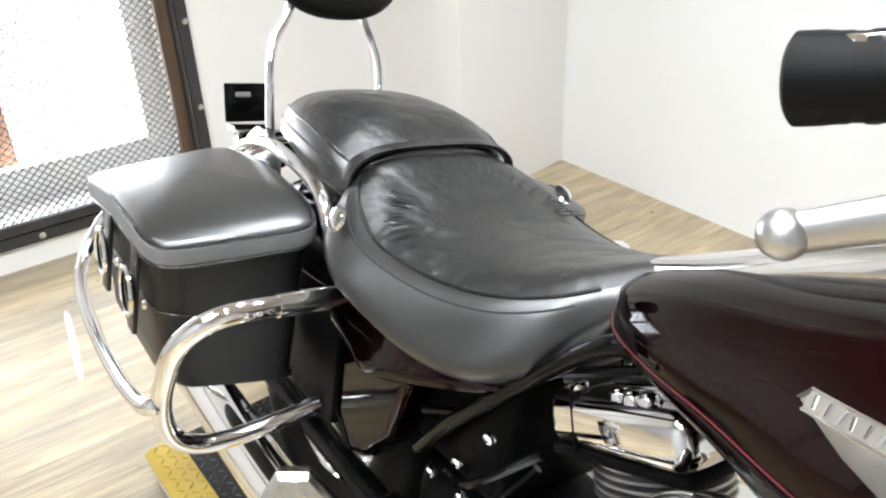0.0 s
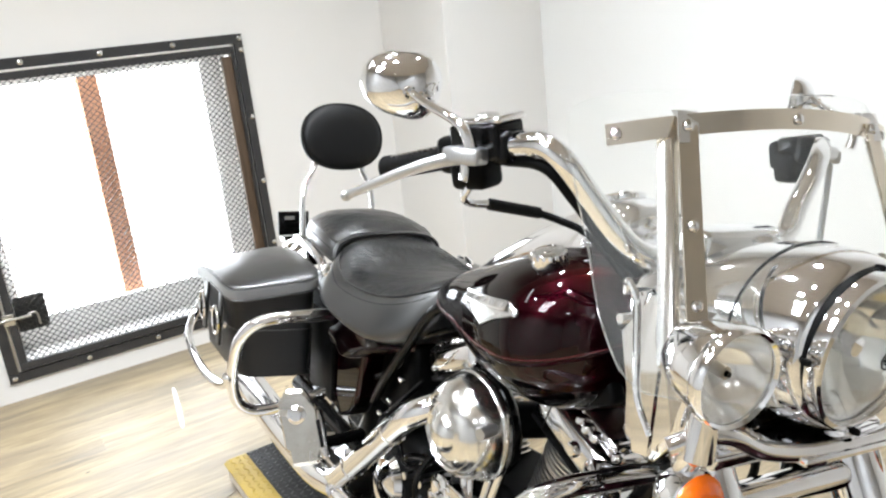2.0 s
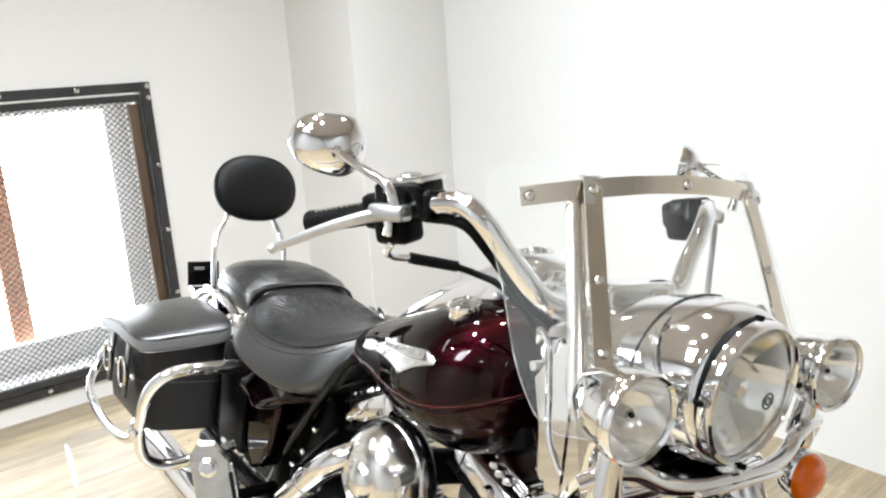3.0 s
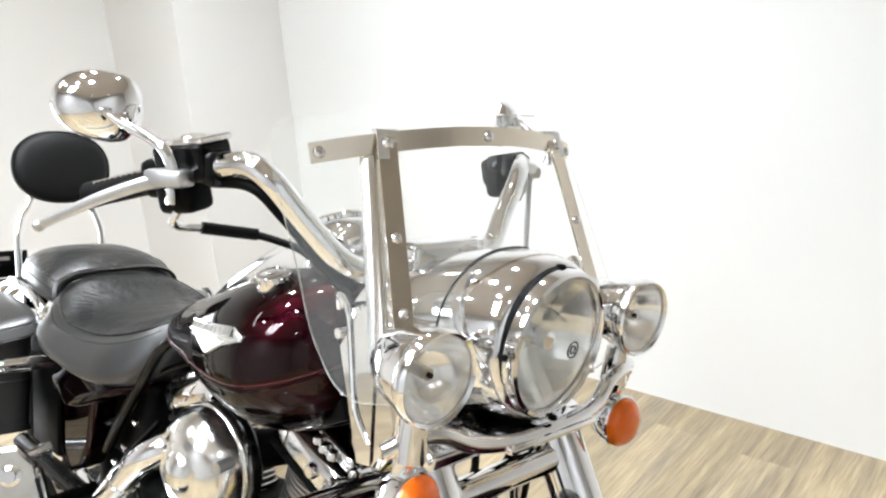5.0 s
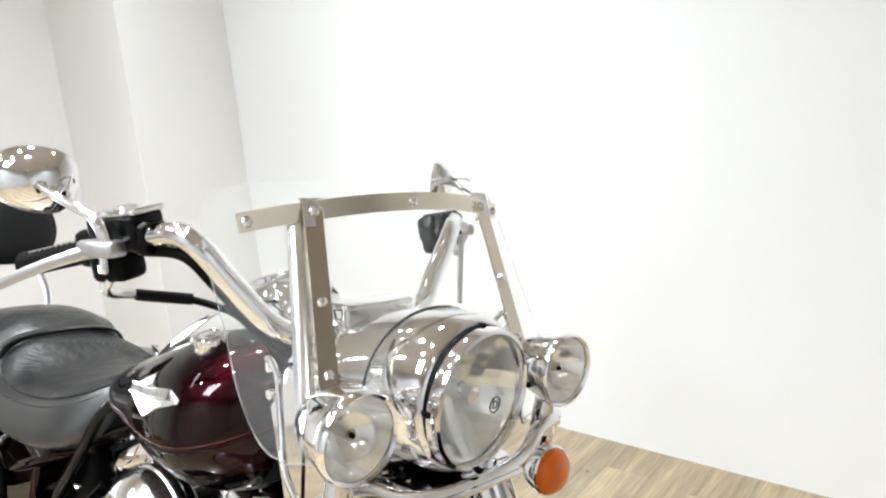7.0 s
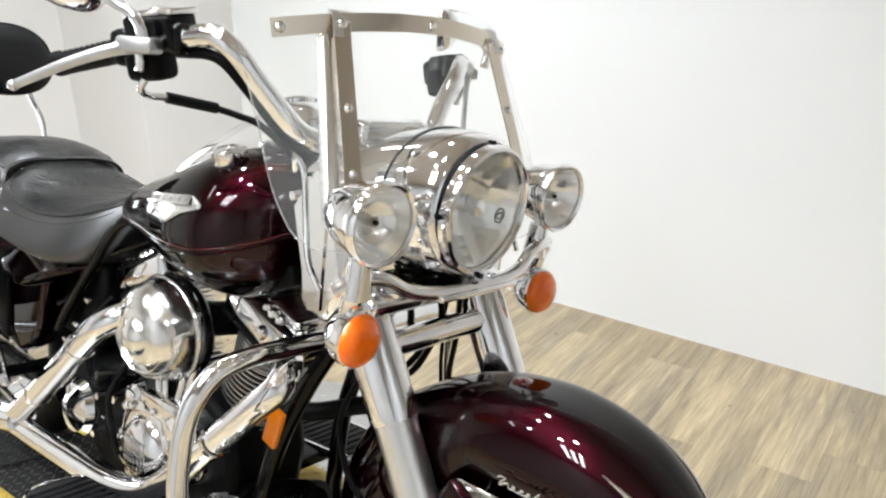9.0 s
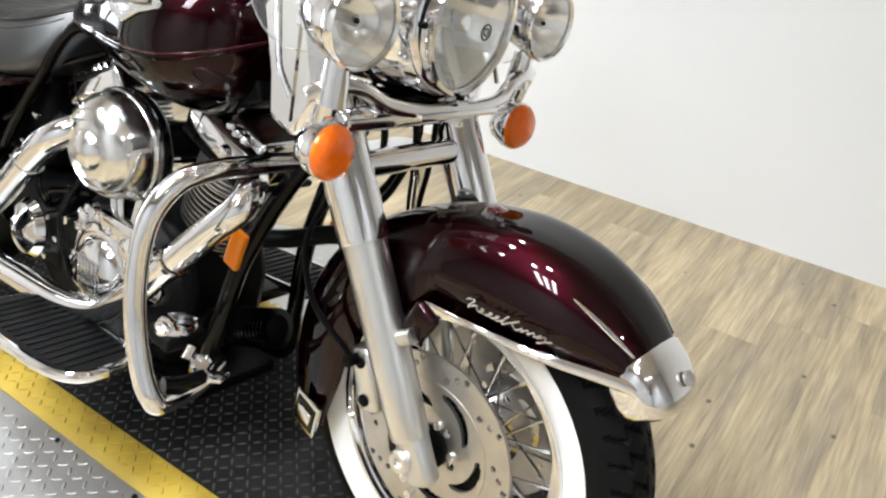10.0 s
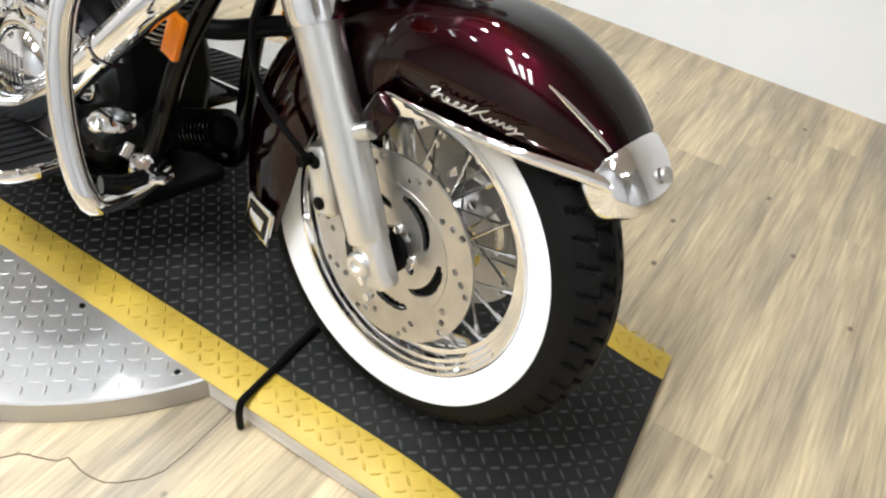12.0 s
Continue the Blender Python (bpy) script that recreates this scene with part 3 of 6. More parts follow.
for y0, y1, out in ((MY0, MY0 + BW, -1), (MY1 - BW, MY1, 1)):
    bm = bmesh.new()
    prof = [(y0, -0.0115), (y0, -0.009), (y0 + 0.016, 0.0004), (y1, 0.0004), (y1, -0.0115)] if out < 0 else [(y0, -0.0115), (y0, 0.0004), (y1 - 0.016, 0.0004), (y1, -0.009), (y1, -0.0115)]
    loft(bm, [[(x, a, b) for a, b in prof] for x in STEPS])
    part("yellow_edge", sag(bm), MATYELLOW, mat, "yellow safety edge strip")
bmb, bmy = bmesh.new(), bmesh.new()
p = 0.0222
for i in range(int((MX1 - MX0) / p)):
    for j in range(int((MY1 - MY0) / p)):
        x, y = MX0 + 0.012 + i * p, MY0 + 0.022 + j * p
        yellow = y < MY0 + BW - 0.006 or y > MY1 - BW + 0.006
        if abs(y - MY0 - BW) < 0.007 or abs(y - MY1 + BW) < 0.007:
            continue
        tread_bar(bmy if yellow else bmb, x, y, 0.0004 if yellow else 0.0, radians(45 if (i + j) % 2 else -45), 0.0205, 0.0046, 0.0022)
tagged(part("black_tread", sag(bmb), MATBAR, mat, angle=10), kind="stuff")
tagged(part("yellow_tread", sag(bmy), MATYELLOW, mat, angle=10), kind="stuff")

# thin white strip on the floor, drawn for a streak of window daylight
bm = bmesh.new()
loft(bm, [[(x, y - w, FLOOR + 0.0005), (x, y + w, FLOOR + 0.0005), (x, y + w, FLOOR + 0.0016), (x, y - w, FLOOR + 0.0016)] for x, y, w in ((-2.83, -0.305, 0.003), (-2.80, -0.306, 0.007), (-2.62, -0.322, 0.009), (-2.47, -0.338, 0.007), (-2.44, -0.341, 0.003))])
tagged(part("floor_tape", bm, shader("white_tape", (0.78, 0.79, 0.80), 0.45)), "short thin white strip standing in for a streak of daylight on the floor", "tape")

# lock rod and a strap lying across the mat
bm = bmesh.new()
tube(bm, [(-0.186, 0.17, 0.007), (-0.18, 0.02, 0.007), (-0.161, -0.165, 0.008), (-0.159, -0.187, 0.004), (-0.16, -0.193, -0.02), (-0.161, -0.193, -0.058)], 0.0065, 10, 4)
ob = part("lock_rod", bm, BLACKMATTE)
tagged(ob, "bent black steel rod lying across the mat under the front wheel", "rod")
bm = bmesh.new()
tube(bm, [(-1.42, 0.0, 0.006), (-1.466, -0.113, 0.006), (-1.53, -0.205, 0.004), (-1.545, -0.236, -0.004), (-1.55, -0.244, -0.03)], 0.0045, 8, 6)
ob = part("tie_cord", bm, CLOTHBLACK)
tagged(ob, "thin black cord lying over the yellow mat edge", "cord")

# ---- motorcycle ----
bike = thing("motorcycle", "dark maroon touring motorcycle with chrome trim, leaning on its stand", "motorcycle", m=Matrix.Rotation(LEAN, 4, "X"))
B = bike


def lens_shell(profile, c, d_, seg=48, thick=0.002):
    """A thin closed glass dome; the profile runs from the rim to the middle."""
    back = [(r * 0.985, h - thick) for r, h in profile[::-1]]
    return lathe(bmesh.new(), profile + back + [profile[0]], c, d_, seg)


def front_wheel():
    w = Assembly("front_wheel", B)
    C = (0, 0, 0.318)
    bm = bmesh.new()
    lathe(bm, [(0.014, -0.075), (0.042, -0.072), (0.044, -0.045), (0.036, -0.038), (0.026, -0.028), (0.024, 0), (0.026, 0.028), (0.036, 0.038), (0.044, 0.045), (0.042, 0.072), (0.014, 0.075)], C, (0, 1, 0), 40)
    part("hub", bm, CHROME, w, "spoked front wheel hub, chrome", front=True)
    # tyre with a chevron tread
    bm = bmesh.new()
    n, pitch, span = 540, 2 * math.pi * 0.31 / 50, 0.056
    side = [(0.207, 0.044), (0.214, 0.052), (0.232, 0.060), (0.252, 0.0635), (0.270, 0.0625), (0.281, 0.0595)]
    crown = [(0.3175 - 0.021 * (abs(-span + 2 * span * k / 64) / 0.0468) ** 2.2, -span + 2 * span * k / 64) for k in range(65)]
    ring_prof = [(r, -y) for r, y in side] + crown + [(r, y) for r, y in side[::-1]]

    def grooved(u, y):
        v = abs(y)
        if y > 0:
            u += pitch / 2
        if v > 0.053 or v < 0.006:
            return False
        if v > 0.030:
            d = u - 0.6 * (v - 0.030)
        elif v > 0.0265 or v < 0.0095:
            return (u % pitch) < pitch * 0.62
        else:
            d = u - pitch / 2 - 0.6 * (v - 0.0265)
        return (d + 0.0034) % pitch < 0.0068

    rings = []
    for i in range(n):
        a = 2 * math.pi * i / n
        row = []
        for k, (r, y) in enumerate(ring_prof):
            if 6 <= k < 71 and grooved(0.31 * a, y):
                r -= 0.008
            row.append(bm.verts.new((r * math.cos(a), y, 0.318 + r * math.sin(a))))
        rings.append(row)
    for i in range(n):
        a, b = rings[i], rings[(i + 1) % n]
        for k in range(len(a) - 1):
            bm.faces.new((a[k], a[k + 1], b[k + 1], b[k]))
    tyre = part("tyre", bm, RUBBER, w, "black tyre with a chevron tread", front=True, angle=30)
    for s in (-1, 1):
        bm = bmesh.new()
        lathe(bm, [(0.2155, 0.0525), (0.218, 0.0555), (0.232, 0.0622), (0.246, 0.0648), (0.256, 0.0648), (0.2575, 0.063)], C, (0, s, 0), 96)
        part("whitewall", bm, WHITEWALL, tyre, "clean white sidewall band", front=True)
    bm = bmesh.new()
    lathe(bm, [(0.214, -0.053), (0.218, -0.050), (0.214, -0.046), (0.206, -0.042), (0.196, -0.034), (0.186, -0.022), (0.182, 0.0), (0.186, 0.022), (0.196, 0.034), (0.206, 0.042), (0.214, 0.046), (0.218, 0.050), (0.213, 0.0555), (0.208, 0.0545), (0.2055, 0.0475), (0.2005, 0.047), (0.198, 0.0395), (0.192, 0.039), (0.189, 0.0285), (0.181, 0.028), (0.177, 0.018), (0.176, 0.0), (0.177, -0.018), (0.181, -0.028), (0.189, -0.0285), (0.192, -0.039), (0.198, -0.0395), (0.2005, -0.047), (0.2055, -0.0475), (0.208, -0.0545), (0.213, -0.0555)], C, (0, 1, 0), 96, closed=True)
    part("rim", bm, CHROME, w, "chrome drop-centre rim", front=True)
    k = 0
    for i in range(40):
        s = 1 if i % 2 else -1
        a = 2 * math.pi * i / 40
        da = radians(42) * (1 if (i // 2) % 2 else -1)
        r0 = Vector((0.040 * math.cos(a + da), s * 0.040, 0.318 + 0.040 * math.sin(a + da)))
        r1 = Vector((0.181 * math.cos(a), s * 0.012, 0.318 + 0.181 * math.sin(a)))
        sp = part("spoke", rod(r0, r1, 0.0021, 7), SPOKE, w, front=True)
        d_ = (r0 - r1).normalized()
        part("nipple", rod(r1 - d_ * 0.004, r1 + d_ * 0.02, 0.0036, 6), CHROME, sp, front=True)
    for s in (-1, 1):
        y = s * 0.075
        holes = []
        for i in range(10):
            a = 2 * math.pi * i / 10
            for rr, off in ((0.1385, 0.0), (0.128, 0.11), (0.117, 0.24)):
                holes.append(circle(rr * math.cos(a + off), 0.318 + rr * math.sin(a + off), 0.0052, 10))
        ring = part("brake_disc", filled(circle(0, 0.318, 0.1465, 96), holes + [circle(0, 0.318, 0.103, 72)], y - 0.0025, 0.005), STEEL, w, "drilled steel brake disc", front=True, angle=30)
        bm = bmesh.new()
        nr, na = 32, 380
        radii = [0.026 + (0.1035 - 0.026) * i / nr for i in range(nr + 1)]
        grid = [[bm.verts.new((r_ * math.cos(2 * math.pi * j / na), y - 0.0035, 0.318 + r_ * math.sin(2 * math.pi * j / na))) for j in range(na)] for r_ in radii]
        for i in range(nr):
            for j in range(na):
                r_, a = (radii[i] + radii[i + 1]) / 2, 2 * math.pi * (j + 0.5) / na
                t = ((a * s + 0.3) % (2 * math.pi / 5)) / (2 * math.pi / 5)
                slot = 0.04 < t < 0.86 and abs(r_ - (0.090 - 0.032 * t * t)) < 0.0082 * max(0.0, math.sin(math.pi * (t - 0.02) / 0.86)) ** 0.35
                hole = math.hypot((r_ * math.cos(a % (2 * math.pi / 5) - 0.95)) - 0.043, r_ * math.sin(a % (2 * math.pi / 5) - 0.95)) < 0.0075
                if not slot and not hole:
                    bm.faces.new((grid[i][j], grid[i][(j + 1) % na], grid[i + 1][(j + 1) % na], grid[i + 1][j]))
        ext = bmesh.ops.extrude_face_region(bm, geom=list(bm.faces))
        bmesh.ops.translate(bm, verts=[q for q in ext["geom"] if isinstance(q, bmesh.types.BMVert)], vec=(0, 0.007, 0))
        bmesh.ops.delete(bm, geom=[v for v in bm.verts if not v.link_faces], context="VERTS")
        part("disc_carrier", bm, STEEL, ring, front=True, angle=30)
        bm = bmesh.new()
        lathe(bm, [(0.034, 0.0), (0.034, 0.010), (0.027, 0.014), (0, 0.015)], (0, y, 0.318), (0, s, 0), 28)
        part("hub_cap", bm, BLACKMATTE, ring, "black axle boss", front=True)
        if s > 0:
            continue
        # black ring added so that the disc's slots look dark, as in shade
        bm = bmesh.new()
        lathe(bm, [(0.036, 0.062), (0.096, 0.066), (0.096, 0.069), (0.036, 0.065)], C, (0, s, 0), 48, closed=True)
        part("hub_flange", bm, BLACKMATTE, ring, "black ring behind the disc, for the shade in its slots", front=True)
        for i in range(5):
            a = 2 * math.pi * i / 5 + 0.1
            bm = bmesh.new()
            lathe(bm, [(0.0075, 0.0), (0.0075, 0.004), (0.005, 0.006), (0, 0.006)], (0.041 * math.cos(a), y + s * 0.0035, 0.318 + 0.041 * math.sin(a)), (0, s, 0), 12)
            part("disc_bolt", bm, CHROME, ring, front=True)
    part("axle", rod((0, -0.142, 0.318), (0, 0.142, 0.318), 0.0105, 20), BLACKMATTE, w, front=True)


front_wheel()


def fork_at(z, s, off=0.0):
    """A point on a fork leg's centre line at height z."""
    return Vector((0.012 - 0.552 * (z - 0.327) + off, s * 0.127, z))


def fork():
    f = Assembly("fork", B)
    for s in (-1, 1):
        bm = bmesh.new()
        tube(bm, [fork_at(0.352, s), fork_at(0.353, s), fork_at(0.358, s), fork_at(0.44, s), fork_at(0.60, s), fork_at(0.615, s)], [0.022, 0.0275, 0.0295, 0.031, 0.032, 0.034], 28, 0)
        sl = part("slider", bm, BRUSHED, f, "satin aluminium lower fork leg", front=True)
        part("axle_clamp", chunk((fork_at(0.325, s).x + 0.002, s * 0.124, 0.327), (0.044, 0.036, 0.085), 0.012, (0, -29, 0), 4), BRUSHED, sl, front=True)
        bm = bmesh.new()
        lathe(bm, [(0.019, 0.0), (0.019, 0.012), (0.016, 0.015), (0.009, 0.015), (0.009, 0.010), (0, 0.010)], (0.0, s * 0.135, 0.318), (0, s, 0), 28)
        part("axle_boss", bm, BRUSHED, sl, "satin boss round the axle end", front=True)
        for dz in (-0.012, 0.014):
            part("clamp_nut", rod((0.020 - dz * 0.5, s * 0.138, 0.290 + dz * 0.8), (0.020 - dz * 0.5, s * 0.150, 0.290 + dz * 0.8), 0.0065, 8), CHROME, sl, front=True)
        part("fender_mount", rod(fork_at(0.487, s, 0.015), fork_at(0.508, s, 0.062), 0.012, 16), BRUSHED, sl, front=True)
        bm = bmesh.new()
        tube(bm, [fork_at(0.605, s), fork_at(0.612, s), fork_at(0.80, s)], [0.036, 0.0375, 0.0375], 28, 0)
        part("fork_cover", bm, CHROME, f, "chrome fork cover", front=True)
        part("fork_tube", rod(fork_at(0.78, s), fork_at(0.94, s), 0.024, 20), CHROME, f, front=True)
    bm = bmesh.new()
    tube(bm, [fork_at(0.70, -1), fork_at(0.70, 1)], 0.021, 20, 0)
    part("fork_brace", bm, CHROME, f, "chrome cross cover between the forks", front=True)
    part("lower_triple_clamp", chunk((-0.215, 0, 0.775), (0.075, 0.300, 0.030), 0.010, (0, 24, 0), 3), CHROME, f, front=True)
    bm = bmesh.new()
    tube(bm, [(-0.30, 0, 0.60), (-0.42, 0, 0.86)], 0.032, 20, 0)
    part("steering_head", bm, BLACKPAINT, f)
    # brake calipers and hoses
    for s in (-1, 1):
        cal = part("brake_caliper", chunk((-0.128, s * 0.086, 0.372), (0.048, 0.044, 0.110), 0.014, (0, -18, 0), 4), BRUSHED, f, "silver four-piston brake caliper", front=True)
        for dz in (-0.03, 0.03):
            bm = bmesh.new()
            lathe(bm, [(0.010, 0.0), (0.010, 0.004), (0.007, 0.006), (0, 0.006)], (-0.128 - dz * 0.3, s * 0.107, 0.372 + dz), (0, s, 0), 20)
            part("piston_cap", bm, BLACKMATTE, cal, front=True)
        bm = bmesh.new()
        tube(bm, [(-0.20, s * 0.06, 0.80), (-0.235, s * 0.10, 0.66), (-0.265, s * 0.125, 0.56), (-0.235, s * 0.128, 0.47), (-0.165, s * 0.12, 0.42), (-0.145, s * 0.11, 0.40)], 0.005, 8)
        part("brake_hose", bm, BLACKMATTE, f, "black brake hose", front=True)
        part("banjo", rod((-0.145, s * 0.10, 0.405), (-0.145, s * 0.13, 0.405), 0.009, 10), BLACKMATTE, cal, front=True)
    for y0, y1, x in ((0.02, 0.045, -0.24), (-0.03, 0.0, -0.26), (0.06, 0.07, -0.27)):
        bm = bmesh.new()
        tube(bm, [(x, y0, 0.80), (x + 0.03, y0 + 0.01, 0.72), (x - 0.02, y1, 0.62), (x - 0.07, y1, 0.56)], 0.006, 8)
        part("cable", bm, BLACKMATTE, f, front=True)


fork()

CROWN = [(38, 0.372, 0.045), (46, 0.386, 0.066), (55, 0.387, 0.088), (65, 0.384, 0.100), (80, 0.372, 0.106), (95, 0.358, 0.107), (120, 0.350, 0.106), (150, 0.348, 0.104), (180, 0.345, 0.100), (203, 0.343, 0.095)]


SKIRT = [(97, 0.239), (101, 0.222), (108, 0.206), (130, 0.198), (150, 0.190), (170, 0.186), (185, 0.198), (203, 0.236)]


def fender_section(th, inset=0.0):
    rc, w = mixed(CROWN, th)
    rc -= inset
    w -= inset
    a = radians(th)
    if th < 97:
        ri = min(0.239 / math.sin(a), rc - 0.012)
    else:
        ri = mixed(SKIRT, th)[0]
    out = []
    for j in range(25):
        t = -1 + 2 * j / 24
        y = math.copysign(abs(t) ** 0.75, t) * w if abs(t) < 1 else t * w
        s = min(1.0, abs(t) / 0.985)
        r = ri + (rc - ri) * (max(0.0, 1 - s ** 2.6)) ** 0.42
        out.append((r * math.cos(a), y, 0.318 + r * math.sin(a)))
    return out


def front_fender():
    f = Assembly("front_fender", B)
    bm = bmesh.new()
    ths = [38 + 165 * k / 60 for k in range(61)]
    rings = [[bm.verts.new(p) for p in fender_section(t)] for t in ths]
    skin(bm, rings, False, False)
    sh = part("shell", bm, PAINT, f, "deep maroon valanced fender", front=True, angle=60)
    md = sh.modifiers.new("thickness", "SOLIDIFY")
    md.thickness, md.offset = 0.0025, -1
    # black lining of the underside; its black also stands in for shade there
    bm = bmesh.new()
    rings = []
    for t in ths[2:]:
        ring = fender_section(t, 0.005)
        rings.append([bm.verts.new((x, y, z + 0.004 if t < 97 else z)) for x, y, z in ring])
    skin(bm, rings, False, False)
    part("inner_lining", bm, BLACKMATTE, f, "black fender underside, also standing in for the shade there", front=True, angle=60)
    for s in (-1, 1):
        bm = bmesh.new()
        pts = []
        for th in [39.5 + 57.5 * k / 24 for k in range(25)]:
            q = fender_section(th)[0 if s < 0 else 24]
            pts.append((q[0], q[1] + s * 0.003, q[2]))
        tube(bm, pts, [0.009, 0.0065, 0.005, 0.0035, 0.001], 10, 0, flat=1.1)
        part("fender_trim", bm, CHROME, f, "slim chrome trim strip", front=True)
        # script emblem, kept as plain strokes
        bm = bmesh.new()
        pts = []
        strokes = [(0.00, 0.75), (0.03, 1.0), (0.09, 0.95), (0.06, 0.5), (0.05, 0.05), (0.10, 0.45), (0.14, 0.55), (0.15, 0.25), (0.19, 0.10), (0.23, 0.40), (0.20, 0.52), (0.21, 0.15), (0.28, 0.12), (0.33, 0.50), (0.30, 0.50), (0.30, 0.12), (0.37, 0.18), (0.41, 0.50), (0.38, 0.48), (0.38, 0.10), (0.45, 0.25), (0.50, 1.05), (0.47, 0.5), (0.47, 0.0), (0.53, 0.40), (0.62, 0.98), (0.56, 0.52), (0.63, 0.05), (0.68, 0.45), (0.68, 0.08), (0.74, 0.50), (0.75, 0.10), (0.80, 0.50), (0.82, 0.12), (0.88, 0.50), (0.86, 0.40), (0.85, 0.08), (0.92, 0.45), (0.92, -0.1), (0.87, -0.35), (0.93, 0.0), (1.0, 0.2)]
        for u, h_ in strokes:
            x = 0.036 + 0.134 * u + 0.004 * h_
            pts.append((x, s * 0.1095 - s * 0.012 * max(0, (x - 0.09) / 0.1) ** 2, 0.580 + 0.004 * u + 0.0135 * h_))
        tube(bm, pts, 0.0013, 6, 4)
        part("script_emblem", bm, BADGE, f, "small chrome script emblem", front=True)
        bm = bmesh.new()
        pts = []
        for th in [47, 52, 57, 62]:
            q = fender_section(th)
            i = 4 if s < 0 else 20
            pts.append((q[i][0], q[i][1] + s * 0.004, q[i][2]))
        tube(bm, pts, [0.0015, 0.0035, 0.003, 0.001], 8, 6)
        part("side_spear", bm, CHROME, f, front=True)
    # front tip
    bm = bmesh.new()
    secs = []
    for th, sc in ((48.5, 0.70), (46, 0.97), (42.5, 1.03), (38.5, 1.02), (35.6, 0.95), (34.4, 0.80)):
        a = radians(th)
        c = Vector((0.350 * math.cos(a), 0, 0.318 + 0.350 * math.sin(a)))
        e_r = Vector((math.cos(a), 0, math.sin(a)))
        ring = []
        for j in range(24):
            b_ = 2 * math.pi * j / 24
            ring.append(c + e_r * (0.042 * sc * math.copysign(abs(math.sin(b_)) ** 0.7, math.sin(b_))) + Vector((0, 0.062 * sc * math.copysign(abs(math.cos(b_)) ** 0.65, math.cos(b_)), 0)))
        secs.append(ring)
    loft(bm, secs)
    tip = part("fender_tip", bm, CHROME, f, "chrome fender tip with a round boss", front=True, angle=50)
    a = radians(37)
    bm = bmesh.new()
    lathe(bm, [(0.010, -0.004), (0.010, 0.001), (0.0085, 0.0016), (0.0065, 0.0006), (0, 0.0006)], (0.3085, 0.006, 0.5705), (0.79, 0.0, 0.61), 24)
    part("boss", bm, STEEL, tip, front=True)
    # small lamp on the crown and rear flap emblem
    bm = bmesh.new()
    lathe(bm, [(0.019, -0.005), (0.017, 0.002), (0.010, 0.005), (0, 0.006)], (-0.012, 0.0, 0.318 + 0.358), (0.05, 0, 1), 24)
    part("crown_badge", bm, REDLENS, f, "small round dark red badge", front=True)
    bm = chunk((-0.247, -0.106, 0.244), (0.066, 0.007, 0.066), 0.003, (0, 10, -6))
    fl = part("rear_emblem", bm, BADGE, f, "silver framed plate at the fender's rear edge", front=True)
    part("emblem_field", chunk((-0.247, -0.1095, 0.244), (0.052, 0.003, 0.050), 0.0012, (0, 10, -6)), BLACKPAINT, fl, "dark field of the plate", front=True)
    part("emblem_shield", chunk((-0.247, -0.112, 0.244), (0.036, 0.004, 0.024), 0.002, (0, 10, -6)), CHROME, fl, front=True)
    for s in (-1, 1):
        part("fender_bracket", chunk((-0.030, s * 0.113, 0.524), (0.046, 0.020, 0.060), 0.010, (0, 29, 0), 3), PAINT, f, front=True)


front_fender()


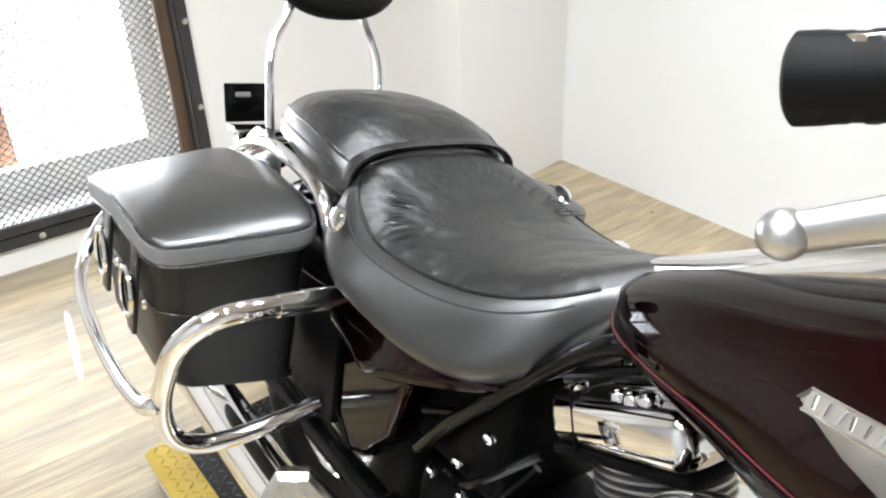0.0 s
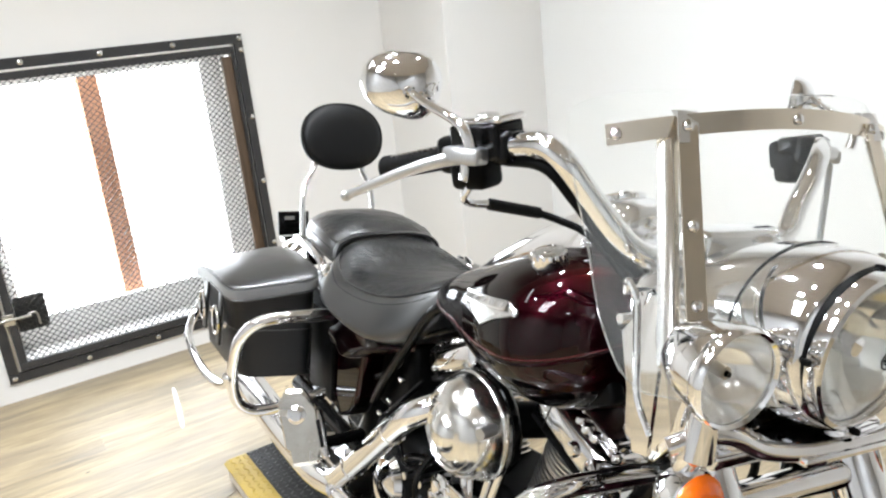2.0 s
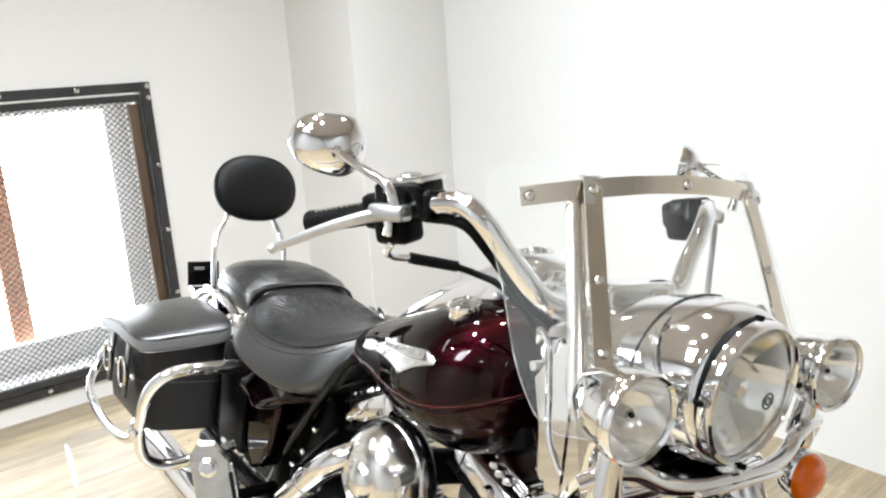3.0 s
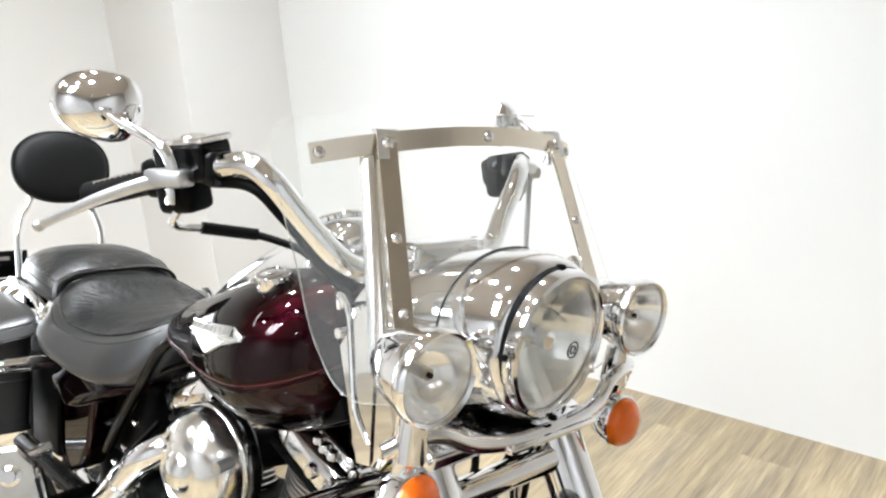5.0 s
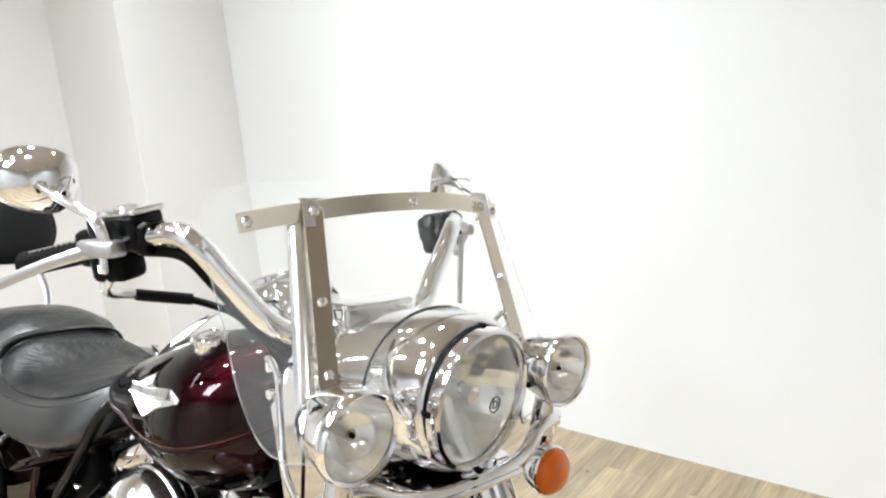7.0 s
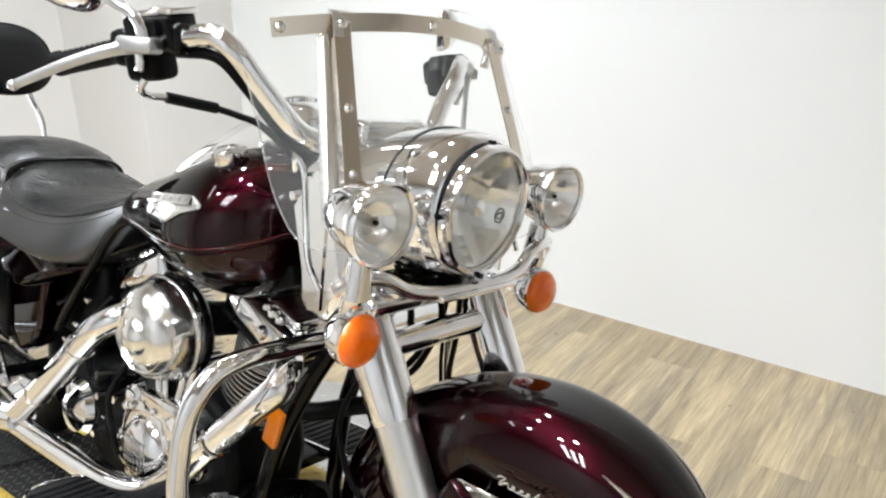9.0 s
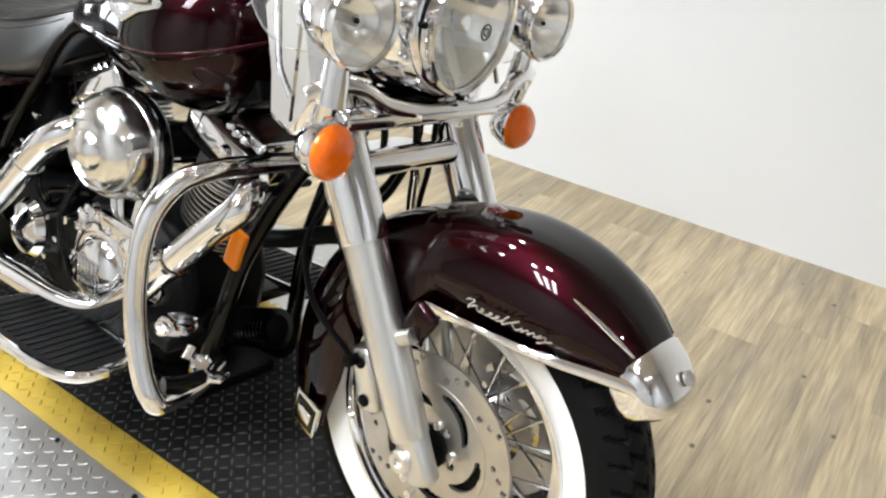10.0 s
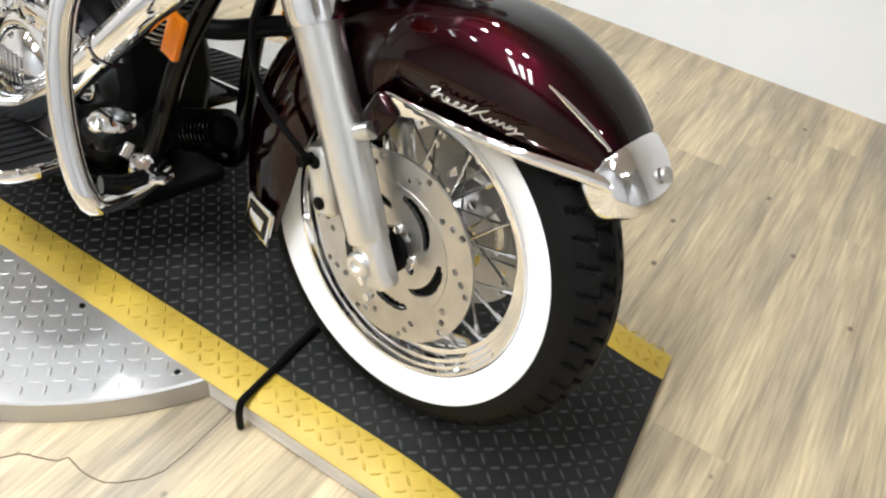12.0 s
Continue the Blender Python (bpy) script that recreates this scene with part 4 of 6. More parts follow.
def nacelle():
    h = Assembly("headlight_nacelle", B)
    keys = [(-0.1215, 0.0965, 0.8155, 1.0085), (-0.1245, 0.1015, 0.8105, 1.0135), (-0.137, 0.107, 0.805, 1.020), (-0.17, 0.116, 0.80, 1.024), (-0.21, 0.128, 0.80, 1.020), (-0.26, 0.148, 0.80, 1.012), (-0.31, 0.158, 0.81, 0.998), (-0.36, 0.150, 0.83, 0.982), (-0.39, 0.12, 0.86, 0.965)]
    bm = bmesh.new()
    secs = []
    for k in range(31):
        x = -0.1215 - 0.2685 * (k / 30) ** 1.35
        hw, b, t = mixed(keys, x)
        secs.append(oval(x, hw, b, t, 40, 2.1, 2.1, widest=0.5))
    loft(bm, secs, False)
    bm.faces.new([bm.verts.new(p) for p in secs[-1]])
    shell = part("nacelle_shell", bm, CHROME, h, "polished chrome headlight nacelle", front=True, angle=60)
    for x in (-0.205,):
        hw, b, t = mixed(keys, x)
        bm = bmesh.new()
        ring = oval(x, hw + 0.0012, b - 0.0012, t + 0.0012, 48, 2.1, 2.1)
        tube(bm, ring + [ring[0]], 0.0013, 6, 0, cap=False)
        part("nacelle_seam", bm, BLACKMATTE, shell, front=True)
    tilt = Vector((1, 0.07, -0.11)).normalized()
    c = Vector((-0.127, 0.001, 0.912))
    bm = bmesh.new()
    lathe(bm, [(0.0975, -0.01), (0.0987, 0.0), (0.0987, 0.0028), (0.0975, 0.0034)], c, tilt, 64)
    part("trim_gap", bm, BLACKMATTE, h, "black gasket ring", front=True)
    bm = bmesh.new()
    lathe(bm, [(0.0975, 0.0), (0.0985, 0.012), (0.096, 0.020), (0.091, 0.022), (0.088, 0.017), (0.088, 0.0)], c, tilt, 64)
    rim = part("trim_ring", bm, CHROME, h, "chrome headlight trim ring", front=True)
    for a in (90, 180, 0, 270):
        q = c + tilt * 0.012 + Vector((0, math.cos(radians(a)), math.sin(radians(a)))) * 0.099
        part("clip", chunk(q, (0.012, 0.008, 0.008), 0.002), BLACKMATTE, rim, front=True)
    bm = lens_shell([(0.0875, 0.013), (0.082, 0.017), (0.064, 0.026), (0.04, 0.033), (0.018, 0.036), (0, 0.0365)], c, tilt, 64)
    part("lens", bm, GLASS, h, "clear headlight lens", front=True).visible_shadow = False
    bm = bmesh.new()
    rot_ = Vector((0, 0, 1)).rotation_difference(tilt).to_matrix().to_4x4()
    flute = random.Random(3)
    for i in range(14):
        for j in range(9):
            u0, v0 = -0.0875 + 0.0125 * i, -0.0875 + 0.0195 * j
            lean_u, lean_v = flute.uniform(-0.05, 0.05), flute.uniform(-0.04, 0.04)
            quad = []
            for u, v in ((u0, v0), (u0 + 0.0125, v0), (u0 + 0.0125, v0 + 0.0195), (u0, v0 + 0.0195)):
                r_ = math.hypot(u, v)
                k_ = min(1.0, 0.0875 / r_) if r_ else 1.0
                u, v, r_ = u * k_, v * k_, min(r_, 0.0875)
                h_ = -0.045 + 0.055 * (r_ / 0.0875) ** 2 + lean_u * (u - u0) + lean_v * (v - v0)
                quad.append(Matrix.Translation(c) @ rot_ @ Vector((u, v, h_)))
            if (quad[0] - quad[2]).length > 0.004 and (quad[1] - quad[3]).length > 0.004:
                bm.faces.new([bm.verts.new(q) for q in quad])
    refl = part("reflector", bm, REFLECTOR, h, "silver reflector bowl with flutes", front=True, angle=1)
    bm = bmesh.new()
    lathe(bm, [(0, 0.002), (0.012, 0.0), (0.014, -0.006), (0.014, -0.05)], c, tilt, 20)
    part("bulb_shield", bm, CHROME, refl, front=True)
    for r_ in (0.0115, 0.006):
        bm = bmesh.new()
        lathe(bm, [(r_, 0.0), (r_, 0.0012), (r_ - 0.0018, 0.0014), (r_ - 0.0018, 0.0)], c + tilt * 0.0362, tilt, 24)
        part("medallion_ring", bm, BLACKMATTE, h, "small dark ring on the lens", front=True)
    # ignition switch boss and bar clamp on top
    bm = bmesh.new()
    lathe(bm, [(0.026, 0.0), (0.026, 0.012), (0.02, 0.018), (0, 0.019)], (-0.30, 0.02, 0.996), (0.1, 0, 1), 24)
    part("switch_knob", bm, CHROME, h, front=True)
    # inner fork-side panels below the nacelle
    for s in (-1, 1):
        bm = bmesh.new()
        prof = [(-0.30, 0.96), (-0.22, 0.93), (-0.20, 0.86), (-0.225, 0.78), (-0.27, 0.72), (-0.33, 0.74), (-0.34, 0.86)]
        loft(bm, [[(x, s * y, z) for x, z in prof] for y in (0.118, 0.168)])
        part("fork_shroud", bm, CHROME, h, "chrome fork shroud", front=True, bevel=0.012)
        part("shroud_bolt", rod((-0.31, s * 0.165, 0.913), (-0.31, s * 0.200, 0.913), 0.007, 14), CHROME, h, front=True)


nacelle()


def passing_lamp(s):
    l = Assembly("passing_lamp", B)
    c = Vector((-0.104 if s < 0 else -0.122, s * (0.218 if s < 0 else 0.192), 0.915))
    d_ = Vector((1, -s * 0.02, -0.08)).normalized()
    bm = bmesh.new()
    lathe(bm, [(0, -0.085), (0.018, -0.082), (0.036, -0.066), (0.048, -0.038), (0.053, -0.008), (0.053, 0.0)], c, d_, 40)
    part("bucket", bm, CHROME, l, "chrome lamp bucket", front=True)
    bm = bmesh.new()
    lathe(bm, [(0.0535, -0.006), (0.0565, -0.002), (0.0565, 0.008), (0.0535, 0.013), (0.050, 0.010), (0.050, 0.0)], c, d_, 48)
    part("rim", bm, CHROME, l, front=True)
    bm = lens_shell([(0.050, 0.008), (0.044, 0.012), (0.025, 0.016), (0, 0.0175)], c, d_, 48)
    part("lens", bm, GLASS, l, "clear glass lens", front=True).visible_shadow = False
    bm = bmesh.new()
    lathe(bm, [(0.0495, 0.006), (0.044, -0.012), (0.03, -0.03), (0.012, -0.038), (0, -0.038)], c, d_, 28)
    rf = part("reflector", bm, REFLECTOR, l, front=True, angle=60)
    part("bulb", rod(c - d_ * 0.036, c - d_ * 0.008, 0.0075, 14), STEEL, rf, "dull metal bulb shield", front=True)
    part("bulb_tip", rod(c - d_ * 0.008, c - d_ * 0.004, 0.0035, 12), BLACKMATTE, rf, front=True)
    part("mount", rod(c + Vector((-0.03, 0, -0.05)), c + Vector((-0.035, 0, -0.105)), 0.016, 18, 0.02), CHROME, l, front=True)


def turn_signal(s):
    l = Assembly("turn_signal", B)
    c = Vector((-0.150, s * 0.205, 0.745))
    d_ = Vector((1, -s * 0.05, 0.0)).normalized()
    bm = bmesh.new()
    lathe(bm, [(0, -0.05), (0.016, -0.047), (0.03, -0.032), (0.0385, -0.01), (0.04, 0.004), (0.0375, 0.006)], c, d_, 36)
    part("housing", bm, CHROME, l, "chrome bullet housing", front=True)
    bm = bmesh.new()
    lathe(bm, [(0.0375, 0.004), (0.037, 0.01), (0.031, 0.017), (0.018, 0.021), (0, 0.0225)], c, d_, 36)
    part("lens", bm, AMBER, l, "orange turn signal lens", front=True)
    part("stalk", rod(c + Vector((-0.018, 0, 0.03)), c + Vector((0.0, 0, 0.095)), 0.014, 16, 0.017), CHROME, l, front=True)


for s in (-1, 1):
    passing_lamp(s)
    turn_signal(s)
bm = bmesh.new()
tube(bm, [(-0.155, -0.245, 0.818), (-0.140, -0.218, 0.832), (-0.131, -0.180, 0.830), (-0.126, -0.13, 0.806), (-0.121, -0.066, 0.795), (-0.119, 0.0, 0.793), (-0.121, 0.066, 0.795), (-0.128, 0.115, 0.803), (-0.135, 0.150, 0.824), (-0.142, 0.195, 0.832), (-0.158, 0.225, 0.820)], 0.0108, 16)
part("lamp_bar", bm, CHROME, B, "chrome auxiliary lamp bar", front=True)
part("lamp_bar_plate", chunk((-0.165, 0, 0.79), (0.12, 0.17, 0.012), 0.005), CHROME, B, front=True)


def shield_point(y, z):
    return Vector((-0.262 - 1.15 * y * y - 0.5 * (z - 1.163), y, z))


def windshield():
    w = Assembly("windshield", B)
    # outline of the clear sheet: half widths by height
    keys = [(0.858, 0.18), (0.866, 0.245), (0.878, 0.266), (0.90, 0.276), (0.95, 0.282), (1.01, 0.280), (1.10, 0.279), (1.165, 0.272), (1.185, 0.25), (1.197, 0.18)]
    bm = bmesh.new()
    rings = []
    for k in range(33):
        z = 0.858 + 0.339 * k / 32
        hw = mixed(keys, z)[0]
        rings.append([bm.verts.new(shield_point(hw * (-1 + 2 * j / 24), z)) for j in range(25)])
    skin(bm, rings, False, False)
    sheet = part("clear_sheet", bm, ACRYLIC, w, "clear acrylic windshield sheet", front=True, angle=60)
    md = sheet.modifiers.new("thickness", "SOLIDIFY")
    md.thickness, md.use_rim = 0.0045, False
    sheet.visible_shadow = False
    for s in (-1, 1):
        bm = bmesh.new()
        tube(bm, [shield_point(s * 0.10, 0.858)] + [shield_point(s * mixed(keys, 0.858 + 0.339 * k / 32)[0], 0.858 + 0.339 * k / 32) for k in range(26)], 0.0010, 6, 0)
        part("sheet_edge", bm, EDGEACRYLIC, w, "polished edge of the sheet", front=True)

    def strip(name, pts, width_dir, wd, th=0.003, label="", metal=BRACKET, bulge=0.0):
        bm = bmesh.new()
        secs = []
        n = len(pts)
        for i, q in enumerate(pts):
            t = (pts[min(i + 1, n - 1)] - pts[max(i - 1, 0)]).normalized()
            out = t.cross(width_dir).normalized()
            if out.x < 0:
                out = -out
            wv = out.cross(t).normalized()
            secs.append([q + wv * wd * (0.5 - k / 8) + out * (th + bulge * math.sin(math.pi * k / 8)) for k in range(9)] + [q - wv * wd / 2, q + wv * wd / 2])
        loft(bm, secs)
        return part(name, bm, metal, w, label, front=True)

    bar = strip("cross_strip", [shield_point(-0.241 + 0.493 * k / 24, 1.167 - 0.42 * (-0.241 + 0.493 * k / 24) ** 2) + Vector((0.005, 0, 0)) for k in range(25)], Vector((0, 0, 1)), 0.0255, label="polished metal cross strip")
    for y, dx in ((-0.231, 0.0), (-0.153, 0.006), (0.008, 0.0), (0.180, 0.006), (0.242, 0.0)):
        q = shield_point(y, 1.167 - 0.42 * y * y) + Vector((0.008 + dx, 0, 0))
        bm = bmesh.new()
        lathe(bm, [(0.008, 0.0), (0.007, 0.003), (0.004, 0.005), (0, 0.0055)], q, (1, 0, 0.3), 14)
        part("acorn_nut", bm, CHROME, bar, front=True)
    for s in (-1, 1):
        top, tilt = (-0.153, -0.19) if s < 0 else (0.180, -0.15)
        side_at = lambda z: top + tilt * (1.158 - z)
        up = strip("upright_strip", [shield_point(side_at(z), z) + Vector((0.010, 0, 0)) for z in (1.158 - 0.215 * k / 12 for k in range(13))], Vector((-s * 0.12, 1, 0)), 0.027, label="polished metal upright strip")
        for z in (1.046, 0.962):
            q = shield_point(side_at(z), z) + Vector((0.013, 0, 0))
            bm = bmesh.new()
            lathe(bm, [(0.0075, 0.0), (0.0065, 0.003), (0.004, 0.005), (0, 0.0055)], q, (1, 0, 0.3), 14)
            part("acorn_nut", bm, CHROME, up, front=True)
        # clip that folds over the cross strip
        clip = [shield_point(side_at(z), z) + Vector((0.0135, 0, 0)) for z in (1.174, 1.166, 1.158, 1.148, 1.138)]
        bm = bmesh.new()
        loft(bm, [[q + Vector((0, -0.0155, 0)), q + Vector((0, 0.0155, 0)), q + Vector((-0.012 if i == 0 else -0.002, 0.0155, 0)), q + Vector((-0.012 if i == 0 else -0.002, -0.0155, 0))] for i, q in enumerate(clip)])
        part("strip_clip", bm, CHROME, up, front=True, angle=25)
        strip("inner_strip", [shield_point(side_at(z) + s * (0.011 + 0.03 * (1.15 - z)), z) + Vector((-0.008, 0, 0)) for z in (1.150 - 0.255 * k / 14 for k in range(15))], Vector((-s * 0.9, 1, 0)), 0.025, metal=SATINCHROME, bulge=0.004)
        bm = bmesh.new()
        loft(bm, [[(-0.25, s * y, 0.96), (-0.225, s * y, 0.955), (-0.235, s * y, 0.76), (-0.262, s * y, 0.755), (-0.30, s * y, 0.90)] for y in (0.197, 0.203)])
        part("mount_plate", bm, CHROME, w, "polished mounting plate beside the fork", front=True)
        bm = bmesh.new()
        tube(bm, [(-0.285, s * 0.215, 0.955), (-0.27, s * 0.225, 0.975), (-0.255, s * 0.222, 0.955), (-0.25, s * 0.22, 0.90), (-0.235, s * 0.225, 0.84), (-0.215, s * 0.22, 0.80)], 0.0045, 8)
        part("latch_wire", bm, CHROME, w, front=True)


windshield()


def bar_side(s, h):
    far = Matrix.Translation((-0.03, -0.008, -0.012)) if s > 0 else Matrix()

    def part_(name, bm, *args, **kw):
        bm.transform(far)
        return part(name, bm, *args, **kw)

    bm = bmesh.new()
    if s > 0:
        tube(bm, [(-0.335, 0, 0.982), (-0.335, 0.07, 0.984), (-0.345, 0.115, 0.998), (-0.36, 0.15, 1.035), (-0.385, 0.205, 1.082), (-0.415, 0.25, 1.108), (-0.454, 0.293, 1.113), (-0.505, 0.33, 1.10), (-0.56, 0.385, 1.082), (-0.612, 0.447, 1.057)], 0.0158, 18)
    else:
        tube(bm, [(-0.335, 0, 0.982), (-0.325, s * 0.07, 0.982), (-0.31, s * 0.14, 0.986), (-0.315, s * 0.19, 1.005), (-0.335, s * 0.235, 1.06), (-0.35, s * 0.268, 1.105), (-0.375, s * 0.285, 1.125), (-0.415, s * 0.297, 1.123), (-0.47, s * 0.319, 1.111), (-0.56, s * 0.352, 1.090), (-0.645, s * 0.383, 1.069)], 0.0158, 18)
    part("bar", bm, CHROME, h, "chrome handlebar tube", front=True)
    # grip with ribs
    a, b = Vector((-0.528, s * 0.341, 1.097)), Vector((-0.651, s * 0.386, 1.067))
    if s > 0:
        a, b = Vector((-0.507, 0.362, 1.097)), Vector((-0.586, 0.461, 1.067))
    d_ = (b - a).normalized()
    ln = (b - a).length
    bm = bmesh.new()
    prof = [(0.0150, -0.001), (0.0185, 0.0), (0.0188, 0.012)]
    for k in range(9):
        q = 0.016 + (ln - 0.034) * k / 9
        prof += [(0.0172, q), (0.0172, q + 0.006), (0.0178, q + 0.008), (0.0178, q + 0.012)]
    prof += [(0.0185, ln - 0.012), (0.0188, ln - 0.002), (0.016, ln), (0, ln + 0.001)]
    lathe(bm, prof, a, d_, 28)
    part_("grip", bm, RUBBER, h, "black ribbed rubber grip", front=True)
    bm = bmesh.new()
    loft(bm, [[a + d_ * u + Vector((0.0105, s * 0.006, 0.0115)) + Vector((dx * 0.7, s * 0.3 * dx, -dx * 0.6)) + Vector((0.7, 0.2 * s, 0.7)) * dz for dx, dz in ((-0.009, 0.0), (0.009, 0.0), (0.007, 0.005), (-0.007, 0.005))] for u in (0.012, ln - 0.01)])
    part_("grip_band", bm, CHROME, h, "chrome grip inlay", front=True, bevel=0.002)
    # housings
    hs = part_("master_cylinder" if s < 0 else "clutch_perch", chunk((-0.470, s * 0.314, 1.124), (0.085 if s < 0 else 0.05, 0.06, 0.050 if s < 0 else 0.03), 0.007, (8, -6, s * -19), 3), BLACKPAINT, h, "black control housing", front=True)
    if s < 0:
        part_("reservoir_lid", chunk((-0.468, -0.315, 1.152), (0.083, 0.058, 0.009), 0.004, (8, -6, 19), 3), CHROME, hs, "chrome reservoir lid", front=True)
        bm = bmesh.new()
        lathe(bm, [(0.016, 0.0), (0.014, 0.003), (0, 0.0035)], (-0.468, -0.315, 1.156), (0.1, -0.14, 1), 20)
        part_("lid_emblem", bm, BADGE, hs, front=True)
    part_("switch_box", chunk((-0.486, s * 0.322, 1.088), (0.062, 0.05, 0.060), 0.012, (8, -6, s * -19), 3), BLACKMATTE, h, "black switch housing", front=True)
    part_("throttle_housing", chunk((-0.516, s * 0.334, 1.102), (0.046, 0.046, 0.052), 0.012, (8, -6, s * -19), 3), BLACKMATTE, h, "black housing beside the grip", front=True)
    part_("switch_button", chunk((-0.47, s * 0.347, 1.083), (0.018, 0.008, 0.026), 0.003), CHROME, h, front=True)
    part_("bar_clamp", chunk((-0.435, s * 0.300, 1.118), (0.03, 0.05, 0.046), 0.01, (0, 0, s * -19), 3), BLACKPAINT, h, front=True)
    part_("clamp_bolt", rod((-0.425, s * 0.295, 1.118), (-0.385, s * 0.29, 1.118), 0.010, 12), CHROME, h, front=True)
    # lever
    bm = bmesh.new()
    tube(bm, [(-0.452, s * 0.352, 1.105), (-0.47, s * 0.385, 1.097), (-0.505, s * 0.418, 1.080), (-0.54, s * 0.445, 1.061), (-0.578, s * 0.472, 1.040)], [0.0066, 0.0060, 0.0054, 0.0048, 0.0043], 14, flat=1.5)
    lv = part_("lever", bm, ALUCAST, h, "satin silver lever with a ball end", front=True)
    bm = bmesh.new()
    bmesh.ops.create_uvsphere(bm, u_segments=16, v_segments=12, radius=0.0078)
    bm.transform(Matrix.Translation((-0.580, s * 0.473, 1.039)))
    part_("lever_ball", bm, ALUCAST, lv, front=True)
    part_("lever_pivot", chunk((-0.452, s * 0.355, 1.106), (0.055, 0.034, 0.022), 0.006, (0, 0, s * -30)), ALUCAST, lv, front=True)


def mirror(s):
    m = Assembly("mirror", B)
    # teardrop housing; its face looks back
    bm = bmesh.new()
    n = 36
    rot = Matrix.Translation((-0.582, s * 0.394, 1.192) if s < 0 else (-0.60, 0.40, 1.182)) @ Matrix.Rotation(radians(-26 if s < 0 else 42), 4, "Z") @ Matrix.Rotation(radians(4), 4, "Y") @ Matrix.Rotation(radians(s * 10), 4, "X")
    secs = []
    for dx, sc in ((0.030, 0.0), (0.0285, 0.3), (0.024, 0.58), (0.014, 0.84), (0.002, 0.97), (-0.006, 1.0), (-0.012, 0.98), (-0.013, 0.9)):
        ring = []
        for j in range(n):
            a = 2 * math.pi * j / n
            c, sn = math.cos(a), math.sin(a)
            yy = 0.057 * math.copysign(abs(c) ** 0.8, c) * max(sc, 0.001)
            zz = (0.0455 * (1 + 0.16 * c)) * math.copysign(abs(sn) ** 0.85, sn) * max(sc, 0.001)
            ring.append(rot @ Vector((dx, s * -yy, zz)))
        secs.append(ring)
    loft(bm, secs)
    hs = part("housing", bm, CHROME, m, "teardrop chrome mirror housing", front=True, angle=50)
    bm = bmesh.new()
    tube(bm, [(-0.441, s * 0.352, 1.11), (-0.443, s * 0.36, 1.135), (-0.46, s * 0.368, 1.15), (-0.51, s * 0.382, 1.167), (-0.562, s * 0.394, 1.186)], [0.009, 0.0075, 0.0065, 0.006, 0.006], 12)
    part("stem", bm, CHROME, m, "chrome mirror stem", front=True)
    bm = bmesh.new()
    loft(bm, [[rot @ Vector((-0.0145 - 0.0005 * q, s * -0.051 * math.copysign(abs(math.cos(2 * math.pi * j / n)) ** 0.8, math.cos(2 * math.pi * j / n)), 0.037 * math.sin(2 * math.pi * j / n))) for j in range(n)] for q in (0, 1)])
    part("mirror_glass", bm, CHROME, hs, front=True)
    part("ball_joint", rod((-0.550, s * 0.392, 1.181), (-0.564, s * 0.395, 1.187), 0.009, 14), CHROME, m, front=True)


hb = Assembly("handlebar", B)
for s in (-1, 1):
    bar_side(s, hb)
    mirror(s)
    part("riser", rod((-0.335, s * 0.055, 0.93), (-0.335, s * 0.055, 0.985), 0.018, 18), CHROME, hb, front=True)
part("clamp_cover", chunk((-0.318, -0.02, 0.996), (0.055, 0.135, 0.05), 0.010, (0, 0, 0), 4), CHROME, hb, "chrome handlebar clamp cover", front=True)
bm = bmesh.new()
tube(bm, [(-0.478, -0.335, 1.06), (-0.485, -0.338, 1.045), (-0.495, -0.32, 1.036), (-0.499, -0.29, 1.033)], 0.0055, 10)
part("line_end", bm, CHROME, hb, "bent chrome line end", front=True)
bm = bmesh.new()
tube(bm, [(-0.499, -0.292, 1.033), (-0.488, -0.215, 1.019)], 0.0085, 12, 0)
part("line_sleeve", bm, RUBBER, hb, "black rubber line sleeve", front=True)
bm = bmesh.new()
tube(bm, [(-0.489, -0.22, 1.02), (-0.465, -0.195, 1.011), (-0.421, -0.177, 0.998), (-0.37, -0.15, 0.95), (-0.34, -0.12, 0.88)], 0.0055, 10)
part("brake_line", bm, BLACKMATTE, hb, front=True)
for s in (-1, 1):
    bm = bmesh.new()
    if s < 0:
        tube(bm, [(-0.45, -0.30, 1.10), (-0.385, -0.278, 1.098), (-0.355, -0.25, 1.06), (-0.335, -0.205, 1.0), (-0.33, -0.16, 0.965)], 0.008, 10)
        part("wire_loom", bm, BLACKMATTE, hb, "black wiring loom along the bar", front=True)
    else:
        tube(bm, [(-0.43, 0.290, 1.085), (-0.412, 0.272, 1.085), (-0.402, 0.260, 1.06), (-0.398, 0.255, 0.97)], 0.005, 10)
        part("clutch_cable", bm, ALUCAST, hb, "grey clutch cable beside the bar", front=True)


# tank
TANK = [(-0.425, 0.06, 0.79, 0.875, 0.52), (-0.44, 0.11, 0.752, 0.906, 0.48), (-0.465, 0.16, 0.715, 0.926, 0.47), (-0.50, 0.195, 0.688, 0.940, 0.46), (-0.55, 0.213, 0.668, 0.944, 0.46), (-0.62, 0.210, 0.666, 0.935, 0.46), (-0.70, 0.195, 0.681, 0.908, 0.46), (-0.78, 0.172, 0.700, 0.876, 0.46), (-0.87, 0.147, 0.718, 0.843, 0.44), (-0.93, 0.118, 0.734, 0.815, 0.42), (-0.965, 0.08, 0.748, 0.797, 0.45)]


